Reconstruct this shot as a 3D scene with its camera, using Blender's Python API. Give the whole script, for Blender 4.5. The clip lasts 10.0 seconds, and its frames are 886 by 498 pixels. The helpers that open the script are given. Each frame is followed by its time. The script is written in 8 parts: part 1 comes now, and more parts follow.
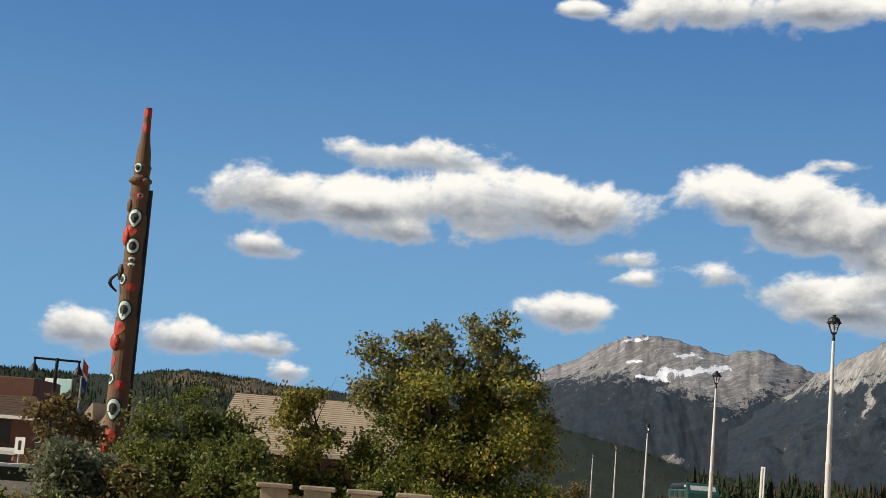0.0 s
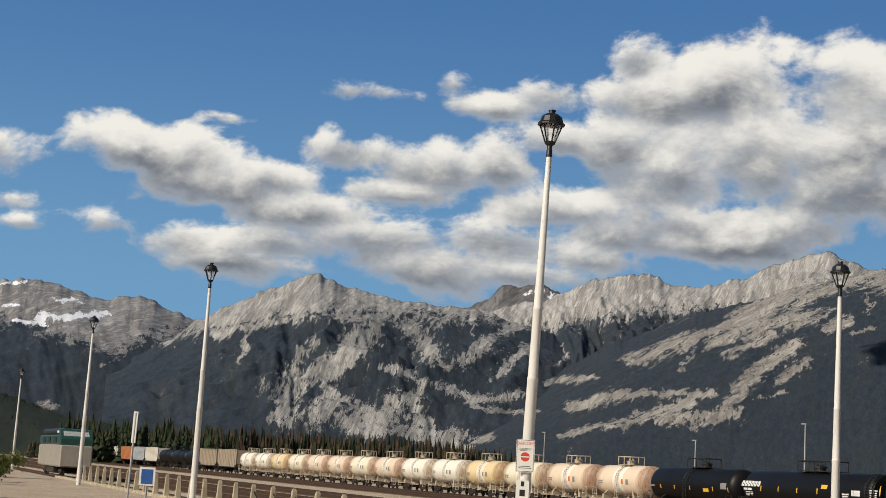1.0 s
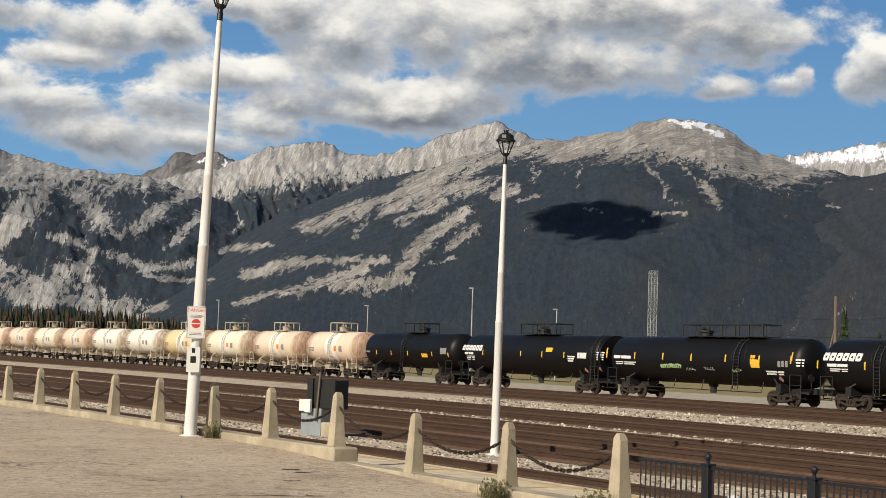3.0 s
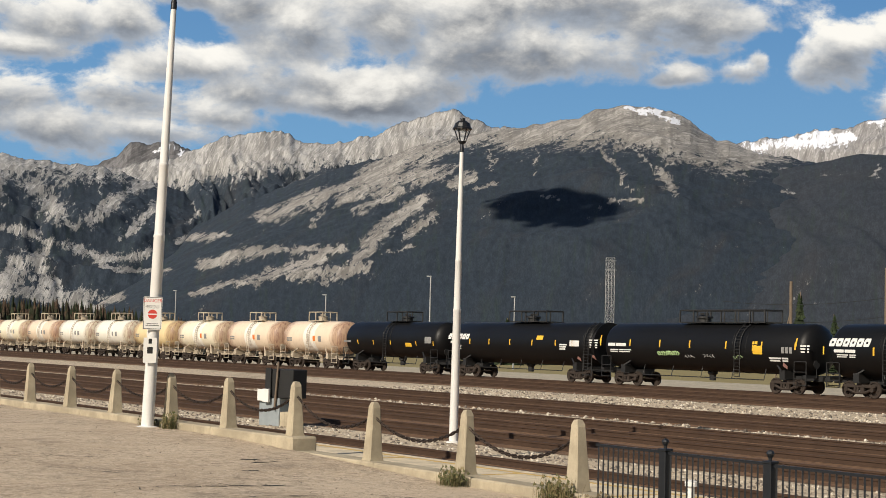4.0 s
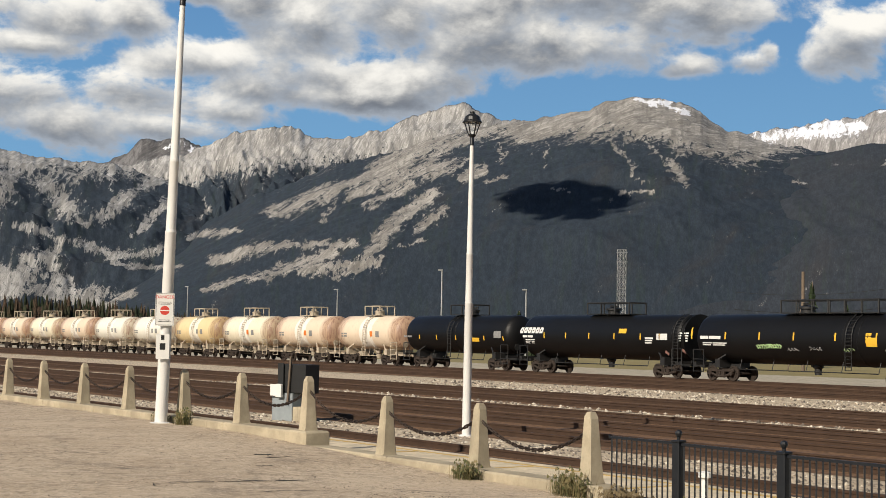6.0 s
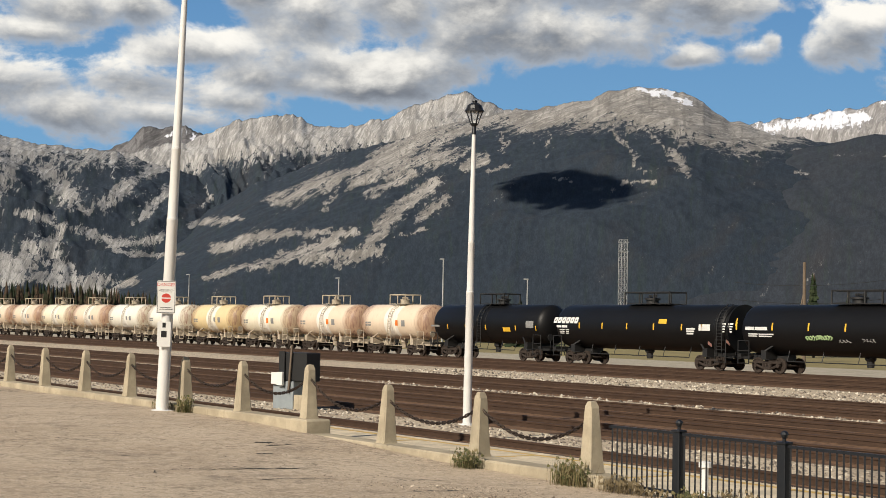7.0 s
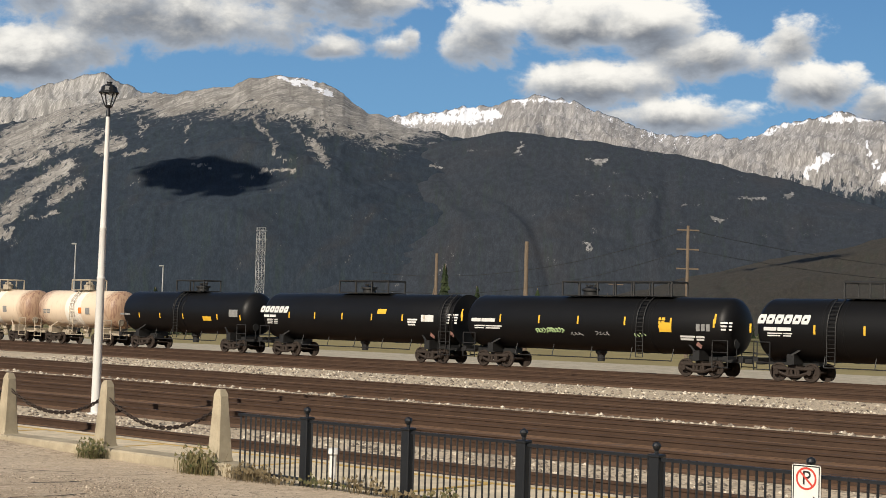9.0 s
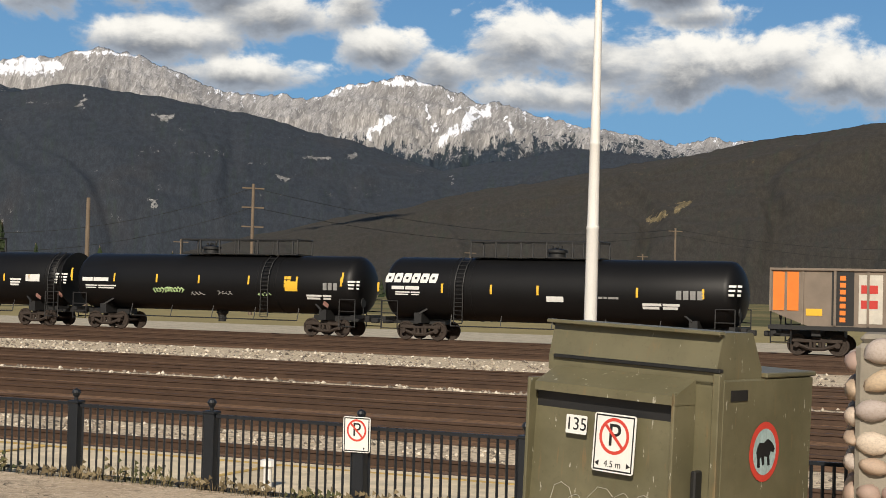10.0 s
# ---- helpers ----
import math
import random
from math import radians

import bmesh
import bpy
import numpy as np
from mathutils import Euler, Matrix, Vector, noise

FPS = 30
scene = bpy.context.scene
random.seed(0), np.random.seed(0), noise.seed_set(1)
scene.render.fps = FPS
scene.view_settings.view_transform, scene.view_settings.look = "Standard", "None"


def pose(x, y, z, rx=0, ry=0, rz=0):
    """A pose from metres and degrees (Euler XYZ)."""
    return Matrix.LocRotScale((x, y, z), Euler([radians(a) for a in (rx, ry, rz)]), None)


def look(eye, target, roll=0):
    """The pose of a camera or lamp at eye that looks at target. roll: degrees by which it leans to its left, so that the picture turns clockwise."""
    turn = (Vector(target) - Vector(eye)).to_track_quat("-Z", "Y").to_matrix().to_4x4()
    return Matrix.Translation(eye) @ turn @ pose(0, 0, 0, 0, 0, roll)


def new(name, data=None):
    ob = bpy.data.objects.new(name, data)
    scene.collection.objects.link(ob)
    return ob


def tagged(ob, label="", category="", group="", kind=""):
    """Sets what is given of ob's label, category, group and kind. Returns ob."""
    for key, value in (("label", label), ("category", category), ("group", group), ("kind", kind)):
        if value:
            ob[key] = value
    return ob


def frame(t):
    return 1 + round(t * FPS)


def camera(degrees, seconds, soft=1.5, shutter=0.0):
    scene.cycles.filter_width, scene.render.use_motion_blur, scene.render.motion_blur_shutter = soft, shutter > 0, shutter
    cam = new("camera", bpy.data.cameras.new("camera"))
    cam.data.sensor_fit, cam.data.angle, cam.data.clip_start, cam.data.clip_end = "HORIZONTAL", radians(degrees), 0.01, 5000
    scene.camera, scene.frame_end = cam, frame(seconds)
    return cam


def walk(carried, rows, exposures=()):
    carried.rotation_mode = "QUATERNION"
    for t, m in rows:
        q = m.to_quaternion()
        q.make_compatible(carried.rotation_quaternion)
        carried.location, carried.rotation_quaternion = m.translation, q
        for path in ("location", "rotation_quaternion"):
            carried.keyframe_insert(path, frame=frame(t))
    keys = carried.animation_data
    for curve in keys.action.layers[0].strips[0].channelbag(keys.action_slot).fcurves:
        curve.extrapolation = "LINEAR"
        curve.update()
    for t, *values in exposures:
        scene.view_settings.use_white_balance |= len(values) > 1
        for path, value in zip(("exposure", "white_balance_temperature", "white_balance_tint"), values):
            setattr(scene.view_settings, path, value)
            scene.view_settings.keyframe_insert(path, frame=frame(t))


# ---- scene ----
cam = camera(32.75, 10.0, soft=0.85)

# ---- the walk: a hand-held pan; seconds, heading, tilt and lean in degrees ----
EYE_Z = 1.7
ARM = 0.3                      # the camera swings at this distance round the holder


def carried_pose(heading, tilt, lean):
    a, e = radians(heading), radians(tilt)
    way = Vector((math.sin(a) * math.cos(e), math.cos(a) * math.cos(e), math.sin(e)))
    eye = Vector((0, 0, EYE_Z)) + ARM * way
    return look(eye, eye + way, lean)


walk(cam, [(t, carried_pose(h, e, r)) for t, h, e, r in (
    (0.00, -38.157, 8.890, 4.458),
    (0.10, -35.587, 9.005, 4.285),
    (0.20, -33.028, 9.106, 4.115),
    (0.30, -30.492, 9.178, 3.953),
    (0.40, -27.988, 9.207, 3.801),
    (0.50, -25.529, 9.179, 3.663),
    (0.75, -19.701, 8.855, 3.398),
    (1.00, -14.723, 8.410, 3.258),
    (1.25, -10.977, 8.071, 3.220),
    (1.50, -8.357, 7.677, 3.111),
    (1.75, -6.621, 7.032, 2.798),
    (2.00, -5.482, 6.210, 2.456),
    (2.25, -4.652, 5.358, 2.276),
    (2.50, -3.878, 4.648, 2.191),
    (2.75, -2.994, 4.207, 2.096),
    (3.00, -2.137, 3.957, 1.975),
    (3.25, -1.475, 3.790, 1.838),
    (3.50, -1.010, 3.675, 1.695),
    (3.75, -0.703, 3.602, 1.555),
    (4.00, -0.513, 3.560, 1.427),
    (4.25, -0.402, 3.539, 1.322),
    (4.50, -0.327, 3.527, 1.248),
    (4.75, -0.267, 3.512, 1.205),
    (5.00, -0.260, 3.475, 1.159),
    (5.25, -0.347, 3.404, 1.079),
    (5.50, -0.510, 3.339, 0.989),
    (5.75, -0.717, 3.313, 0.924),
    (6.00, -0.928, 3.311, 0.892),
    (6.25, -1.101, 3.299, 0.896),
    (6.50, -1.195, 3.246, 0.940),
    (6.75, -1.168, 3.122, 1.025),
    (7.00, -0.979, 2.894, 1.156),
    (7.25, -0.593, 2.533, 1.326),
    (7.50, -0.000, 2.017, 1.498),
    (7.75, 0.806, 1.395, 1.625),
    (8.00, 1.834, 0.992, 1.672),
    (8.25, 3.175, 1.094, 1.627),
    (8.50, 5.242, 1.565, 1.574),
    (8.75, 8.428, 2.178, 1.582),
    (9.00, 12.729, 2.766, 1.566),
    (9.25, 17.848, 3.161, 1.447),
    (9.50, 22.692, 3.132, 1.322),
    (9.75, 26.316, 2.527, 1.298),
    (9.90, 28.064, 1.980, 1.321),
    (10.00, 29.157, 1.584, 1.343),
)], exposures=((0.0, 0.0), (0.5, -0.12), (1.0, -0.20), (2.0, -0.20), (2.6, -0.10), (3.2, -0.02), (10.0, 0.0)))


# ---- light ----
SUN_AZ, SUN_EL = -142.0, 32.0
world = bpy.data.worlds.new("sky")
scene.world = world
world.use_nodes = True
wn = world.node_tree.nodes
sky = wn.new("ShaderNodeTexSky")
sky.sky_type, sky.sun_disc = "NISHITA", False
sky.sun_elevation, sky.sun_rotation = radians(SUN_EL), radians(SUN_AZ)
world.node_tree.links.new(sky.outputs[0], wn["Background"].inputs[0])
wn["Background"].inputs[1].default_value = 0.047
sun = new("sun", bpy.data.lights.new("sun", "SUN"))
sun.data.energy, sun.data.angle, sun.data.color = 4.8, radians(0.6), (1.0, 0.90, 0.76)
sd = Vector((math.sin(radians(SUN_AZ)) * math.cos(radians(SUN_EL)), math.cos(radians(SUN_AZ)) * math.cos(radians(SUN_EL)), math.sin(radians(SUN_EL))))
sun.matrix_world = look(sd * 50, (0, 0, 0))


# ---- materials ----
class Nodes:
    """A small wrapper to write node materials in few lines."""

    def __init__(self, name):
        self.mat = bpy.data.materials.new(name)
        self.mat.use_nodes = True
        self.tree = self.mat.node_tree
        self.bsdf = self.tree.nodes["Principled BSDF"]

    def put(self, socket, value):
        if isinstance(value, bpy.types.NodeSocket):
            self.tree.links.new(value, socket)
        elif value is not None:
            socket.default_value = value

    def node(self, kind, out=0, **sets):
        n = self.tree.nodes.new(kind)
        for key, value in sets.items():
            if key[0] == "i" and key[1:].isdigit():
                self.put(n.inputs[int(key[1:])], value)
        return n, n.outputs[out]

    def coords(self, which="Object", scale=(1, 1, 1), turn=(0, 0, 0)):
        n, _ = self.node("ShaderNodeTexCoord")
        m, out = self.node("ShaderNodeMapping", 0, i0=n.outputs[which], i2=turn, i3=scale)
        return out

    def place(self, scale=(1, 1, 1), turn=(0, 0, 0)):
        n, _ = self.node("ShaderNodeNewGeometry")
        m, out = self.node("ShaderNodeMapping", 0, i0=n.outputs["Position"], i2=turn, i3=scale)
        return out

    def attr(self, name, which="Fac"):
        n, _ = self.node("ShaderNodeAttribute")
        n.attribute_name = name
        return n.outputs[which]

    def noise(self, vec, scale, detail=4.0, rough=0.55, distort=0.0):
        n, _ = self.node("ShaderNodeTexNoise", i0=vec, i2=scale, i3=detail, i4=rough)
        n.inputs["Distortion"].default_value = distort
        return n.outputs[0]

    def cells(self, vec, scale, feature="F1"):
        n, _ = self.node("ShaderNodeTexVoronoi", i0=vec, i2=scale)
        n.feature = feature
        return n

    def math(self, op, a, b=0.0, c=0.0):
        n, out = self.node("ShaderNodeMath", i0=a, i1=b, i2=c)
        n.operation = op
        return out

    def ramp(self, value, *stops):
        n, out = self.node("ShaderNodeValToRGB", i0=value)
        el = n.color_ramp.elements
        while len(el) < len(stops):
            el.new(0.5)
        for e, (p, c) in zip(el, stops):
            e.position, e.color = p, (*c, 1) if len(c) == 3 else c
        return out

    def step(self, value, lo, hi, a=0.0, b=1.0):
        n, out = self.node("ShaderNodeMapRange", i0=value, i1=lo, i2=hi, i3=a, i4=b)
        n.interpolation_type = "SMOOTHSTEP"
        return out

    def mix(self, fac, a, b, mode="MIX"):
        n = self.tree.nodes.new("ShaderNodeMix")
        n.data_type, n.blend_type = "RGBA", mode
        self.put(n.inputs[0], fac)
        self.put(n.inputs[6], (*a, 1) if isinstance(a, tuple) else a)
        self.put(n.inputs[7], (*b, 1) if isinstance(b, tuple) else b)
        return n.outputs[2]

    def bump(self, height, strength=0.4, distance=0.02):
        n, out = self.node("ShaderNodeBump", i2=height)
        n.inputs["Strength"].default_value = strength
        n.inputs["Distance"].default_value = distance
        self.put(self.bsdf.inputs["Normal"], out)

    def random(self):
        n, _ = self.node("ShaderNodeObjectInfo")
        return n.outputs["Random"]

    def done(self, color=None, rough=0.7, metal=0.0, spec=None):
        self.put(self.bsdf.inputs["Base Color"], (*color, 1) if isinstance(color, tuple) else color)
        self.put(self.bsdf.inputs["Roughness"], rough)
        self.put(self.bsdf.inputs["Metallic"], metal)
        if spec is not None:
            self.bsdf.inputs["Specular IOR Level"].default_value = spec
        return self.mat


def plain(name, color, rough=0.6, metal=0.0, wear=0.25, scale=3.0, dark=0.6, bump=0.0, grain=40.0):
    """Paint, metal, stone or wood with broad stains and a fine grain."""
    m = Nodes(name)
    v = m.coords()
    big, fine = m.noise(v, scale, 5, 0.6), m.noise(v, grain, 3, 0.6)
    both = m.math("MULTIPLY_ADD", fine, 0.4, m.math("MULTIPLY", big, 0.6))
    low = tuple(c * dark for c in color)
    c = m.mix(m.step(both, 0.5 - wear, 0.5 + wear), low, color)
    if bump:
        m.bump(both, bump, 0.02)
    return m.done(c, rough, metal)


# the blue of the default wood is distant haze put into the spruce colour
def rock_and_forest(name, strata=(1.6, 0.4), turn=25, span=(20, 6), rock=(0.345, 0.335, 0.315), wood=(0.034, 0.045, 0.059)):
    """Bare limestone, spruce and snow. The cover of each comes with the mountain (bare, snowy); the noise frays its edges."""
    m = Nodes(name)
    uv = m.node("ShaderNodeUVMap")[1]
    bare, snowy = m.attr("bare"), m.attr("snowy")
    # beds of rock, leaning by turn degrees; lengths in degrees of the view
    flat = m.node("ShaderNodeMapping", i0=uv, i3=(*span, 1))[1]
    leaning = m.node("ShaderNodeMapping", i0=flat, i2=(0, 0, radians(-turn)))[1]

    def bed(length, thick, detail, rough, distort):
        v3 = m.node("ShaderNodeMapping", i0=leaning, i3=(1 / length, 1 / thick, 1))[1]
        return m.noise(v3, 1.0, detail, rough, distort)

    def around(value, k):
        return m.math("MULTIPLY", m.math("SUBTRACT", value, 0.5), k)
    bands = bed(strata[0] * 1.6, strata[1] * 2.6, 8, 0.62, 0.5)
    grain = bed(strata[0], strata[1], 9, 0.70, 0.9)
    crag = bed(strata[0] * 0.42, strata[1] * 0.30, 8, 0.75, 1.2)
    speck = m.noise(flat, 5.5, 6, 0.75)
    lone = m.noise(flat, 20.0, 4, 0.8)
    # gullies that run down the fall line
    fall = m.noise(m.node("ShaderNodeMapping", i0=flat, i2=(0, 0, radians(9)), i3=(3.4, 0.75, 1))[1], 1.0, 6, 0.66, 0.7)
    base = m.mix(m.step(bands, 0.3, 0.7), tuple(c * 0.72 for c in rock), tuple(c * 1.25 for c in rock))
    # crest shade put into the rock colour: dark bed, gully and crag streaks
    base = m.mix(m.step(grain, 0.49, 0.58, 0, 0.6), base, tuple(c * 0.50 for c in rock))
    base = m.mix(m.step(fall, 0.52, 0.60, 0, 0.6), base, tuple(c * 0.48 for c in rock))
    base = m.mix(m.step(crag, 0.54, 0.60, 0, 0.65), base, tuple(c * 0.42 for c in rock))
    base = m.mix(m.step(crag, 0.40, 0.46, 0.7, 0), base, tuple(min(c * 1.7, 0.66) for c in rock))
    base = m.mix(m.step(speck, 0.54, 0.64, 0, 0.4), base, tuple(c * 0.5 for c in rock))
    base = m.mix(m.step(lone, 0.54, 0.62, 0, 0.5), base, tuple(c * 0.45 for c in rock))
    wander = m.math("ADD", m.math("ADD", around(grain, 3.0), around(speck, 3.0)), m.math("ADD", around(lone, 2.0), around(bands, 1.4)))
    line = m.math("ADD", wander, bare)
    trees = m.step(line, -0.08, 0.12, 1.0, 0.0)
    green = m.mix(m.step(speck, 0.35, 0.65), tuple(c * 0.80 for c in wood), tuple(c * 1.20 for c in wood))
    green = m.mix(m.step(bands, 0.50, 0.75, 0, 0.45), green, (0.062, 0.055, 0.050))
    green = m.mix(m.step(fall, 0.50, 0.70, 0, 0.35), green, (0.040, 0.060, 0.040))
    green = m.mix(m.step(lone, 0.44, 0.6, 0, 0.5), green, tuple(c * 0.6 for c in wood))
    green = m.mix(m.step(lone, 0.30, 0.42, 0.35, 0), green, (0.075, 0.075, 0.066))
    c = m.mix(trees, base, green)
    snow = m.math("ADD", snowy, m.math("ADD", around(crag, 1.8), m.math("ADD", around(fall, 2.0), m.math("ADD", around(lone, 0.6), around(speck, 1.6)))))
    c = m.mix(m.step(snow, -0.04, 0.12, 0, 0.95), c, (0.80, 0.81, 0.84))
    m.bump(m.math("ADD", m.math("ADD", grain, crag), m.math("ADD", m.math("MULTIPLY", speck, 0.5), m.math("MULTIPLY", fall, 0.8))), 0.9, 42.0)
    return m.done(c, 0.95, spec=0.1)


# ---- helpers for shapes ----
def mesh_of(bm, name, material, smooth=False):
    me = bpy.data.meshes.new(name)
    bm.normal_update()
    bm.to_mesh(me)
    bm.free()
    for mt in material if isinstance(material, (list, tuple)) else (material,):
        me.materials.append(mt)
    if smooth:
        me.shade_smooth()
        me.set_sharp_from_angle(angle=radians(40))
    return me


def part(name, bm, material, parent=None, label="", smooth=False, at=None):
    """Links a bmesh, or mesh data, as one mesh object under a thing or a part."""
    me = mesh_of(bm, name, material, smooth) if isinstance(bm, bmesh.types.BMesh) else bm
    ob = new(name, me)
    if parent:
        ob.parent = parent
    if at is not None:
        ob.matrix_basis = at
    return tagged(ob, label)


def thing(name, label, category, group="", at=None, kind=""):
    ob = new(name)
    ob.empty_display_size = 0.2
    if at is not None:
        ob.matrix_basis = at
    return tagged(ob, label, category, group, kind)


def box(bm, x0, x1, y0, y1, z0, z1, m=None, bevel=0.0):
    mat = Matrix.LocRotScale(((x0 + x1) / 2, (y0 + y1) / 2, (z0 + z1) / 2), None, (x1 - x0, y1 - y0, z1 - z0))
    r = bmesh.ops.create_cube(bm, size=1, matrix=(m @ mat) if m else mat)
    if bevel:
        es = list({e for v in r["verts"] for e in v.link_edges})
        bmesh.ops.bevel(bm, geom=es, offset=bevel, segments=1, affect="EDGES")
    return bm


def tube(bm, a, b, r0, r1=None, n=10, caps=True):
    """A tapered round bar from a to b."""
    a, b = Vector(a), Vector(b)
    r1 = r0 if r1 is None else r1
    q = (b - a).to_track_quat("Z", "Y").to_matrix()
    rings = [[bm.verts.new(p + q @ Vector((r * math.cos(k * math.tau / n), r * math.sin(k * math.tau / n), 0))) for k in range(n)] for p, r in ((a, r0), (b, r1))]
    for k in range(n):
        bm.faces.new((rings[0][k], rings[0][(k + 1) % n], rings[1][(k + 1) % n], rings[1][k]))
    if caps:
        bm.faces.new(rings[0][::-1])
        bm.faces.new(rings[1])
    return bm


def bent_tube(bm, pts, r, n=5):
    rings = []
    for k, p in enumerate(pts):
        d = (pts[min(k + 1, len(pts) - 1)] - pts[max(k - 1, 0)]).to_track_quat("Z", "Y").to_matrix()
        rings.append([bm.verts.new(p + d @ Vector((r * math.cos(j * math.tau / n), r * math.sin(j * math.tau / n), 0))) for j in range(n)])
    for a, b in zip(rings, rings[1:]):
        for j in range(n):
            bm.faces.new((a[j], a[(j + 1) % n], b[(j + 1) % n], b[j]))
    return bm


def lathe(bm, profile, n=24, axis="Z", m=None):
    """A turned shape from (radius, height) pairs."""
    rings = []
    for r, h in profile:
        ring = []
        for k in range(n):
            c, s = r * math.cos(k * math.tau / n), r * math.sin(k * math.tau / n)
            p = Vector((c, s, h)) if axis == "Z" else Vector((h, c, s)) if axis == "X" else Vector((s, h, c))
            ring.append(bm.verts.new(m @ p if m else p))
        rings.append(ring)
    for a, b in zip(rings, rings[1:]):
        for k in range(n):
            bm.faces.new((a[k], a[(k + 1) % n], b[(k + 1) % n], b[k]))
    bm.faces.new(rings[0][::-1])
    bm.faces.new(rings[-1])
    return bm


def B():
    return bmesh.new()


def polar(az, d, z=0.0):
    return Vector((d * math.sin(radians(az)), d * math.cos(radians(az)), z))


# the yard's own frame: p metres across the tracks, s metres along them
CROSS, ALONG = Vector((0.816, 0.578, 0)), Vector((0.578, -0.816, 0))
TRACK_TURN = math.degrees(math.atan2(ALONG.y, ALONG.x))
RAIL_Z = -0.75
BED_Z = -0.92


def yard(p, s, z=0.0):
    return CROSS * p + ALONG * s + Vector((0, 0, z))


# ---- the far country ----
def smooth_profile(points):
    xs, ys = zip(*points)

    def f(a):
        a = min(max(a, xs[0]), xs[-1])
        for i in range(len(xs) - 1):
            if a <= xs[i + 1]:
                k = (a - xs[i]) / (xs[i + 1] - xs[i])
                k = k * k * (3 - 2 * k) * 0.5 + k * 0.5
                return ys[i] + (ys[i + 1] - ys[i]) * k
        return ys[-1]
    return f


# where rock lies bare below the treeline, and where old snow lies: headings and rises of both ends, half width, in degrees
ROCK_WEST = (
    (-16.92, 5.72, -18.42, 3.92, 0.38), (-18.42, 3.92, -20.26, 2.74, 0.33), (-20.09, 3.39, -20.39, 1.68, 0.46), (-18.55, 2.63, -19.11, 1.54, 0.38), (-19.15, 2.07, -16.54, 1.31, 0.33), (-17.88, 2.25, -16.56, 1.69, 0.29), (-15.69, 1.31, -13.32, 0.98, 0.21), (-19.91, 3.83, -19.33, 4.72, 0.21), (-22.13, 3.69, -21.87, 4.55, 0.10), (-23.15, 4.63, -20.66, 5.36, 0.19), (-27.18, 3.13, -25.63, 4.25, 0.06), (-24.20, 4.60, -25.51, 4.05, 0.12), (-17.59, 4.40, -19.21, 3.02, 0.19), (-18.53, 5.62, -17.24, 5.70, 0.21), (-20.03, 2.54, -21.02, 1.53, 0.15), (-29.28, 1.64, -28.47, 1.55, 0.15),
)
ROCK_VALLEY = (
    (-16.57, 6.08, -14.38, 3.98, 0.35), (-16.69, 3.85, -13.43, 2.93, 0.17), (-16.61, 1.69, -15.55, 2.82, 0.42), (-13.78, 4.17, -11.88, 5.72, 0.25), (-11.88, 5.72, -10.86, 6.35, 0.33), (-12.64, 3.55, -11.23, 4.90, 0.17), (-13.44, 6.28, -13.33, 4.78, 0.05), (-9.70, 6.01, -9.96, 4.31, 0.04), (-16.02, 2.06, -15.02, 1.84, 0.21), (-16.60, 1.48, -12.56, 1.37, 0.19), (-13.32, 2.66, -11.38, 3.08, 0.15), (-10.57, 3.61, -8.69, 3.82, 0.10),
)
ROCK_LEDGES = (
    (-9.71, 2.71, -6.77, 3.39, 0.17), (-8.01, 2.10, -5.06, 3.13, 0.17), (-6.32, 2.37, -3.34, 2.74, 0.21), (-6.77, 3.34, -4.21, 3.45, 0.12), (-9.88, 1.62, -7.59, 2.21, 0.08), (-13.42, 2.43, -10.74, 2.38, 0.08), (-5.03, 2.10, -3.13, 2.90, 0.10), (-8.88, 3.07, -7.83, 3.19, 0.10), (-3.78, 3.10, -2.31, 4.63, 0.23), (-7.44, 4.56, -3.84, 5.95, 0.25), (-3.84, 5.95, -2.14, 6.84, 0.38), (-2.36, 6.88, -0.22, 7.83, 0.42), (-4.26, 5.44, -2.56, 6.34, 0.29),
)
ROCK_FLANK = (
    (-2.52, 4.31, -1.14, 5.52, 0.23), (-3.19, 5.53, -1.27, 6.44, 0.19), (-3.82, 4.88, -2.12, 5.82, 0.17), (-1.37, 6.09, -0.09, 6.72, 0.17), (-2.07, 3.78, -0.81, 4.88, 0.12), (-5.52, 4.27, -5.07, 5.06, 0.04), (-0.18, 5.97, 0.57, 6.35, 0.19), (-3.37, 4.07, -2.10, 4.96, 0.12), (-4.68, 5.11, -3.41, 5.79, 0.12), (0.47, 5.87, 1.54, 6.06, 0.04), (-1.50, 7.12, 0.00, 7.47, 0.17), (-2.92, 3.22, -1.64, 3.68, 0.06),
)
ROCK_CHUTES = (
    (5.28, 7.75, 6.04, 6.69, 0.05), (5.93, 6.91, 6.48, 5.85, 0.07), (6.45, 7.55, 7.74, 6.39, 0.05), (7.63, 6.70, 8.28, 5.75, 0.12), (7.73, 7.40, 8.12, 6.77, 0.04), (3.13, 7.73, 2.87, 6.43, 0.05), (0.97, 7.70, 1.45, 6.53, 0.04), (5.67, 5.63, 6.16, 5.42, 0.05), (3.16, 5.60, 3.92, 5.50, 0.04), (10.06, 6.54, 10.48, 6.18, 0.04), (12.13, 6.01, 12.65, 5.84, 0.04), (5.63, 5.48, 7.01, 5.62, 0.04), (12.33, 7.26, 14.37, 7.49, 0.17),
)
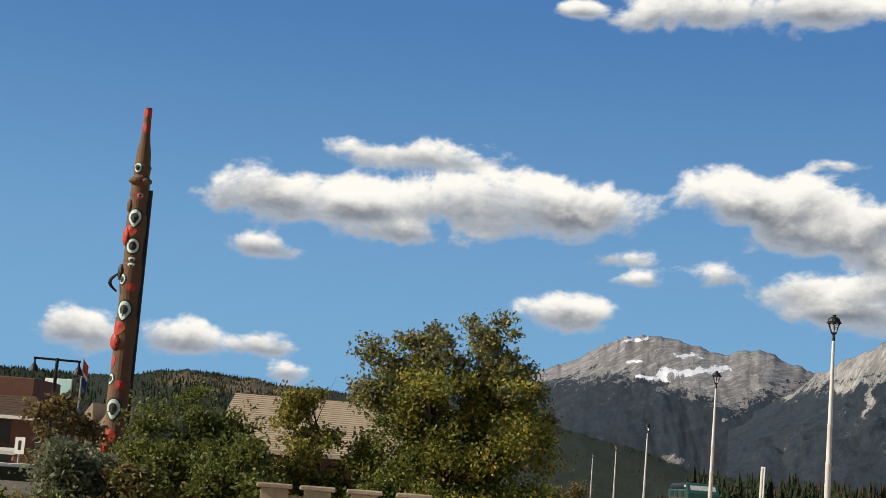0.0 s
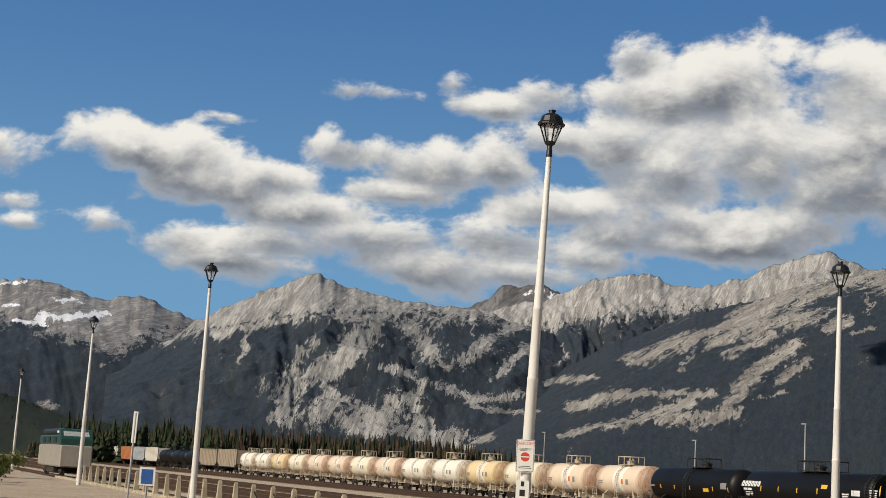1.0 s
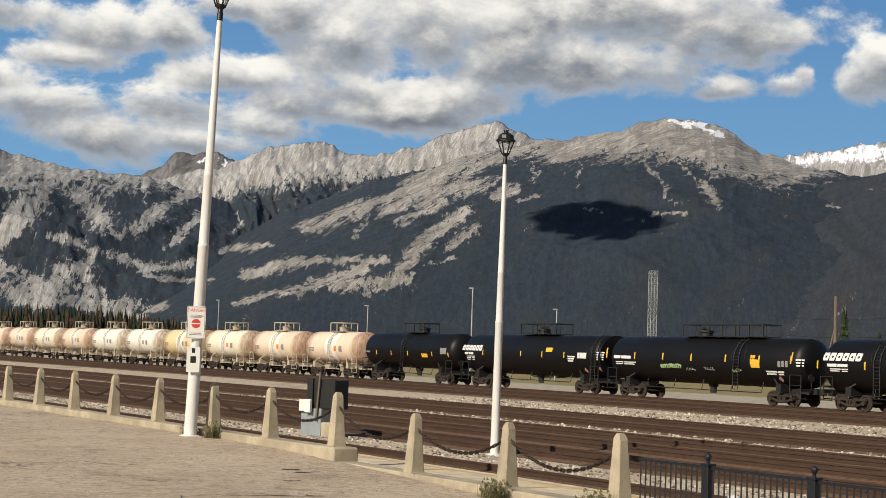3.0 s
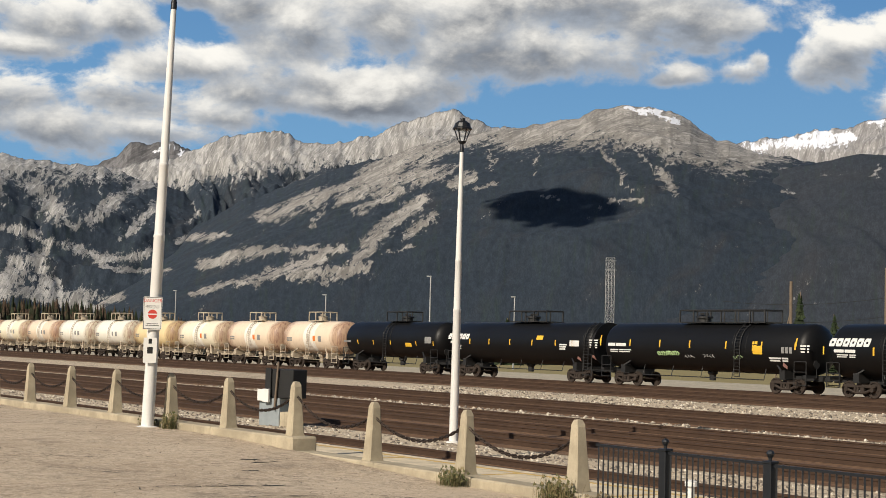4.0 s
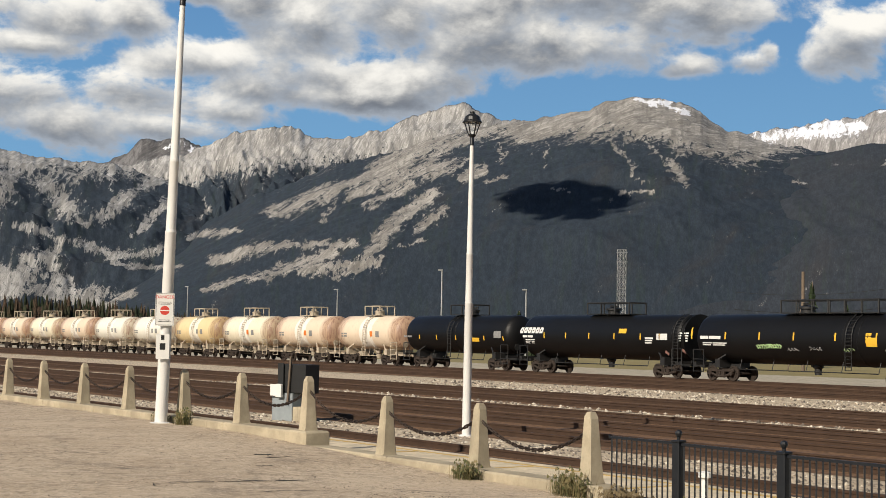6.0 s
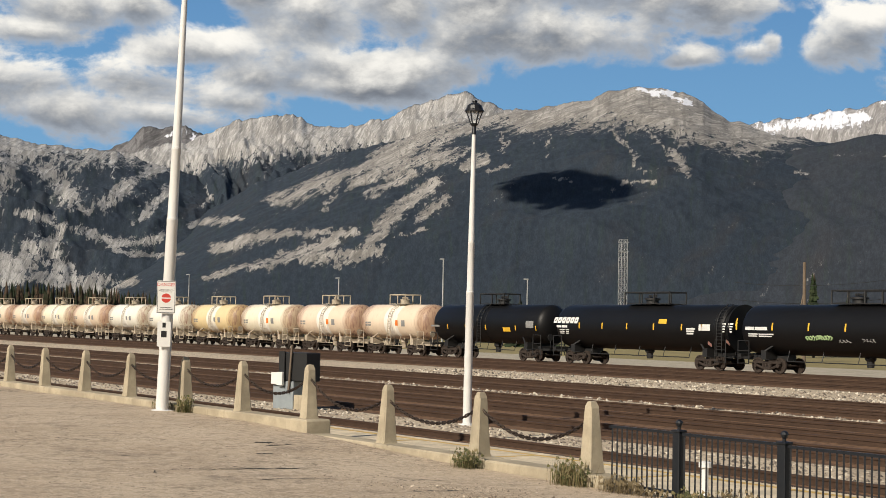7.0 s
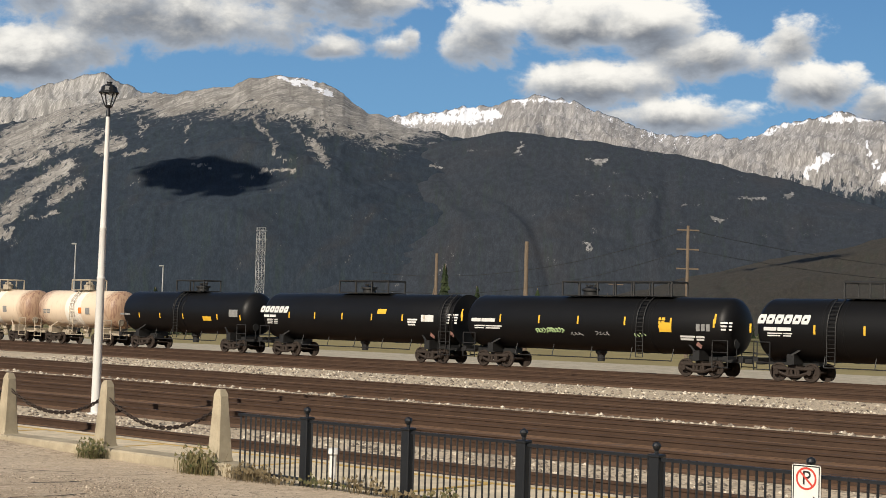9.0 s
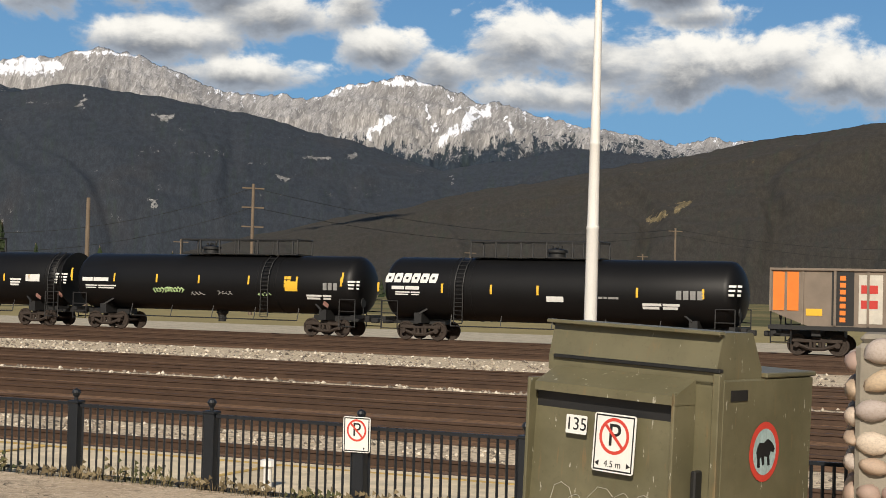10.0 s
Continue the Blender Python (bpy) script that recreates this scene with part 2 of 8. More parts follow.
ROCK_SHOULDER = (
    (18.11, 6.28, 18.84, 6.23, 0.04), (22.69, 4.22, 23.01, 4.10, 0.06), (25.38, 4.94, 25.72, 5.06, 0.04), (23.84, 4.89, 24.74, 4.90, 0.04), (18.03, 3.21, 18.35, 2.89, 0.04), (15.54, 6.87, 15.58, 6.45, 0.04), (21.64, 4.61, 22.36, 4.65, 0.04), (29.33, 4.27, 29.44, 4.06, 0.04), (36.95, 2.79, 38.41, 3.50, 0.09),
)
SNOW_WEST = (
    (-30.52, 4.63, -29.36, 4.56, 0.10), (-29.79, 4.78, -28.33, 4.92, 0.12), (-28.33, 4.98, -27.09, 5.13, 0.15), (-30.87, 5.14, -30.34, 5.21, 0.07), (-29.20, 5.56, -27.94, 5.43, 0.05), (-31.12, 5.84, -30.08, 6.10, 0.05),
)
SNOW_PEAKS = (
    (-11.55, 6.89, -10.68, 7.07, 0.09), (-10.67, 6.78, -10.25, 7.00, 0.05), (6.54, 8.99, 7.18, 8.84, 0.09), (7.18, 8.92, 7.78, 8.90, 0.06), (7.50, 8.86, 8.25, 8.44, 0.08), (6.05, 8.99, 6.44, 9.01, 0.04),
)
SNOW_RIDGE = (
    (11.24, 7.60, 14.67, 7.89, 0.22), (12.73, 8.04, 14.45, 7.99, 0.12), (15.30, 8.44, 17.46, 8.43, 0.08), (24.15, 7.18, 25.20, 7.53, 0.06), (26.67, 7.87, 28.44, 7.83, 0.12), (26.12, 5.80, 27.07, 6.48, 0.10), (26.49, 6.31, 27.07, 6.48, 0.08), (28.93, 5.48, 30.41, 6.95, 0.14), (29.80, 6.24, 30.82, 6.90, 0.14), (31.43, 6.69, 31.74, 6.07, 0.08), (28.35, 6.91, 28.68, 6.07, 0.05), (29.69, 7.07, 29.18, 6.66, 0.05), (25.20, 7.63, 26.46, 7.74, 0.06),
)
ROCK_TOWN = ((-48.21, 3.09, -43.36, 3.08, 0.30), (-45.47, 2.95, -42.49, 2.88, 0.14))
ROCK = ROCK_WEST + ROCK_VALLEY + ROCK_LEDGES + ROCK_FLANK + ROCK_CHUTES + ROCK_SHOULDER + ROCK_TOWN
SNOW = SNOW_WEST + SNOW_PEAKS + SNOW_RIDGE


def cover_of(bands, az, el, least=0.045):
    """From 0, outside every band, to 1 along their middle lines; the bands thin out towards their ends."""
    best = np.zeros(az.shape)
    for a0, e0, a1, e1, w in bands:
        da, de = a1 - a0, e1 - e0
        k = np.clip(((az - a0) * da + (el - e0) * de) / (da * da + de * de), 0, 1)
        d = np.hypot(az - a0 - k * da, el - e0 - k * de) / (max(w, least) * (0.75 + 1.2 * k * (1 - k)))
        best = np.maximum(best, np.exp(-0.36 * d * d))
    return best


def mountain(name, label, crest, far, near, material, columns=320, rows=70, rough=1.0, detail=90.0, foot=-8.0, bulge=1.0, seed=0.0, jag=0.12, spurs=(0.35, 0.06), treeline=None, frost=None):
    """A mountainside from its crest, at the distance far, down to its foot, at the distance near. crest: headings and rises in degrees. treeline: the same, for the upper edge of the woods. frost: how snowy the crest is."""
    f = smooth_profile(crest)
    a0, a1 = crest[0][0], crest[-1][0]
    verts, uvs, faces = [], [], []
    for i in range(columns + 1):
        a = a0 + (a1 - a0) * i / columns
        ragged = far * math.tan(radians(jag * noise.fractal(Vector((a * 1.7, seed, 3.1)), 0.7, 2.0, 6)))
        top = far * math.tan(radians(f(a))) + EYE_Z
        broad = far * math.tan(radians(sum(f(a + k * 0.5) for k in range(-6, 7)) / 13)) + EYE_Z
        for j in range(rows + 1):
            v = j / rows
            d = near + (far - near) * v
            p = polar(a, d)
            z = foot + (broad + (top - broad) * v ** 4 - foot) * v ** bulge + ragged * v ** 9
            n = noise.ridged_multi_fractal(Vector((p.x / detail / 6 + seed, p.y / detail / 6, seed)), 0.85, 2.1, 7, 1.0, 2.0) - 1.0
            z += rough * n * (top - foot) * 0.2 * math.sin(math.pi * min(v, 0.999)) ** 0.8
            warp = 0.9 * noise.noise(Vector((a * 0.35 + seed, v * 2.2, seed)))
            for k, (fq, am) in enumerate(((spurs[0], spurs[1]), (spurs[0] * 2.7, spurs[1] * 0.42), (spurs[0] * 6.1, spurs[1] * 0.22))):
                w = (a + (1 - v) * 2.2 * (1 if k % 2 else -1)) * fq + warp * (1 + k) + seed + k * 0.37
                tri = 1 - abs(2 * (w - math.floor(w)) - 1)
                z += am * (tri - 0.5) * (top - foot) * math.sin(math.pi * min(v, 0.999)) ** 0.7 * min(1.0, (1 - v) * 5)
            verts.append((p.x, p.y, z))
            uvs.append((i / columns, v))
    # the hidden back slope
    for i in range(columns + 1):
        p = polar(a0 + (a1 - a0) * i / columns, far + 120)
        verts.append((p.x, p.y, foot))
        uvs.append((i / columns, 0))
    w, base = rows + 1, (columns + 1) * (rows + 1)
    for i in range(columns):
        for j in range(rows):
            faces.append((i * w + j, (i + 1) * w + j, (i + 1) * w + j + 1, i * w + j + 1))
        faces.append((i * w + rows, (i + 1) * w + rows, base + i + 1, base + i))
    me = bpy.data.meshes.new(name)
    me.from_pydata(verts, [], faces)
    layer = me.uv_layers.new(name="UVMap")
    idx = np.empty(len(me.loops), dtype=np.int64)
    me.loops.foreach_get("vertex_index", idx)
    layer.data.foreach_set("uv", np.array(uvs, dtype=np.float32)[idx].ravel())
    p = np.array(verts)
    az, el = np.degrees(np.arctan2(p[:, 0], p[:, 1])), np.degrees(np.arctan2(p[:, 2] - EYE_Z, np.hypot(p[:, 0], p[:, 1])))
    # the edges of rock and snow wander with the ground
    sway = np.array([noise.turbulence_vector(Vector((a * 1.8, e * 2.6, 7.7)), 5, False, noise_basis="PERLIN_ORIGINAL", amplitude_scale=0.65, frequency_scale=2.1) for a, e in zip(az.tolist(), el.tolist())])
    az, el = az + 0.24 * sway[:, 0], el + 0.13 * sway[:, 1]
    woods = np.interp(az, *zip(*treeline)) if treeline else np.full(az.shape, 90.0)
    bare = np.maximum(np.clip((el - woods) / 0.8, -0.86, 0.8), 1.22 * cover_of(ROCK, az, el) - 0.86)
    snowy = 1.12 * cover_of(SNOW, az, el) - 0.80
    if frost is not None:
        snowy = np.maximum(snowy, np.clip((np.array(uvs)[:, 1] - 1) * 3 + frost, -1, 1))
    for layer_name, data in (("bare", bare), ("snowy", snowy)):
        me.attributes.new(layer_name, "FLOAT", "POINT").data.foreach_set("value", data.astype(np.float32))
    me.materials.append(material)
    me.shade_smooth()
    return tagged(new(name, me), label, "mountain", kind="structure")


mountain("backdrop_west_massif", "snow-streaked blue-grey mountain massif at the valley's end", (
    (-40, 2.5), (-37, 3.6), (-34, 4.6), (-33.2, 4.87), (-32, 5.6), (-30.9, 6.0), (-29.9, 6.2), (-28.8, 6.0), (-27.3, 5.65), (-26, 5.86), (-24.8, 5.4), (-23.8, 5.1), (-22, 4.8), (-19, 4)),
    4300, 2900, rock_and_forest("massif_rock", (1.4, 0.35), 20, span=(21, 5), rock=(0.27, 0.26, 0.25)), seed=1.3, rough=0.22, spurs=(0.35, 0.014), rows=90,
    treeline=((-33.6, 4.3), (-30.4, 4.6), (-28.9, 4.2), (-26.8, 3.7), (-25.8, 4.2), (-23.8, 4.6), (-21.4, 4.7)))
mountain("backdrop_dark_peak", "dark bare peak with a snowfield behind the ridge", (
    (-16, 5.5), (-13.6, 6.2), (-13, 6.6), (-12.2, 7.25), (-11.6, 7.15), (-10.8, 7.24), (-10, 6.9), (-8, 6)),
    4500, 3900, rock_and_forest("peak_rock", (1.0, 0.3), 30, span=(8, 6), rock=(0.15, 0.145, 0.145)), columns=160, rows=60, seed=4.4, rough=0.3, treeline=((-20, 0), (0, 0)))
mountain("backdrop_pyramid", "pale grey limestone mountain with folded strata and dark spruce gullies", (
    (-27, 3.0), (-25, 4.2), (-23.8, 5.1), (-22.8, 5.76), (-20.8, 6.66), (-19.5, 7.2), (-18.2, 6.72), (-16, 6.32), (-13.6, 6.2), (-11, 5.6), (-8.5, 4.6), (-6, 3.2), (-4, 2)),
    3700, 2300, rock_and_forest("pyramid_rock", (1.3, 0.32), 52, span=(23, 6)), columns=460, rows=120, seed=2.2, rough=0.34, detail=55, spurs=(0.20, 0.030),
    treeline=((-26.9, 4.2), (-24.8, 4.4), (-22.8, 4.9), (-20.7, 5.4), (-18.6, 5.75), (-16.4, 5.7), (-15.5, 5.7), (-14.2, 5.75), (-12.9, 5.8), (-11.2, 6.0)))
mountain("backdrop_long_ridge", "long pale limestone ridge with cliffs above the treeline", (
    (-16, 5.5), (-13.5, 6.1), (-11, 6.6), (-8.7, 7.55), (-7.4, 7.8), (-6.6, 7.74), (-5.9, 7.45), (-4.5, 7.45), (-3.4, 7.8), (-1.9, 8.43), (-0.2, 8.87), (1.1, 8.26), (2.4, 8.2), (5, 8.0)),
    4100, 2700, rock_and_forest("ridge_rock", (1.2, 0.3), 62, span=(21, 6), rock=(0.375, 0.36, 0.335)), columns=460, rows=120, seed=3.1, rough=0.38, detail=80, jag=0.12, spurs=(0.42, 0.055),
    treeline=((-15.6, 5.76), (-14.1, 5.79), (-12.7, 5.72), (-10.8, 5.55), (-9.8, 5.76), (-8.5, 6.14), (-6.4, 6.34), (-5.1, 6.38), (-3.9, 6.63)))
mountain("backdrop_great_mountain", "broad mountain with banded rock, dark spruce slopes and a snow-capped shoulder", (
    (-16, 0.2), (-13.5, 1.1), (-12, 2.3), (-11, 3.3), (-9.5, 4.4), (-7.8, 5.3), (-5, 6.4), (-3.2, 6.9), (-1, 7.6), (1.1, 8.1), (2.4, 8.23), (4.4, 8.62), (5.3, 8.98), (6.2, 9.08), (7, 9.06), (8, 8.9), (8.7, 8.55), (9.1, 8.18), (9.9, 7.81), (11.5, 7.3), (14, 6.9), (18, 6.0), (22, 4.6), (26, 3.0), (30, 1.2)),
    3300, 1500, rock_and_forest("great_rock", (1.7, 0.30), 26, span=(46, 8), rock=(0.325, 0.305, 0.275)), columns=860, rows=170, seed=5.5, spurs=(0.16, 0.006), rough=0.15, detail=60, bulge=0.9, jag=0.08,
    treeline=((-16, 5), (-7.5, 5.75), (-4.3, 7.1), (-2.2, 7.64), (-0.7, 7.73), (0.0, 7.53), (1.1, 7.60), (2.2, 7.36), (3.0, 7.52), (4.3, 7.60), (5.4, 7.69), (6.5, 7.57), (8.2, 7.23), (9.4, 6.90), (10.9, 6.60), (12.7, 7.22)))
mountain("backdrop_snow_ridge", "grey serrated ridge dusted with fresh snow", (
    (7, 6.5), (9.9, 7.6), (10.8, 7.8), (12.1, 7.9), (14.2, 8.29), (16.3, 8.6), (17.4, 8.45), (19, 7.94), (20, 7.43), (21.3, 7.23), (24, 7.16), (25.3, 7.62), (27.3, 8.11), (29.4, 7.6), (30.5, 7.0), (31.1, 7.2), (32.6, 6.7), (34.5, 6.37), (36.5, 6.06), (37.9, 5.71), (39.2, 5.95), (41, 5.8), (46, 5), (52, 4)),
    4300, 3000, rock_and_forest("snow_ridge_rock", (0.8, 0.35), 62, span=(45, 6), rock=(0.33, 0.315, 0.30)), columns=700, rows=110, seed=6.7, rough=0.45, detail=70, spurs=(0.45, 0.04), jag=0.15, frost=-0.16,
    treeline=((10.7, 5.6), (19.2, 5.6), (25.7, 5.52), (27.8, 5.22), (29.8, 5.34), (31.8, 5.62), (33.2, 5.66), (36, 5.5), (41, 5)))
# the shoulder's wood colour also carries some blue of the haze
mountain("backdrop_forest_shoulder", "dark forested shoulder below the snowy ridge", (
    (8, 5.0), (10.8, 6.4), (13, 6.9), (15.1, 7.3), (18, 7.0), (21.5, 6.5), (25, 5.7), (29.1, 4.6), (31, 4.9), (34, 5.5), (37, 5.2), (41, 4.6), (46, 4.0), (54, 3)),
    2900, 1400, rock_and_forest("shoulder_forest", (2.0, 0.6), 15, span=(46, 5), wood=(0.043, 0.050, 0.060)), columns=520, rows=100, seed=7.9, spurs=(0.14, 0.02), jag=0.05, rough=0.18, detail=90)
mountain("backdrop_east_hill", "brown-green forested hill rising beside the yard", (
    (17, 0.6), (20, 1.5), (22.2, 2.28), (26, 2.82), (31.6, 4.02), (37.1, 5.07), (42.1, 6.04), (45.5, 6.5), (50, 7), (58, 7.2)),
    1900, 700, rock_and_forest("hill_forest", (2.5, 0.6), 14, span=(41, 6), rock=(0.24, 0.19, 0.10), wood=(0.056, 0.050, 0.040)), columns=320, rows=80, seed=8.8, rough=0.3, jag=0.05, spurs=(0.10, 0.05))
mountain("backdrop_west_hill", "low forested hill with a bare brown slope behind the town", (
    (-66, 3.0), (-54, 3.0), (-52, 3.0), (-50, 3.05), (-48, 3.45), (-46.8, 3.5), (-45, 3.4), (-43.4, 3.2), (-40, 3.1), (-36, 2.9), (-33.5, 2.45), (-30.9, 1.96), (-27.9, 1.14), (-25, 0.7), (-22, 0.2)),
    1300, 500, rock_and_forest("west_hill_forest", (3.0, 0.6), 6, span=(44, 3), rock=(0.17, 0.13, 0.085), wood=(0.032, 0.040, 0.026)), columns=300, rows=70, seed=9.4, rough=0.3, jag=0.10, spurs=(0.1, 0.04))


def cumulus(at, half, seed):
    """A cumulus high over the valley, out of view; its shadow lies on the slope that it drifts past."""
    rng = random.Random(seed)
    bm = B()
    for _ in range(60):
        a, r = rng.uniform(0, math.tau), math.sqrt(rng.random())
        q = Vector((half[0] * r * math.cos(a), half[1] * r * math.sin(a), rng.uniform(0, half[2]) * (1.2 - r)))
        k = rng.uniform(0.24, 0.40) * (1.25 - 0.7 * r) * min(half[0], half[1])
        bmesh.ops.create_icosphere(bm, subdivisions=2, radius=k, matrix=Matrix.Translation(q) @ Matrix.Diagonal((1.25, 1.25, 0.7, 1)))
    for _ in range(34):
        a, r = rng.uniform(0, math.tau), rng.uniform(0.85, 1.30)
        q = Vector((half[0] * r * math.cos(a), half[1] * r * math.sin(a), rng.uniform(0, 6)))
        bmesh.ops.create_icosphere(bm, subdivisions=1, radius=rng.uniform(0.05, 0.16) * min(half[0], half[1]), matrix=Matrix.Translation(q))
    for v in bm.verts:
        v.co *= 1 + 0.12 * noise.noise(v.co / 22)
    tagged(part("backdrop_cloud", bm, plain("cloud_white", (0.85, 0.85, 0.86), 1.0, 0, 0.3, 0.02, 0.9), smooth=True, at=Matrix.Translation(at)), "white cumulus cloud casting its shadow on the mountainside", "cloud", kind="structure")


cumulus(polar(3.6, 2184, 203) + sd * 1500, (80, 150, 40), 11)
cumulus(polar(25.5, 1600, 66) + sd * 1100, (42, 80, 24), 8)

# ---- the sky behind the mountains ----
CLOUDS_WEST = (
    (-39.8, 12.3, 2.6, 0.6), (-44.9, 10.4, 2.4, 1), (-41.8, 10.2, 2.4, 1), (-40, 9.4, 2.8, 0.6), (-37.3, 10.4, 2.8, 1.2), (-33.4, 10.5, 2.8, 1.3), (-32.2, 10.8, 1.2, 1.0), (-51.6, 4.7, 1.6, 0.9), (-47.7, 4.7, 1.3, 0.7), (-44.8, 4.7, 1.1, 0.4), (-33.3, 6.7, 1.6, 0.7), (-31.5, 9, 1.3, 0.4), (-30.5, 8.2, 1, 0.3), (-43.6, 3.7, 0.6, 0.4), (-28.2, 18.2, 2.4, 0.9), (-24.5, 18.4, 1.9, 0.6), (-33.4, 18.3, 0.6, 0.3), (-45.4, 8.4, 1.1, 0.4),
)
CLOUDS_MIDDLE_LOW = (
    (-25.4, 11.1, 2.9, 1.3), (-23.6, 10.2, 3.2, 1.1), (-21.5, 10.6, 1.9, 0.8), (-18.1, 11.9, 2.4, 0.8), (-15.4, 11.4, 2.4, 1.1), (-12.6, 11.6, 1.3, 1.3), (-16.7, 10.4, 2.2, 0.6), (-27.2, 8.4, 1.9, 0.6), (-24.5, 8, 3.2, 0.8), (-22.5, 7.4, 2.8, 0.6), (-17.9, 8.5, 1.5, 1.1), (-14.6, 7.8, 2.8, 1.1), (-13.3, 8.9, 2.2, 0.9), (-9.6, 8.3, 2.2, 0.6), (-14.7, 14.7, 0.9, 0.6),
)
CLOUDS_MIDDLE_HIGH = (
    (-12.9, 13.9, 2.2, 0.6), (-10.8, 14.4, 1.9, 0.8), (-7.5, 15.8, 1.3, 1.1), (-7, 14.3, 2.6, 1.3), (-4, 14.8, 2.6, 1.7), (-8, 12.4, 2.4, 1.7), (-5.8, 11.2, 3.2, 2.2), (-2.9, 11.9, 3.2, 2.6), (-5.8, 9.7, 3, 1.1), (-3.7, 9.1, 2.6, 0.9), (0.4, 14.6, 2.2, 1.9), (0, 11.9, 3.4, 1.9), (1.2, 13.1, 2.2, 2.6), (-23.6, 12.8, 1.1, 0.3),
)
CLOUDS_GREAT = (
    (5.9, 13, 5.4, 2.4), (2.7, 11.1, 3.9, 1.3), (9, 12.5, 2.6, 1.7), (8.2, 10.2, 1.1, 0.5), (10.7, 10.3, 0.8, 0.35), (11.3, 10.7, 0.4, 0.5), (-4.6, 9.6, 2.6, 1.1),
)
CLOUDS_EAST = (
    (14.3, 10.7, 1.9, 1.1), (17.7, 11.1, 2.8, 1.3), (20.3, 11, 2.4, 1.3), (22.7, 10.2, 1.9, 1), (25.7, 10.7, 1.3, 0.9), (18.4, 9.2, 2.6, 1), (21.6, 7.9, 2.4, 0.6), (27, 9, 1.5, 1), (28.9, 8.4, 1.3, 0.9), (31.5, 9.2, 2.4, 1.3), (34.6, 8.8, 2.8, 1.7), (33.2, 7.3, 2.6, 0.9), (37.7, 11.2, 1.9, 0.8), (38.1, 8.3, 1.5, 1.3),
)
CLOUDS_FAR_EAST = (
    (41, 8.5, 2.8, 1.5), (43.7, 7.9, 2.6, 1.7), (38.9, 10.4, 1.9, 0.5),
)
CLOUDS_LOW = ((-20, 9.4, 3.2, 0.9), (-10.6, 10.0, 3.0, 1.0), (-10, 12.6, 2.4, 1.0), (-12, 7.6, 3.0, 0.6), (-17.5, 14.2, 1.6, 0.35), (-17, 8.6, 4.5, 0.9), (-12.5, 8.7, 4, 0.9), (-21, 8.2, 3, 0.7), (-3.5, 9.7, 4, 1.1), (1.5, 11.0, 6, 1.4), (-8, 9.2, 3, 0.8))
CLOUDS = CLOUDS_LOW + CLOUDS_WEST + CLOUDS_MIDDLE_LOW + CLOUDS_MIDDLE_HIGH + CLOUDS_GREAT + CLOUDS_EAST + CLOUDS_FAR_EAST


def sky_material():
    m = Nodes("sky_and_clouds")
    pos = m.place()
    low, up = m.attr("cover"), m.attr("cloud_rise")
    geo = m.node("ShaderNodeSeparateXYZ", i0=pos)[0]
    v = m.place((0.0030, 0.0030, 0.0048))
    v2 = m.node("ShaderNodeVectorMath", i0=v, i1=(-0.10, -0.03, 0.30))[1]

    def puff(at):
        a = m.noise(at, 1.0, 10, 0.57, 0.30)
        b = m.noise(at, 3.2, 6, 0.6, 0.2)
        return m.math("ADD", m.math("MULTIPLY", m.math("SUBTRACT", a, 0.5), 3.4), m.math("MULTIPLY", m.math("SUBTRACT", b, 0.5), 1.0))
    n1, n2 = puff(v), puff(v2)
    d = m.math("ADD", low, n1)
    alpha = m.step(d, -0.10, 0.46)
    slope = m.math("ADD", m.math("MULTIPLY", up, 0.88), m.math("MULTIPLY", m.math("SUBTRACT", n1, n2), 0.52))
    lit = m.step(slope, -0.36, 0.68)
    thin = m.step(d, 0.0, 1.2)
    shade = m.mix(thin, (0.42, 0.47, 0.54), (0.19, 0.21, 0.245))
    white = m.mix(lit, shade, (1.0, 0.97, 0.90))
    z = m.step(geo.outputs[2], 250, 1700)
    blue = m.mix(z, (0.19, 0.40, 0.64), (0.070, 0.195, 0.45))
    c = m.mix(alpha, blue, white)
    m.tree.nodes.remove(m.bsdf)
    e = m.tree.nodes.new("ShaderNodeEmission")
    m.put(e.inputs[0], c)
    e.inputs[1].default_value = 1.0
    m.put(m.tree.nodes["Material Output"].inputs[0], e.outputs[0])
    return m.mat


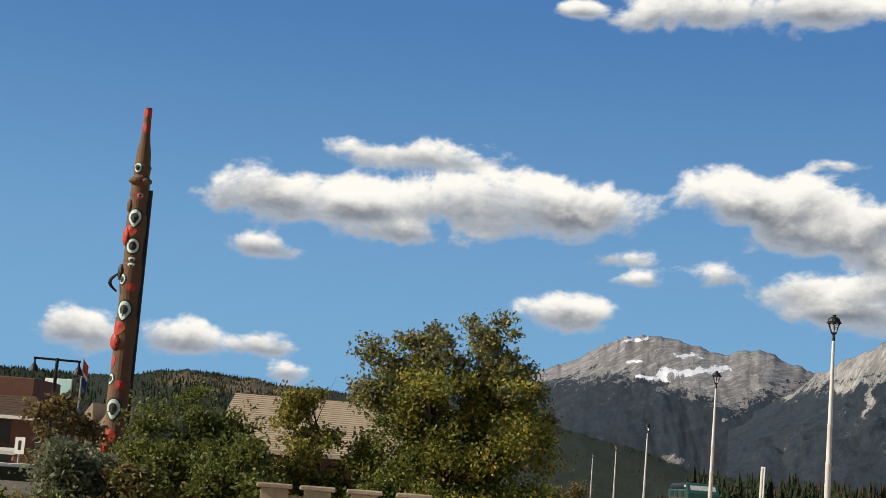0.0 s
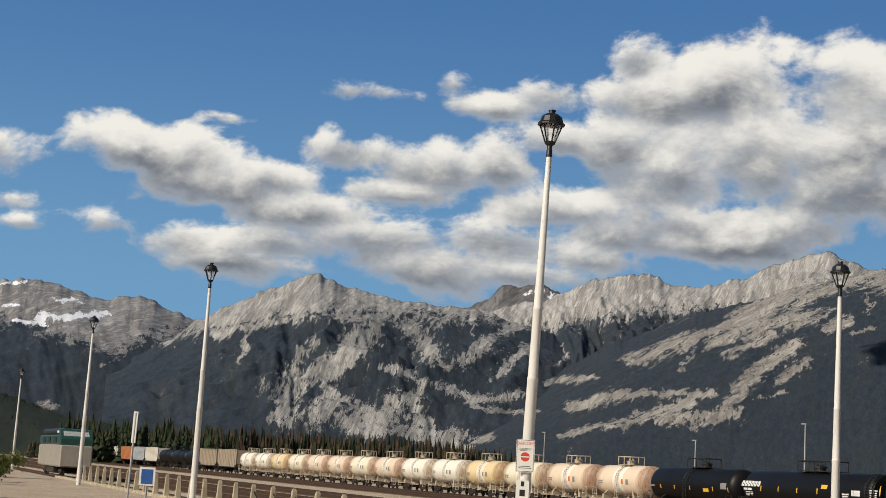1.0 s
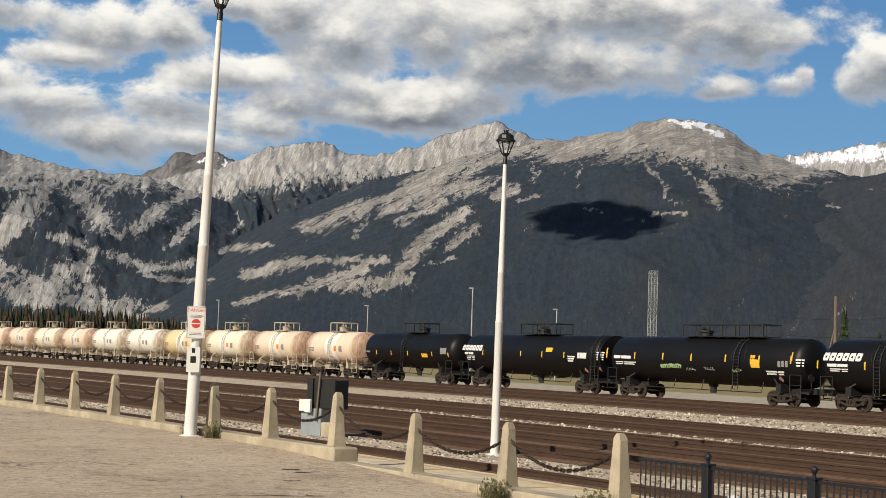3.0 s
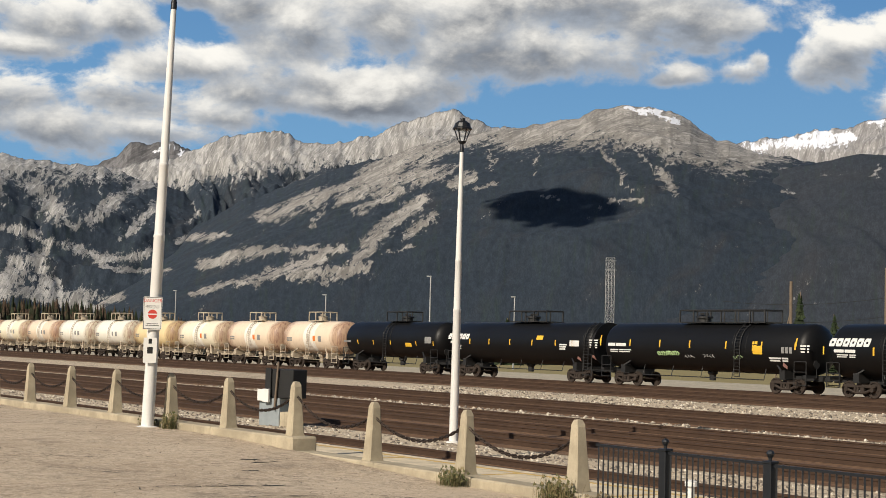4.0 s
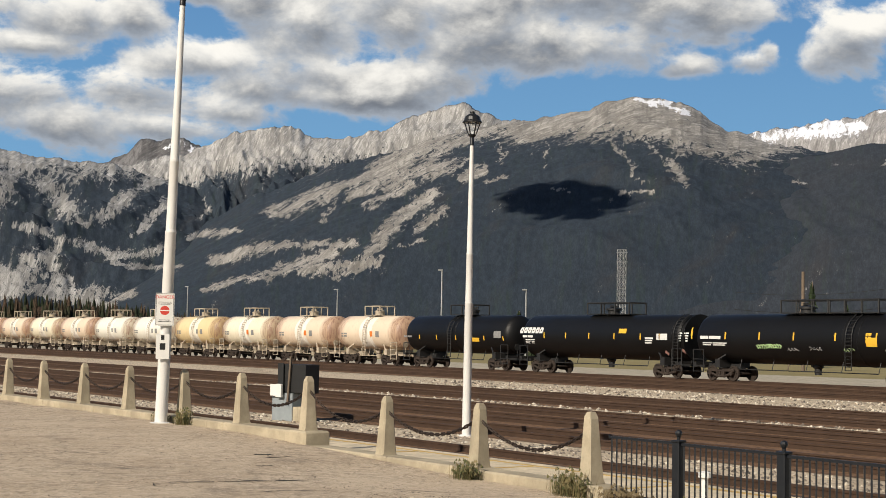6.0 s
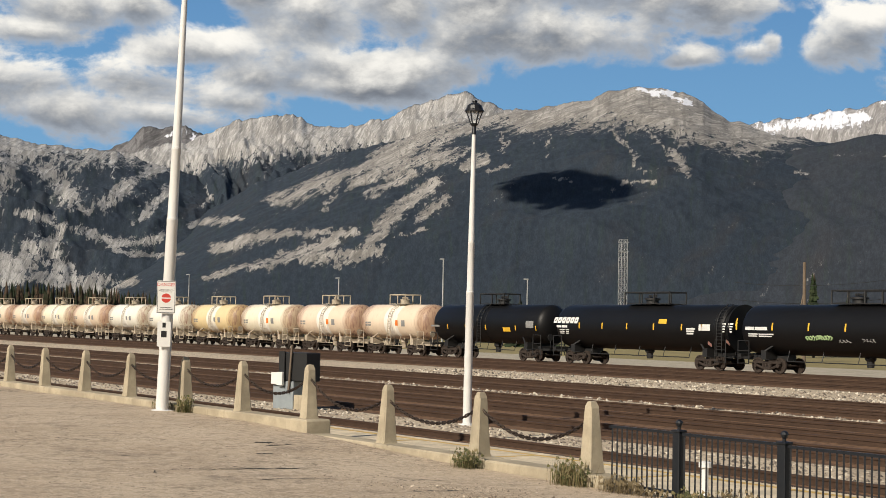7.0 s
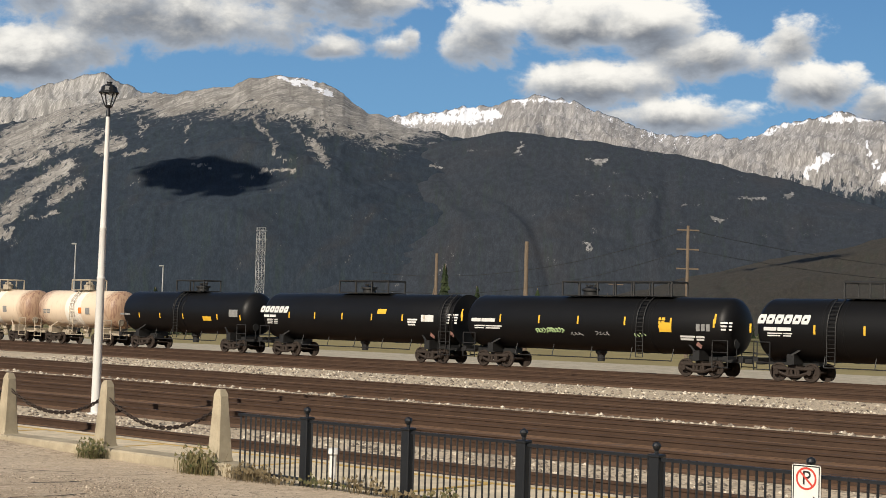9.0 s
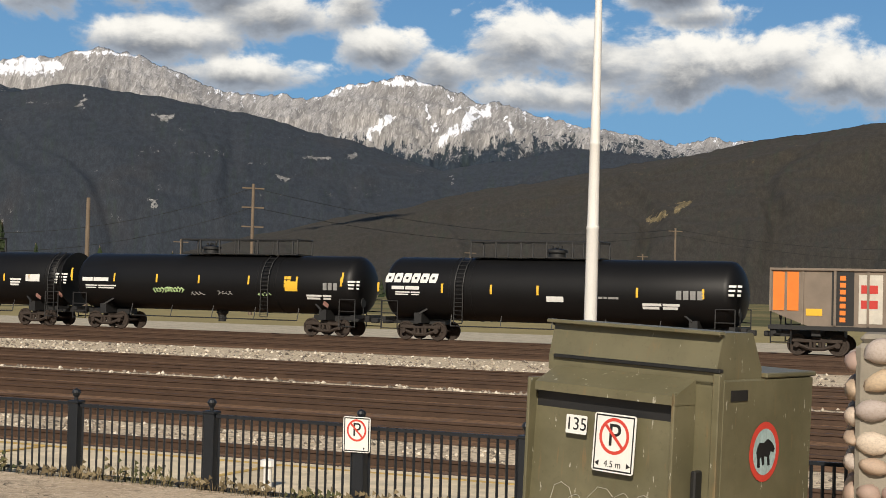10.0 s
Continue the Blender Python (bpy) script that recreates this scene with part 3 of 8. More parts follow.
def sky_backdrop():
    na, ne, radius = 760, 200, 4800.0
    az = np.linspace(-70, 70, na + 1)
    el = np.linspace(-1, 32, ne + 1)
    A, E = np.meshgrid(az, el, indexing="ij")

    # how densely, and how high within its puff, each point of the sky is clouded
    low, total, rise = np.full(A.shape, -2.2), np.zeros(A.shape), np.zeros(A.shape)
    for a, e, w, h in CLOUDS:
        w, h = w * 1.18, h * 1.18
        dy = (E - e) / h
        near = 0.05 + 1.1 * (1 - np.sqrt(((A - a) / w) ** 2 + np.where(dy < 0, dy * 1.25, dy) ** 2)) * np.minimum(1.0, 0.35 + 0.6 * h)
        low = np.maximum(low, near)
        k = np.exp(5.0 * np.clip(near, -2.2, 1.2))
        total += k
        rise += k * np.clip(dy, -1.2, 1.2)
    up = rise / total
    x = radius * np.sin(np.radians(A)) * np.cos(np.radians(E))
    y = radius * np.cos(np.radians(A)) * np.cos(np.radians(E))
    z = radius * np.sin(np.radians(E))
    k = np.arange((na + 1) * (ne + 1)).reshape(na + 1, ne + 1)
    quads = np.stack([k[:-1, :-1], k[:-1, 1:], k[1:, 1:], k[1:, :-1]], -1).reshape(-1, 4)
    me = bpy.data.meshes.new("backdrop_sky")
    me.from_pydata(np.stack([x, y, z], -1).reshape(-1, 3).tolist(), [], quads.tolist())
    for name, data in (("cover", low), ("cloud_rise", up)):
        me.attributes.new(name, "FLOAT", "POINT").data.foreach_set("value", data.ravel().astype(np.float32))
    me.materials.append(sky_material())
    me.shade_smooth()
    tagged(new("backdrop_sky", me), "blue afternoon sky with white cumulus clouds", "sky", kind="structure")


sky_backdrop()


# ---- ground ----
KERB_P = 12.0                  # the edge of the car park, parallel to the tracks


def lot_z(p, s):
    """The car park falls gently along its edge."""
    k = min(max((-15.5 - s) / 9.0, 0.0), 1.0)
    k = k * k * (3 - 2 * k)
    e = min(max((p - 5.0) / 6.0, 0.0), 1.0)
    return e * (-0.17 + 0.21 * k)


def gravel_material():
    m = Nodes("yard_ballast")
    v = m.place()
    stones = m.cells(v, 9.0)
    fine = m.noise(v, 30.0, 3, 0.7)
    # rust and brake dust follow the tracks, and lie unevenly
    lane = m.noise(m.place((0.35, 0.05, 1), (0, 0, radians(35.3))), 1.0, 4, 0.6)
    # pale at each stone's middle, darker towards the gaps
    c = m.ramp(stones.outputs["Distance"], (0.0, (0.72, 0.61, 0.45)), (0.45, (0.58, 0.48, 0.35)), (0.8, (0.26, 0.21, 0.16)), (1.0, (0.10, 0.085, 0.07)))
    c = m.mix(m.step(fine, 0.4, 0.75, 0, 0.6), c, (0.74, 0.61, 0.43))
    c = m.mix(m.step(lane, 0.5, 0.75, 0, 0.4), c, (0.15, 0.11, 0.08))
    m.bump(stones.outputs["Distance"], 0.8, 0.05)
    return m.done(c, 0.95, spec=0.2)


def asphalt_material():
    m = Nodes("worn_asphalt")
    v = m.place()
    big, mid, fine = m.noise(v, 0.35, 5, 0.6), m.noise(v, 2.2, 5, 0.65), m.noise(v, 60.0, 3, 0.7)
    c = m.mix(m.step(big, 0.35, 0.65), (0.47, 0.365, 0.255), (0.60, 0.485, 0.352))
    c = m.mix(m.step(mid, 0.4, 0.75, 0, 0.55), c, (0.63, 0.52, 0.39))
    c = m.mix(m.step(fine, 0.45, 0.7, 0, 0.6), c, (0.27, 0.22, 0.165))
    # oil stains, patches of grit and old repairs
    stain = m.noise(m.place((0.8, 0.8, 1)), 0.7, 7, 0.72, 0.5)
    c = m.mix(m.step(stain, 0.56, 0.66, 0, 0.6), c, (0.19, 0.155, 0.12))
    grit = m.cells(v, 14.0)
    c = m.mix(m.math("MULTIPLY", m.step(grit.outputs["Distance"], 0.12, 0.3, 0.75, 0), m.step(mid, 0.35, 0.6)), c, (0.66, 0.58, 0.47))
    pebble = m.cells(v, 34.0)
    c = m.mix(m.step(pebble.outputs["Distance"], 0.16, 0.34, 0.8, 0), c, (0.74, 0.60, 0.48))
    c = m.mix(m.step(m.noise(v, 12.0, 6, 0.8), 0.52, 0.60, 0, 0.6), c, (0.20, 0.16, 0.12))
    worn = m.math("MULTIPLY", m.step(m.noise(v, 5.0, 7, 0.82), 0.51, 0.57), m.step(m.noise(v, 0.6, 4, 0.6), 0.40, 0.60, 0.1, 0.65))
    c = m.mix(worn, c, (0.23, 0.185, 0.135))
    c = m.mix(m.step(m.noise(v, 7.0, 7, 0.82), 0.40, 0.45, 0.6, 0), c, (0.72, 0.60, 0.46))
    dusty = m.noise(m.place((0.8, 0.8, 1)), 0.6, 6, 0.75)
    c = m.mix(m.step(dusty, 0.52, 0.68, 0, 0.5), c, (0.60, 0.49, 0.36))
    # long cracks
    wob = m.noise(v, 0.8, 4, 0.6)
    crack = m.cells(m.node("ShaderNodeVectorMath", i0=m.place((0.07, 0.20, 1)), i1=wob)[1], 1.0, "DISTANCE_TO_EDGE")
    line = m.step(m.math("ADD", crack.outputs["Distance"], m.math("MULTIPLY", m.noise(v, 1.3, 3), 0.03)), 0.010, 0.020, 1, 0)
    c = m.mix(m.math("MULTIPLY", line, m.step(mid, 0.34, 0.46)), c, (0.035, 0.03, 0.026))
    m.bump(m.math("ADD", fine, m.math("MULTIPLY", mid, 0.6)), 0.5, 0.02)
    return m.done(c, 0.95, spec=0.2)


def concrete_material(name="weathered_concrete", color=(0.50, 0.43, 0.31)):
    m = Nodes(name)
    v = m.place()
    big, fine = m.noise(v, 1.6, 6, 0.65), m.noise(v, 45.0, 3, 0.7)
    run = m.noise(m.place((9, 9, 0.7)), 1.0, 4, 0.6)
    c = m.mix(m.step(big, 0.35, 0.68), tuple(k * 0.68 for k in color), color)
    c = m.mix(m.step(run, 0.55, 0.8, 0, 0.5), c, tuple(k * 0.45 for k in color))
    c = m.mix(m.step(fine, 0.5, 0.75, 0, 0.35), c, tuple(k * 0.5 for k in color))
    m.bump(m.math("ADD", fine, big), 0.35, 0.01)
    return m.done(c, 0.9, spec=0.2)


GRAVEL, ASPHALT, CONCRETE = gravel_material(), asphalt_material(), concrete_material()


def sheet(name, corners, z, material, label, category="ground"):
    bm = B()
    bm.faces.new([bm.verts.new((c[0], c[1], z)) for c in corners])
    return tagged(part(name, bm, material), label, category, kind="structure")


def field_material():
    m = Nodes("valley_grass")
    v = m.place()
    a, b = m.noise(v, 0.02, 4), m.noise(v, 0.6, 4, 0.7)
    c = m.mix(m.step(a, 0.4, 0.6), (0.10, 0.10, 0.045), (0.22, 0.18, 0.085))
    c = m.mix(m.step(b, 0.4, 0.7, 0, 0.5), c, (0.055, 0.065, 0.03))
    return m.done(c, 1.0, spec=0.1)


sheet("ground", [polar(a, 4900) for a in range(0, 360, 10)][::-1], BED_Z - 0.35, field_material(), "dry grass and gravel of the wide valley floor")


def strip(name, p0, p1, s0, s1, z, material, label, category):
    return sheet(name, [yard(p0, s0), yard(p1, s0), yard(p1, s1), yard(p0, s1)], z, material, label, category)


strip("ground_yard", 12.0, 73.0, 160, -900, BED_Z, GRAVEL, "grey-brown ballast and gravel of the rail yard", "gravel")


def car_park():
    bm = B()
    ps = [KERB_P - 0.1 - 92 * (j / 60) ** 2.2 for j in range(61)]
    ss = [50 - 180 * i / 150 for i in range(151)]
    grid = []
    for s in ss:
        row = []
        for p in ps:
            q = yard(p, s)
            q.z = lot_z(p, s) + 0.02 * noise.fractal(Vector((q.x * 0.35, q.y * 0.35, 0)), 0.8, 2, 4)
            row.append(bm.verts.new(q))
        grid.append(row)
    for i in range(len(ss) - 1):
        for j in range(60):
            bm.faces.new((grid[i][j], grid[i][j + 1], grid[i + 1][j + 1], grid[i + 1][j]))
    bmesh.ops.recalc_face_normals(bm, faces=bm.faces)
    if sum(f.normal.z for f in bm.faces) < 0:
        bmesh.ops.reverse_faces(bm, faces=bm.faces)
    tagged(part("ground_car_park", bm, ASPHALT, smooth=True), "cracked, sandy old asphalt of a car park", "asphalt", kind="structure")


car_park()


def lot_ground(p, s):
    q = yard(p, s)
    q.z = lot_z(p, s) + 0.02 * noise.fractal(Vector((q.x * 0.35, q.y * 0.35, 0)), 0.8, 2, 4)
    return q


def crack(p0, s0, p1, s1, width, seed):
    """An open crack with broken edges."""
    g = random.Random(seed)
    n = max(8, int(math.hypot(p1 - p0, s1 - s0) / 0.07))
    bm = B()
    rows, sway = [], 0.0
    for k in range(n + 1):
        f = k / n
        sway = sway * 0.9 + g.uniform(-0.03, 0.03)
        w = width * (0.25 + g.random()) * min(1.0, 6 * f * (1 - f) + 0.1)
        p, s = p0 + (p1 - p0) * f, s0 + (s1 - s0) * f + sway
        rows.append([bm.verts.new(lot_ground(p + g.uniform(-0.02, 0.02), s + e * w) + Vector((0, 0, 0.006))) for e in (-1, 1)])
    for a, b in zip(rows, rows[1:]):
        bm.faces.new((a[0], b[0], b[1], a[1]))
    bmesh.ops.recalc_face_normals(bm, faces=bm.faces)
    tagged(part("ground_crack", bm, CRACK), "dark open crack in the old asphalt", "crack", kind="structure")


CRACK = plain("crack_dirt", (0.045, 0.036, 0.028), 1.0, 0, 0.3, 6.0, 0.5)
crack(7.35, -16.6, 8.45, -16.95, 0.022, 1)
crack(8.30, -16.92, 9.62, -17.06, 0.045, 2)
crack(7.30, -16.45, 7.40, -16.75, 0.03, 3)
crack(7.49, -13.0, 9.44, -12.95, 0.022, 4)
crack(9.75, -18.7, 10.05, -18.75, 0.06, 5)
crack(10.45, -20.1, 10.75, -20.0, 0.07, 6)
crack(10.35, -19.6, 10.9, -19.7, 0.035, 7)
crack(8.1, -15.6, 9.3, -15.7, 0.02, 8)
crack(6.4, -15.1, 7.1, -14.4, 0.015, 9)
crack(8.9, -14.4, 10.1, -14.2, 0.05, 10)


def grit():
    """Loose pebbles over the car park, thickest in one worn patch."""
    g = random.Random(21)
    verts, faces = [], []
    for k in range(5000):
        if k < 3000:
            p, s = g.gauss(9.8, 0.55), g.gauss(-13.2, 1.2)
        else:
            p, s = g.uniform(5.5, 11.8), g.uniform(-30, -6)
        if p > 11.85:
            continue
        q = lot_ground(p, s)
        r = g.uniform(0.005, 0.012) * (1.6 if g.random() < 0.10 else 1.0)
        n = len(verts)
        for dx, dy, dz in ((1, 0, 0.2), (0, 1, 0.2), (-1, 0, 0.3), (0, -1, 0.1), (0, 0, 1)):
            verts.append((q.x + dx * r * g.uniform(0.6, 1.3), q.y + dy * r * g.uniform(0.6, 1.3), q.z + dz * r * g.uniform(0.6, 1.2)))
        faces += [(n + a, n + (a + 1) % 4, n + 4) for a in range(4)]
    me = bpy.data.meshes.new("grit")
    me.from_pydata(verts, [], faces)
    m = Nodes("car_park_grit")
    n, _ = m.node("ShaderNodeNewGeometry")
    me.materials.append(m.done(m.ramp(n.outputs["Random Per Island"], (0.0, (0.10, 0.08, 0.06)), (0.5, (0.32, 0.255, 0.19)), (0.85, (0.50, 0.41, 0.31)), (1.0, (0.62, 0.53, 0.42))), 0.9))
    tagged(new("grit", me), "pale and dark loose pebbles on the asphalt", "gravel", kind="stuff")


grit()

# platform below the kerb
PLATFORM_Z = -0.66
ROADMARK = plain("worn_yellow_paint", (0.62, 0.42, 0.12), 0.8, 0, 0.3, 2.0, 0.7)


def platform():
    bm = B()
    for k in range(24):
        s1 = 46 - k * 4.0
        m = Matrix.Translation(yard(15.05, s1 - 2.0, 0)) @ pose(0, 0, 0, 0, 0, TRACK_TURN)
        box(bm, -1.985, 1.985, -2.83, 2.83, PLATFORM_Z - 0.5, PLATFORM_Z + random.uniform(-0.006, 0.006), m, 0.012)
    tagged(part("pavement_platform", bm, concrete_material("platform_concrete", (0.80, 0.68, 0.49))), "sandy concrete slabs of the station platform", "platform", kind="structure")
    bm = B()
    for k in range(20):
        m = Matrix.Translation(yard(16.2, 40 - k * 3.9, 0)) @ pose(0, 0, 0, 0, 0, TRACK_TURN)
        box(bm, -0.06, 0.06, -1.2, 1.2, PLATFORM_Z + 0.006, PLATFORM_Z + 0.010, m)
    m = Matrix.Translation(yard(17.5, 0, 0)) @ pose(0, 0, 0, 0, 0, TRACK_TURN)
    box(bm, -50, 46, -0.06, 0.06, PLATFORM_Z + 0.006, PLATFORM_Z + 0.010, m)
    tagged(part("road_marking", bm, ROADMARK), "faded yellow lines painted on the platform", "road marking", kind="structure")


platform()


def kerb():
    """Concrete kerb in cast lengths; it drops one step where the ground falls."""
    t = thing("kerb", "weathered sandy concrete kerb along the car park", "kerb", kind="structure")
    for s0, s1, top in ([(-21.1 - 3.0 * k, -24.1 - 3.0 * k, 0.17) for k in range(26)] + [(46 - 3.0 * k, 43 - 3.0 * k, -0.20) for k in range(20)] + [(-14, -16.4, -0.04), (-16.4, -18.8, -0.03), (-18.8, -21.1, -0.03)]):
        bm = B()
        m = Matrix.Translation(yard(KERB_P + 0.1, (s0 + s1) / 2, 0)) @ pose(0, 0, 0, 0, 0, TRACK_TURN)
        h = abs(s1 - s0) / 2 - 0.008
        box(bm, -h, h, -0.19, 0.19, -1.2, top, m, 0.025)
        part("kerb_length", bm, CONCRETE, t)
    m = Matrix.Translation(yard(KERB_P + 0.1, -21.4, 0)) @ pose(0, 0, 0, 0, 0, TRACK_TURN)
    part("plinth", box(B(), -0.24, 0.30, -0.24, 0.23, -1.2, 0.185, m, 0.03), CONCRETE, t)


kerb()

# ---- rails ----
RUST = plain("rusty_rail", (0.095, 0.055, 0.034), 0.7, 0.3, 0.3, 2.0, 0.5, 0.2)
SHINE = plain("worn_rail_head", (0.34, 0.24, 0.18), 0.4, 0.8, 0.3, 2.0, 0.7)
TIE = plain("creosoted_tie", (0.175, 0.108, 0.068), 0.9, 0, 0.3, 3.0, 0.5, 0.5)


def rail_profile(bm, p, s0, s1, z):
    """Foot, web and head of one rail."""
    for w, a, b in ((0.075, -0.17, -0.145), (0.012, -0.145, -0.045), (0.036, -0.045, 0.0)):
        q = [yard(p + k * w, s, z + h) for s in (s0, s1) for k, h in ((-1, a), (1, a), (1, b), (-1, b))]
        v = [bm.verts.new(c) for c in q]
        for i in range(4):
            bm.faces.new((v[i], v[(i + 1) % 4], v[4 + (i + 1) % 4], v[4 + i]))


def track(p, s0=130, s1=-700, ties=True, z=RAIL_Z):
    t = thing("railway_track", "rusty steel rails on dark creosoted ties", "railway track", "tracks of the yard", kind="structure")
    for side in (-0.76, 0.76):
        bm = B()
        rail_profile(bm, p + side, s0, s1, z)
        bmesh.ops.recalc_face_normals(bm, faces=bm.faces)
        part("rail", bm, RUST, t)
    if ties:
        verts, faces = [], []
        s = 44.0
        while s > -170:
            j, w = random.uniform(-0.05, 0.05), random.uniform(-0.02, 0.02)
            k = len(verts)
            for zz in (z - 0.30, z - 0.165 + w * 0.5):
                for dp, ds in ((-1.3, -0.12), (1.3, -0.12), (1.3, 0.12), (-1.3, 0.12)):
                    verts.append(yard(p + dp + j, s + ds, zz))
            faces += [(k + 4, k + 5, k + 6, k + 7), (k, k + 1, k + 5, k + 4), (k + 1, k + 2, k + 6, k + 5), (k + 2, k + 3, k + 7, k + 6), (k + 3, k, k + 4, k + 7)]
            s -= 0.55
        me = bpy.data.meshes.new("ties")
        me.from_pydata([tuple(v) for v in verts], [], faces)
        me.materials.append(TIE)
        o = part("ties", me, None, t, "dark weathered wooden ties")
        tagged(o, kind="stuff")
    return t


def bed_material():
    m = Nodes("rusty_track_bed")
    v = m.place()
    stones, fine = m.cells(v, 8.0), m.noise(v, 26.0, 3, 0.7)
    big = m.noise(v, 0.7, 4, 0.6)
    # brown at each stone's middle, darkest at its edges
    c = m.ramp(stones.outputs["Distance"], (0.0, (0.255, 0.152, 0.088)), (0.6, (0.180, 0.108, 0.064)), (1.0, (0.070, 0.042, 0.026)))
    c = m.mix(m.step(m.math("MULTIPLY", fine, big), 0.30, 0.42, 0, 0.45), c, (0.24, 0.19, 0.14))
    m.bump(stones.outputs["Distance"], 0.8, 0.05)
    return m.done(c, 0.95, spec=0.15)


BED = bed_material()
for k, (p0, p1) in enumerate(((18.0, 20.7), (23.6, 34.4), (36.6, 45.2), (54.0, 70.5))):
    strip("ground_track_bed", p0, p1, 150, -800, BED_Z + 0.012, BED, "rust-brown ballast between the rails", "ballast")
strip("road_yard", 73.0, 92.0, 170, -700, BED_Z - 0.1, concrete_material("pale_yard_road", (0.54, 0.48, 0.37)), "pale dusty road beyond the train", "road")
strip("ground_dry_grass", 92.0, 150.0, 220, -700, BED_Z - 0.2, plain("dry_yellow_grass", (0.32, 0.26, 0.10), 0.95, 0, 0.3, 0.2, 0.6), "dry yellow grass beyond the yard road", "grass")
TRACKS = (19.4, 25.2, 29.2, 33.0, 38.4, 42.8, 56.5, 62.0, 68.0)
for p in TRACKS:
    track(p)

# ---- the train ----
BLACK = plain("black_tank_paint", (0.007, 0.007, 0.0075), 0.48, 0.0, 0.3, 0.6, 0.6)
DARK = plain("grimy_running_gear", (0.055, 0.040, 0.031), 0.8, 0.2, 0.3, 4.0, 0.5)
BLACK.node_tree.nodes["Principled BSDF"].inputs["Specular IOR Level"].default_value = 0.28
FRAME_BLACK = plain("black_frame_paint", (0.02, 0.02, 0.02), 0.6, 0, 0.3, 3.0, 0.6)
WHITE_MARK = plain("white_stencil", (0.75, 0.75, 0.72), 0.6, 0, 0.25, 6.0, 0.85)
YELLOW = plain("yellow_marker", (0.80, 0.48, 0.04), 0.5, 0, 0.25, 6.0, 0.85)


def white_tank_material(name, color, stain):
    """Old pale paint: a cleaner belt round the middle, thin runs from the manway, rust at the ends."""
    m = Nodes(name)
    v = m.coords("Object", (1, 1, 1))
    run = m.noise(m.coords("Object", (3.2, 3.2, 0.22)), 1.6, 5, 0.65)
    big = m.noise(v, 0.45, 4, 0.6)
    sep = m.node("ShaderNodeSeparateXYZ", i0=v)[0]
    along = m.math("ABSOLUTE", sep.outputs[0])
    c = m.mix(m.step(big, 0.35, 0.65), tuple(k * 0.93 for k in color), color)
    c = m.mix(m.step(m.math("ADD", along, m.math("MULTIPLY", big, 0.3)), 1.05, 1.20, 0.25, 1.0), (0.87, 0.85, 0.78), c)
    c = m.mix(m.step(run, 0.52, 0.78, 0, 0.45), c, stain)
    # rust thrown up from the wheels at both ends
    ends = m.step(m.math("ADD", along, m.math("MULTIPLY", m.math("SUBTRACT", big, 0.5), 1.6)), 3.2, 4.7, 0, 0.85)
    c = m.mix(ends, c, tuple(k * 0.8 for k in stain))
    c = m.mix(m.math("MULTIPLY", ends, m.step(run, 0.45, 0.62)), c, (0.24, 0.13, 0.09))
    return m.done(c, 0.5)


CREAM = white_tank_material("cream_tank_paint", (0.85, 0.78, 0.60), (0.50, 0.36, 0.23))
PINKISH = white_tank_material("pinkish_tank_paint", (0.80, 0.66, 0.50), (0.48, 0.30, 0.19))
STRAW = white_tank_material("straw_tank_paint", (0.80, 0.64, 0.36), (0.48, 0.33, 0.17))
CHALK = white_tank_material("chalk_white_tank_paint", (0.87, 0.84, 0.73), (0.60, 0.52, 0.38))
PALE_PAINTS = (CREAM, PINKISH, STRAW, CHALK)
WHITE_LABELS = {
    "cream_tank_paint": "short cream-white tank car streaked with rust",
    "pinkish_tank_paint": "short pinkish-white tank car with rust-brown ends",
    "straw_tank_paint": "short straw-yellow tank car stained brown",
    "chalk_white_tank_paint": "short chalk-white tank car with light stains",
}
STAINED_FRAME = plain("rust_stained_cream_paint", (0.62, 0.53, 0.40), 0.7, 0, 0.25, 1.6, 0.35)


def tank_mesh(length, radius, material, name):
    """A cylinder with dished ends; x along the car, the rail head at z 0."""
    bm = B()
    h = length / 2
    prof = [(0.02, -h)]
    prof += [(radius * math.sin(k / 6 * math.pi / 2), -h + 0.75 * (1 - math.cos(k / 6 * math.pi / 2))) for k in range(1, 7)]
    prof += [(radius, x) for x in (-h * 0.5, 0, h * 0.5)]
    prof += [(radius * math.sin(k / 6 * math.pi / 2), h - 0.75 * (1 - math.cos(k / 6 * math.pi / 2))) for k in range(6, 0, -1)]
    prof += [(0.02, h)]
    lathe(bm, prof, 40, "X", Matrix.Translation((0, 0, 4.1 - radius)))
    return mesh_of(bm, name, material, True)


def wheelset_mesh():
    bm = B()
    for y in (-0.76, 0.76):
        k = 1 if y > 0 else -1
        lathe(bm, [(0.08, y - 0.07 * k), (0.12, y - 0.03 * k), (0.40, y), (0.47, y - 0.01 * k), (0.46, y + 0.1 * k), (0.38, y + 0.1 * k), (0.36, y + 0.06 * k), (0.12, y + 0.05 * k), (0.09, y + 0.2 * k)], 20, "Y")
        for a in range(6):
            c, s = math.cos(a * math.tau / 6), math.sin(a * math.tau / 6)
            tube(bm, (0.24 * c, y + 0.05 * k, 0.24 * s), (0.24 * c, y + 0.10 * k, 0.24 * s), 0.04, n=6)
    tube(bm, (0, -0.8, 0), (0, 0.8, 0), 0.075, n=10)
    return mesh_of(bm, "wheelset", DARK, True)


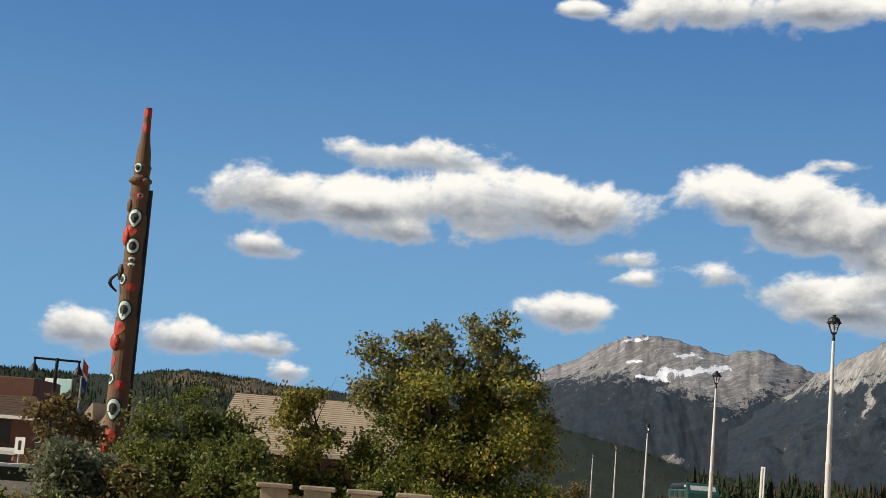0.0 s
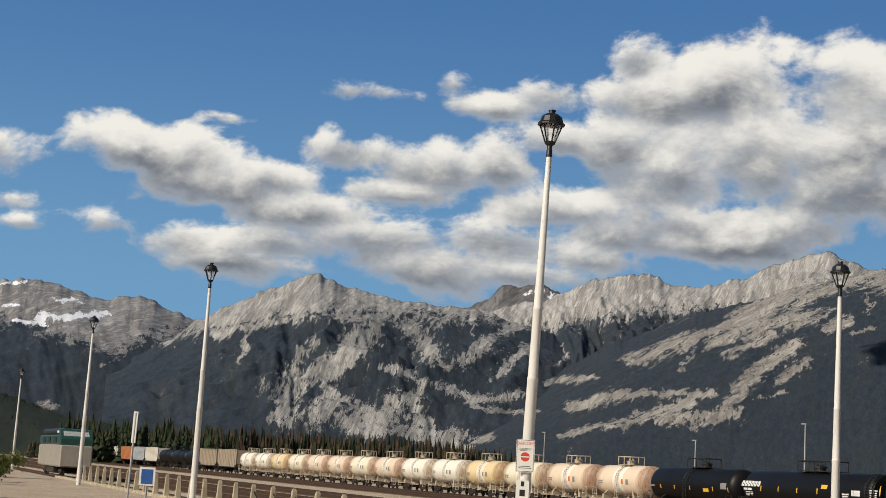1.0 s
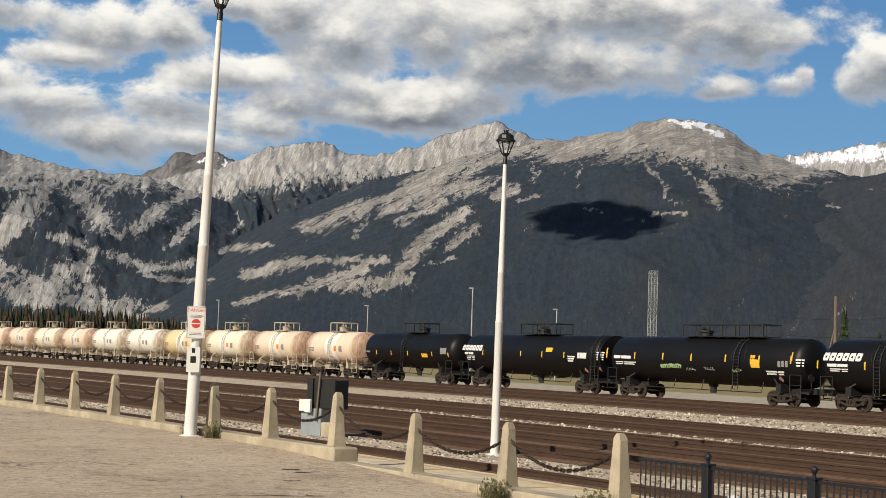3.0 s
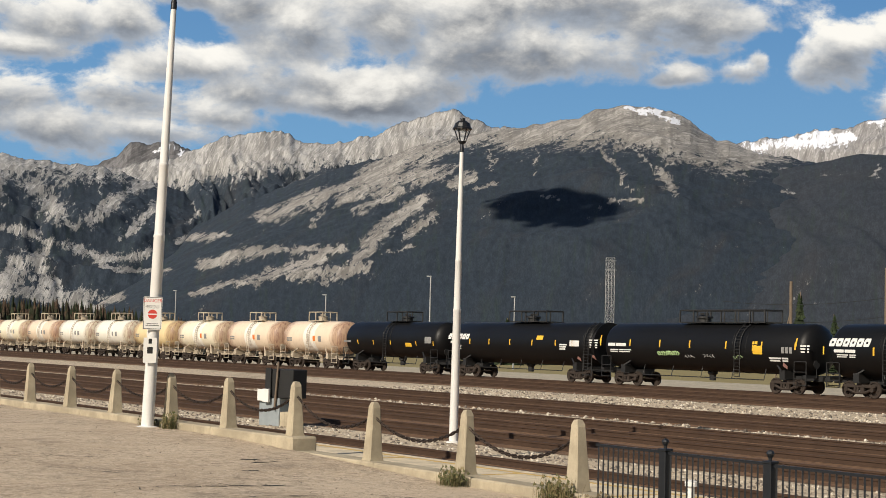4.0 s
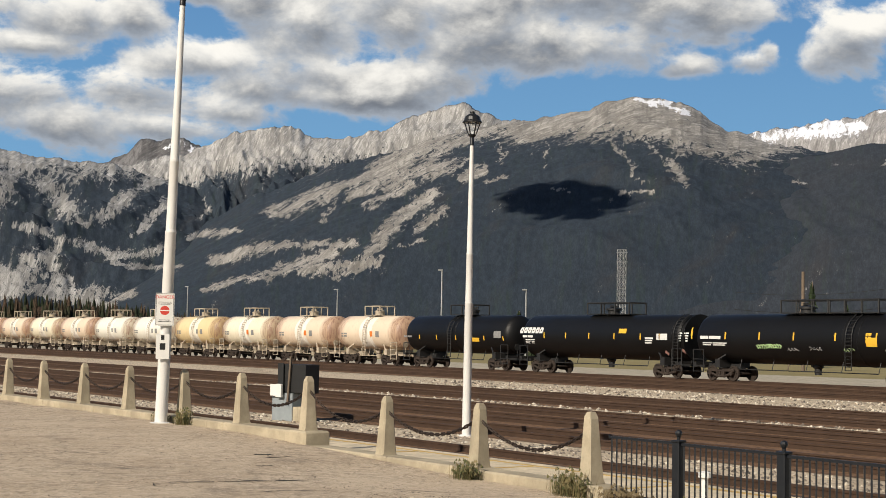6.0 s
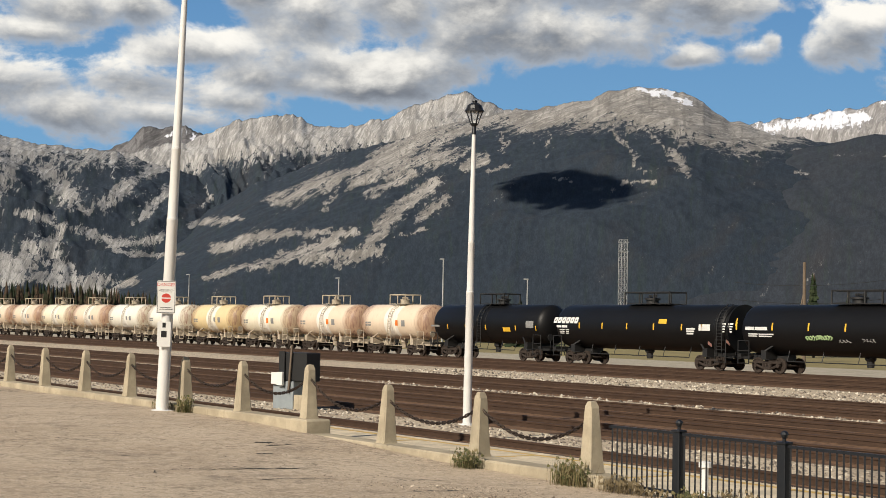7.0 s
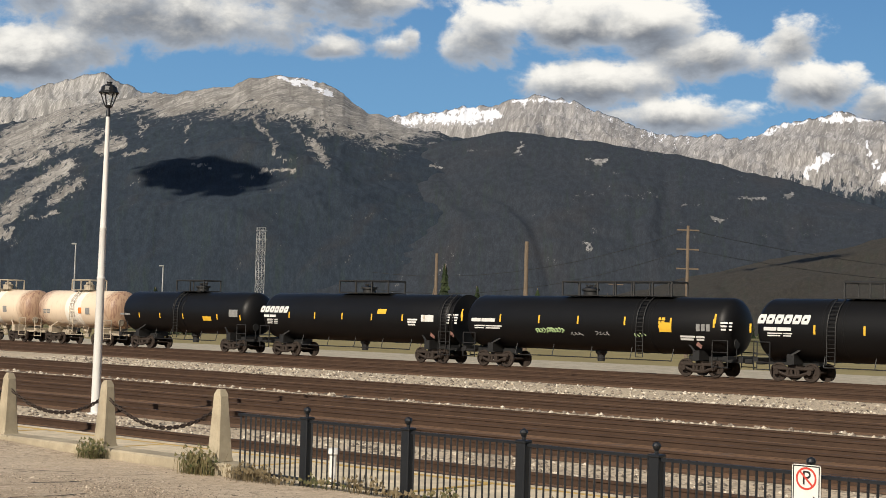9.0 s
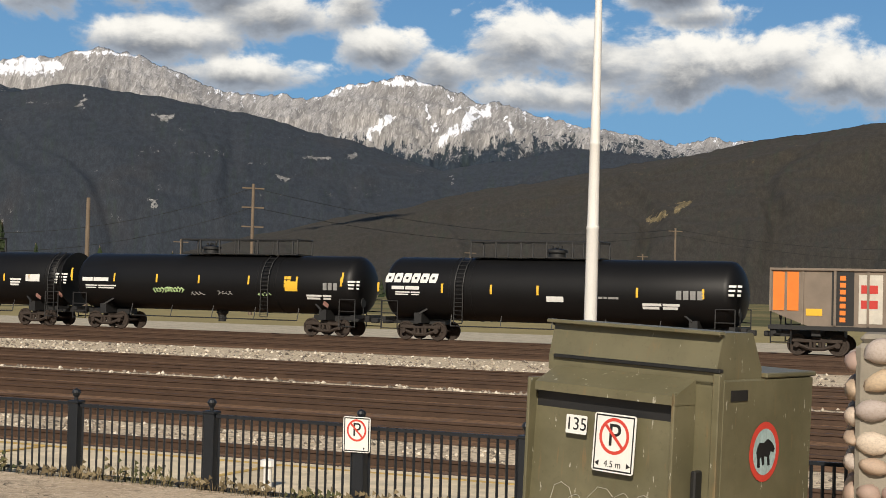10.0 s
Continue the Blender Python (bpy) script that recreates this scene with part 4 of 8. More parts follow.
def truck_mesh():
    bm = B()
    for y in (-0.98, 0.98):
        tube(bm, (-0.95, y, 0.50), (-0.30, y, 0.28), 0.08, n=6)
        tube(bm, (0.95, y, 0.50), (0.30, y, 0.28), 0.08, n=6)
        tube(bm, (-0.30, y, 0.28), (0.30, y, 0.28), 0.09, n=6)
        box(bm, -1.10, 1.10, y - 0.07, y + 0.07, 0.56, 0.72, bevel=0.03)
        box(bm, -0.34, -0.22, y - 0.08, y + 0.08, 0.28, 0.66)
        box(bm, 0.22, 0.34, y - 0.08, y + 0.08, 0.28, 0.66)
        for x in (-0.12, 0.12):
            tube(bm, (x, y, 0.34), (x, y, 0.58), 0.08, n=8)
        for x in (-0.89, 0.89):
            tube(bm, (x, y - 0.1, 0.46), (x, y + 0.1, 0.46), 0.13, n=10)
    box(bm, -0.2, 0.2, -1.0, 1.0, 0.55, 0.8)
    return mesh_of(bm, "truck", DARK)


WHEELSET, TRUCK = wheelset_mesh(), truck_mesh()


def platform_mesh(x0, x1, width=1.5, z=4.12, rail=0.78, name="walkway", material=None):
    """The grating and handrails on top of a tank."""
    bm = B()
    box(bm, x0, x1, -width / 2, width / 2, z, z + 0.05)
    n = max(2, round((x1 - x0) / 1.3))
    for y in (-width / 2, width / 2):
        for k in range(n + 1):
            x = x0 + (x1 - x0) * k / n
            tube(bm, (x, y, z), (x, y, z + rail), 0.052, n=5)
        tube(bm, (x0, y, z + rail), (x1, y, z + rail), 0.052, n=5)
    for x in (x0, x1):
        tube(bm, (x, -width / 2, z + rail), (x, width / 2, z + rail), 0.052, n=5)
    return mesh_of(bm, name, material)


def dome_mesh(x, r=0.42, z=4.1, h=0.5, material=None, wide=False):
    bm = B()
    lathe(bm, [(r, z - 0.1), (r, z + h * 0.6), (r * (1.25 if wide else 1.05), z + h * 0.62), (r * (1.25 if wide else 1.05), z + h * 0.85), (r * 0.6, z + h), (0.05, z + h + 0.03)], 16, "Z", Matrix.Translation((x, 0, 0)))
    for k in range(4):
        a = k * math.tau / 4 + 0.4
        tube(bm, (x + r * 0.5 * math.cos(a), r * 0.5 * math.sin(a), z + h), (x + r * 0.5 * math.cos(a), r * 0.5 * math.sin(a), z + h + 0.14), 0.07, n=6)
    return mesh_of(bm, "manway", material, True)


def ladder_mesh(x, y=-1.62, z0=0.9, z1=4.1, radius=1.5, material=None):
    """A ladder bent round the tank's flank."""
    bm = B()
    zc = 4.1 - radius
    pts = []
    for k in range(9):
        z = z0 + (z1 - z0) * k / 8
        dz = max(-1, min(1, (z - zc) / (radius + 0.12)))
        yy = -(radius + 0.12) * math.sqrt(max(0.0, 1 - dz * dz)) if z > zc else -(radius + 0.12)
        pts.append((yy, z))
    for side in (-0.22, 0.22):
        for (ya, za), (yb, zb) in zip(pts, pts[1:]):
            tube(bm, (x + side, ya, za), (x + side, yb, zb), 0.028, n=5)
    for k in range(len(pts) - 1):
        for f in (0.0, 0.5):
            yy, zz = pts[k][0] * (1 - f) + pts[k + 1][0] * f, pts[k][1] * (1 - f) + pts[k + 1][1] * f
            tube(bm, (x - 0.22, yy, zz), (x + 0.22, yy, zz), 0.02, n=4)
    return mesh_of(bm, "ladder", material)


def end_frame_mesh(material):
    """Stub sill, end platform, grab irons, brake wheel stand and coupler of one end; x outwards."""
    bm = B()
    box(bm, -3.0, 0.25, -0.35, 0.35, 0.78, 1.08)
    box(bm, -0.25, 0.0, -1.45, 1.45, 0.95, 1.12)
    box(bm, -2.15, -1.75, -1.3, 1.3, 0.85, 1.35)
    for y in (-1.45, 1.45):
        tube(bm, (0, y, 0.5), (0, y, 1.9), 0.03, n=5)
        tube(bm, (-0.9, y, 0.5), (-0.9, y, 1.9), 0.03, n=5)
        for z in (0.55, 0.9, 1.3, 1.9):
            tube(bm, (0, y, z), (-0.9, y, z), 0.028, n=5)
    for y in (-1.3, 1.3):
        tube(bm, (-2.0, y, 1.3), (-2.6, y * 0.8, 1.7), 0.06, n=5)
    box(bm, 0.2, 0.62, -0.14, 0.14, 0.75, 1.0, bevel=0.04)
    tube(bm, (0.02, -0.6, 1.0), (0.02, -0.6, 1.9), 0.03, n=6)
    tube(bm, (0.0, -0.6, 1.75), (0.05, -0.6, 1.75), 0.25, n=12)
    return mesh_of(bm, "end_frame", material)


def belly_mesh(half, material):
    """Outlet valve, brake pipe and hangers below the tank."""
    bm = B()
    tube(bm, (-half, -1.05, 0.75), (half, -1.05, 0.75), 0.035, n=6)
    k = -half
    while k <= half + 0.01:
        tube(bm, (k, -1.05, 0.75), (k, -0.85, 1.4), 0.025, n=5)
        k += half / 2
    lathe(bm, [(0.2, 0.55), (0.22, 0.9), (0.32, 1.0), (0.32, 1.3)], 12)
    return mesh_of(bm, "brake_pipe", material)


END_FRAMES = {}


def curved_plate(bm, x0, x1, z0, z1, radius, lift=0.015, n=3):
    """A marking that follows the tank's flank."""
    zc = 4.1 - radius
    r = radius + lift

    def pt(x, z):
        dz = z - zc
        return (x, -math.sqrt(max(0.01, r * r - dz * dz)), z)
    for k in range(n):
        za, zb = z0 + (z1 - z0) * k / n, z0 + (z1 - z0) * (k + 1) / n
        bm.faces.new([bm.verts.new(pt(*c)) for c in ((x0, za), (x1, za), (x1, zb), (x0, zb))])


def marks(parent, name, rows, radius, material, label=""):
    """Bars, panels and stripes painted on the flank: x, z, width, height."""
    bm = B()
    for x, z, w, h in rows:
        curved_plate(bm, x, x + w, z, z + h, radius)
    bmesh.ops.recalc_face_normals(bm, faces=bm.faces)
    return part(name, bm, material, parent, label)


def running_gear(car, half, spin):
    for e in (-1, 1):
        t = part("truck", TRUCK, None, car, at=pose(e * (half - 1.95), 0, 0))
        for x in (-0.89, 0.89):
            w = part("wheelset", WHEELSET, None, t, at=pose(x, 0, 0.46))
            if spin:
                SPINNING.append((w, x))


SPINNING, MOVING = [], []


def tank_car(length, radius, paint, label, s, spin=False, walkway=(-1.2, 1.2), dome=0.0, group="tank cars of the train", ladder_x=0.0, wide=False, strap=True):
    car = thing("tank_car", label, "tank car", group)
    part("tank", tank_mesh(length - 0.8, radius, paint, "tank"), None, car)
    dark = STAINED_FRAME if paint in PALE_PAINTS else FRAME_BLACK
    if dark.name not in END_FRAMES:
        END_FRAMES[dark.name] = end_frame_mesh(dark)
    for e in (0, 180):
        part("end_frame", END_FRAMES[dark.name], None, car, at=pose(math.cos(radians(e)) * (length - 1.2) / 2, 0, 0, 0, 0, e))
    part("brake_pipe", belly_mesh(length / 2 - 4.2, dark), None, car)
    part("walkway", platform_mesh(*walkway, material=dark), None, car)
    part("manway", dome_mesh(dome, material=dark, wide=wide), None, car)
    part("ladder", ladder_mesh(ladder_x, radius=radius, material=dark), None, car)
    running_gear(car, (length - 1.2) / 2, spin)
    if strap:
        for x in (ladder_x - 0.55, ladder_x + 0.55):
            bm = B()
            lathe(bm, [(radius + 0.012, x - 0.05), (radius + 0.02, x - 0.04), (radius + 0.02, x + 0.04), (radius + 0.012, x + 0.05)], 40, "X", Matrix.Translation((0, 0, 4.1 - radius)))
            part("strap", bm, paint, car)
    MOVING.append((car, s))
    return car


prox = tank_car(19.0, 1.55, BLACK, "big black tank car with white lettering shapes and orange dashes", -26.2, True, (-4.4, 2.2), -0.2, ladder_x=-4.6, wide=True)
tlx = tank_car(18.9, 1.50, BLACK, "black tank car with graffiti, a long walkway and yellow placard", -45.45, True, (-2.2, 5.0), -0.8, ladder_x=3.6, wide=True)
prox2 = tank_car(18.0, 1.50, BLACK, "dusty black tank car with white lettering shapes and a manway", -63.75, True, (-1.7, 2.6), 0.2, ladder_x=8.0, wide=True)
short = tank_car(15.2, 1.45, BLACK, "smaller dusty black tank car with a short top platform", -80.6, True, (-1.4, 1.6), 0.6, ladder_x=-0.4, wide=True)
for k in range(14):
    paint = (PINKISH, PINKISH, CREAM, STRAW, CHALK, CHALK, PINKISH, CREAM)[k % 8]
    tank_car(11.2, 1.42, paint, WHITE_LABELS[paint.name], -93.65 - 11.25 * k, k < 2, (-1.15, 1.15), 0.0, group="short white tank cars", ladder_x=0.0)


def train_pose(s, t):
    q = yard(68.0, s - 3.76 * (10.0 - t), RAIL_Z)
    return pose(q.x, q.y, q.z, 0, 0, TRACK_TURN)


def motions():
    times = [0, 0.1] + [k * 0.5 for k in range(1, 20)] + [9.9, 10]
    for car, s in MOVING:
        walk(car, [(t, train_pose(s, t)) for t in times])
    turn = math.degrees(3.76 / 0.46)
    for w, x in SPINNING:
        walk(w, [(k * 0.15, pose(x, 0, 0.46, 0, turn * k * 0.15, 0)) for k in range(67)] + [(10.0, pose(x, 0, 0.46, 0, turn * 10.0, 0))])


# ---- lamps ----
WHITE_STEEL = plain("white_painted_steel", (0.80, 0.79, 0.76), 0.45, 0, 0.3, 1.2, 0.82)
BLACK_IRON = plain("black_cast_iron", (0.02, 0.021, 0.024), 0.45, 0.2, 0.3, 5.0, 0.6)


def pane_material():
    m = Nodes("frosted_pane")
    m.bsdf.inputs["Alpha"].default_value = 0.28
    return m.done((0.85, 0.88, 0.9), 0.1)


PANE = pane_material()


def street_lamp(at, height=8.7, lean=0.0, label="white steel lamp post with a black lantern head"):
    ob = thing("street_lamp", label, "lamp post", "lantern lamp posts", at)
    top = height - 0.75
    bm = B()
    lathe(bm, [(0.20, 0.0), (0.20, 0.03), (0.118, 0.05), (0.103, top * 0.45), (0.108, top * 0.451), (0.108, top * 0.456), (0.096, top * 0.457), (0.086, top * 0.62), (0.091, top * 0.621), (0.091, top * 0.625), (0.083, top * 0.626), (0.052, top)], 16)
    part("post", bm, WHITE_STEEL, ob, "white painted tapered steel", True)
    bm = B()
    lathe(bm, [(0.058, top - 0.02), (0.058, top + 0.12), (0.05, top + 0.13), (0.05, top + 0.2), (0.10, top + 0.24), (0.11, top + 0.28), (0.03, top + 0.285)], 12)
    part("neck", bm, BLACK_IRON, ob, "black iron neck", True)
    bm = B()
    lathe(bm, [(0.20, top + 0.595), (0.265, top + 0.60), (0.265, top + 0.63), (0.23, top + 0.66), (0.20, top + 0.76), (0.12, top + 0.82), (0.06, top + 0.83), (0.06, top + 0.87), (0.075, top + 0.88), (0.07, top + 0.90), (0.01, top + 0.91)], 12)
    head = part("lantern", bm, BLACK_IRON, ob, "black lantern cap")
    for k in range(6):
        a = k * math.tau / 6
        part("bar", tube(B(), (0.095 * math.cos(a), 0.095 * math.sin(a), top + 0.27), (0.215 * math.cos(a), 0.215 * math.sin(a), top + 0.60), 0.016, n=5), BLACK_IRON, head)
    bm = B()
    lathe(bm, [(0.085, top + 0.28), (0.20, top + 0.595)], 6)
    g = part("pane", bm, PANE, head, "clear lantern glass")
    g.visible_shadow = False
    return ob


def lamp_at(az, d, z, h, lean=0.0, label="white steel lamp post with a black lantern head"):
    q = polar(az, d, z)
    return street_lamp(pose(q.x, q.y, q.z, 0, lean, 0), h, label=label)


sign_lamp = lamp_at(-11.27, 28.6, 0.02, 8.55, 1.5, "white lamp post with a black lantern and a danger sign")
lamp_at(0.05, 40.5, BED_Z, 8.52, 0.3)
lamp_at(34.7, 25.2, BED_Z, 8.95, 0.4)
lamp_at(-23.45, 55, -0.05, 8.65, 0.2)
lamp_at(-27.6, 81, -0.05, 8.7, 0.4)
lamp_at(-30.0, 137, -0.4, 8.9, 0.4)
lamp_at(-31.1, 195, -0.4, 8.9)
lamp_at(-31.95, 240, -0.4, 8.9)


# ---- markings on the tank cars ----
GRAFFITI = plain("green_white_graffiti", (0.45, 0.62, 0.30), 0.6, 0, 0.3, 3.0, 0.6)
GREY_MARK = plain("grey_stencil", (0.30, 0.30, 0.29), 0.7, 0, 0.3, 5.0, 0.6)
ORANGE = plain("orange_panel", (0.80, 0.22, 0.03), 0.5, 0, 0.25, 2.0, 0.8)
RED = plain("red_paint", (0.55, 0.045, 0.035), 0.5, 0, 0.25, 4.0, 0.8)


def name_block(car, x, z, radius, w=0.34, h=0.42, n=6):
    """The owner's name as plain slanted white blocks, each with a slot."""
    zc, r = 4.1 - radius, radius + 0.015

    def pt(a, f):
        dz = z + h * f - zc
        return (a + 0.09 * f, -math.sqrt(max(0.01, r * r - dz * dz)), z + h * f)
    bm = B()
    for k in range(n):
        a = x + k * (w + 0.05)
        t, low, high = 0.15, 0.36, 0.62
        for x0, x1, f0, f1 in ((0, w, high, 1), (0, w, 0, low), (0, t, low, high), (w - t, w, low, high)):
            cut = 0.04 if f0 in (0, high) else 0.0
            bm.faces.new([bm.verts.new(pt(*c)) for c in ((a + x0 + (cut if f0 == 0 else 0), f0), (a + x1 - (cut if f0 == 0 else 0), f0), (a + x1 - (cut if f1 == 1 else 0), f1), (a + x0 + (cut if f1 == 1 else 0), f1))])
    bmesh.ops.recalc_face_normals(bm, faces=bm.faces)
    part("lettering", bm, WHITE_MARK, car, "bold white lettering shapes")


def bars(car, x, z, radius, widths, h=0.15, gap=0.06, material=None, lines=1, pitch=0.16):
    bm = B()
    for k in range(lines):
        a = x
        for w in widths:
            curved_plate(bm, a, a + w * (1 - 0.12 * k), z - k * pitch, z - k * pitch + h, radius)
            a += w + gap
    bmesh.ops.recalc_face_normals(bm, faces=bm.faces)
    tagged(part("stencil", bm, material or WHITE_MARK, car), kind="stuff")


def dashes(car, xs, z, radius, h=0.45):
    for x in xs:
        bm = B()
        curved_plate(bm, x, x + 0.11, z, z + h, radius)
        part("reflector", bm, YELLOW, car, "orange-yellow reflective dash")


def panel(car, name, x, z, w, h, radius, material, label=""):
    bm = B()
    curved_plate(bm, x, x + w, z, z + h, radius)
    part(name, bm, material, car, label)


# the big car in front
name_block(prox, -8.7, 2.82, 1.55, 0.43, 0.46)
bars(prox, -8.3, 2.48, 1.55, (0.7, 0.75), 0.17)
bars(prox, -8.1, 2.32, 1.55, (0.8, 0.5), 0.06, lines=2, pitch=0.11)
dashes(prox, (-9.1, -5.6, -3.0, -0.6, 4.3, 7.4), 2.35, 1.55)
bars(prox, 1.9, 2.25, 1.55, (0.16, 0.3, 0.2, 0.16, 0.5), 0.1, material=GREY_MARK)
panel(prox, "placard", -0.1, 2.05, 0.85, 0.26, 1.55, WHITE_MARK, "white data plate")
bars(prox, 4.6, 1.98, 1.55, (0.9, 0.8), 0.12, lines=2, pitch=0.15)
bars(prox, 6.2, 2.3, 1.55, (0.25, 0.25, 0.25, 0.25), 0.4, 0.08, GREY_MARK)
bars(prox, 8.6, 2.9, 1.5, (0.35, 0.2), 0.1, lines=3, pitch=0.2)
# the car with graffiti
bars(tlx, -8.2, 2.55, 1.5, (0.7, 1.0), 0.2)
bars(tlx, -8.0, 2.28, 1.5, (0.8, 1.2), 0.07, lines=2, pitch=0.12)
dashes(tlx, (-9.0, -6.1, -3.3, -0.6, 2.5, 5.4, 8.0), 2.55, 1.5)
dashes(tlx, (8.05, -9.05), 2.75, 1.5, 0.5)
rng = random.Random(7)


def scrawl(x0, z0, w, h, n, material, label):
    """One sprayed tag: a looping band that follows the tank."""
    bm = B()
    last = None
    for k in range(n + 1):
        f = k / n
        x = x0 + w * f + 0.10 * math.sin(k * 2.1)
        z = z0 + h * (0.5 + 0.5 * math.sin(k * 1.9 + x0)) * rng.uniform(0.7, 1.0)
        dz = z - 2.6
        q = (x, -math.sqrt(1.516 ** 2 - dz * dz), z)
        if last:
            a, b = Vector(last), Vector(q)
            tube(bm, a, b, 0.035 if h > 0.25 else 0.02, n=4)
        last = q
    part("graffiti", bm, material, tlx, label)


scrawl(-3.5, 2.02, 1.0, 0.34, 16, GRAFFITI, "pale green spray graffiti")
scrawl(-2.6, 2.05, 1.1, 0.32, 18, GRAFFITI, "pale green spray graffiti")
scrawl(-1.1, 1.92, 0.8, 0.24, 10, GREY_MARK, "dull grey-green spray scrawl")
scrawl(0.6, 1.98, 0.9, 0.24, 12, GREY_MARK, "dull grey-green spray scrawl")
scrawl(3.1, 1.95, 0.7, 0.22, 10, GRAFFITI, "faint green spray scrawl")
panel(tlx, "placard", 4.75, 2.25, 0.75, 0.5, 1.5, YELLOW, "bright yellow placard")
bars(tlx, 4.7, 2.85, 1.5, (0.14, 0.22), 0.16, 0.04, YELLOW, 3, 0.2)
bars(tlx, 6.0, 2.0, 1.5, (0.9, 0.5), 0.1, lines=2, pitch=0.14)
bars(tlx, 7.0, 2.35, 1.5, (0.22, 0.22, 0.22), 0.36, 0.08, GREY_MARK)
bars(tlx, 8.4, 2.75, 1.45, (0.45, 0.2), 0.09, lines=3, pitch=0.17)
# the next two
name_block(prox2, -8.4, 2.78, 1.5, 0.40, 0.42)
bars(prox2, -8.0, 2.48, 1.5, (0.5, 0.6), 0.16)
bars(prox2, -7.7, 2.3, 1.5, (0.6, 0.4), 0.06, lines=3, pitch=0.12)
dashes(prox2, (-5.6, -3.2, -0.7, 1.9, 4.5, 6.3), 2.45, 1.5, 0.4)
panel(prox2, "placard", 2.4, 2.85, 0.75, 0.3, 1.5, YELLOW, "orange-yellow placard")
panel(prox2, "data_plate", 6.1, 2.45, 1.0, 0.4, 1.5, WHITE_MARK, "white data plate")
bars(prox2, 5.0, 2.5, 1.5, (0.8,), 0.1, lines=3, pitch=0.15)
bars(prox2, 8.1, 2.85, 1.45, (0.3, 0.2, 0.3), 0.09, lines=4, pitch=0.16)
panel(short, "placard", 2.4, 2.1, 0.9, 0.3, 1.45, YELLOW, "yellow placard")
panel(short, "data_plate", 5.2, 2.4, 0.9, 0.5, 1.45, GREY_MARK, "grey data plate")
bars(short, -7.0, 2.35, 1.45, (0.5, 0.6), 0.14, material=GREY_MARK)
dashes(short, (-4.8, -2.4, 0.2, 3.9, 6.3), 2.2, 1.45, 0.35)
def diamond(car, x, z, radius):
    """A small hazard placard standing on its corner."""
    zc, r = 4.1 - radius, radius + 0.02
    bm = B()
    bm.faces.new([bm.verts.new((x + dx, -math.sqrt(r * r - (z + dz - zc) ** 2), z + dz)) for dx, dz in ((0, -0.19), (0.19, 0), (0, 0.19), (-0.19, 0))])
    part("hazard_placard", bm, plain("hazard_red_white", (0.75, 0.42, 0.36), 0.5, 0, 0.3, 9.0, 0.5), car, "faded red and white hazard diamond")


diamond(tlx, 7.0, 1.62, 1.5)
diamond(prox2, 6.75, 1.62, 1.5)
diamond(prox2, 8.3, 1.75, 1.45)
for car, s in MOVING[4:]:
    bars(car, -3.9, 2.5, 1.42, (0.35, 0.5), 0.14, material=GREY_MARK, lines=2, pitch=0.2)
    panel(car, "data_plate", 1.6, 2.3, 0.55, 0.5, 1.42, GREY_MARK, "grimy grey data plate")
    panel(car, "placard", 0.7, 2.35, 0.4, 0.45, 1.42, ORANGE if s > -120 else GREY_MARK, "faded placard")


# ---- hopper cars ----
GREY_STEEL = plain("weathered_grey_steel", (0.25, 0.20, 0.155), 0.65, 0.1, 0.3, 1.2, 0.6)


def hopper_car(length, height, paint, label, s, panels=None, spin=False):
    car = thing("hopper_car", label, "hopper car", "freight cars of the train")
    h = (length - 1.2) / 2
    bm = B()
    # body with sloping ends
    pts = [(-h, height), (h, height), (h, 1.9), (h - 1.6, 1.3), (-h + 1.6, 1.3), (-h, 1.9)]
    f = [[bm.verts.new((x, y, z)) for x, z in pts] for y in (-1.5, 1.5)]
    bm.faces.new(f[0])
    bm.faces.new(f[1][::-1])
    for k in range(6):
        bm.faces.new((f[0][k], f[1][k], f[1][(k + 1) % 6], f[0][(k + 1) % 6]))
    bmesh.ops.recalc_face_normals(bm, faces=bm.faces)
    part("hopper", bm, paint, car)
    n = max(6, round(length / 1.45))
    for k in range(n + 1):
        x = -h + 2 * h * k / n
        part("rib", box(B(), x - 0.05, x + 0.05, -1.58, -1.5, 1.35 if 0 < k < n else 1.9, height - 0.02), paint, car)
    part("top_rail", box(B(), -h - 0.05, h + 0.05, -1.6, -1.46, height - 0.02, height + 0.1, bevel=0.02), paint, car)
    part("side_sill", box(B(), -h - 0.1, h + 0.1, -1.55, -1.35, 1.12, 1.3), FRAME_BLACK, car)
    if "black" not in END_FRAMES:
        END_FRAMES["black"] = end_frame_mesh(FRAME_BLACK)
    for e in (0, 180):
        part("end_frame", END_FRAMES["black"], None, car, at=pose(math.cos(radians(e)) * h, 0, 0, 0, 0, e))
    for x, z, w, hh, mt, nm in panels or ():
        part(nm, box(B(), x, x + w, -1.525, -1.503, z, z + hh), mt, car)
    running_gear(car, h, spin)
    MOVING.append((car, s))
    return car


PALE = plain("pale_grey_panel", (0.62, 0.58, 0.50), 0.6, 0, 0.25, 3.0, 0.75)
DEEP_BLACK = plain("black_panel", (0.02, 0.02, 0.02), 0.5, 0, 0.25, 3.0, 0.7)
hx = -7.4
first_panels = [(hx - 0.2, 1.95, 0.5, 1.7, ORANGE, "panel"), (hx + 0.42, 1.95, 0.5, 1.7, ORANGE, "panel"),
                (hx + 2.35, 1.35, 0.95, 2.35, DEEP_BLACK, "panel")] + [(hx + 3.5 + 1.22 * k, 1.45, 1.0, 2.1, PALE, "panel") for k in range(4)]
hop = hopper_car(16.6, 3.72, GREY_STEEL, "weathered grey sulphur hopper car with orange and black panels", -8.0, first_panels, True)
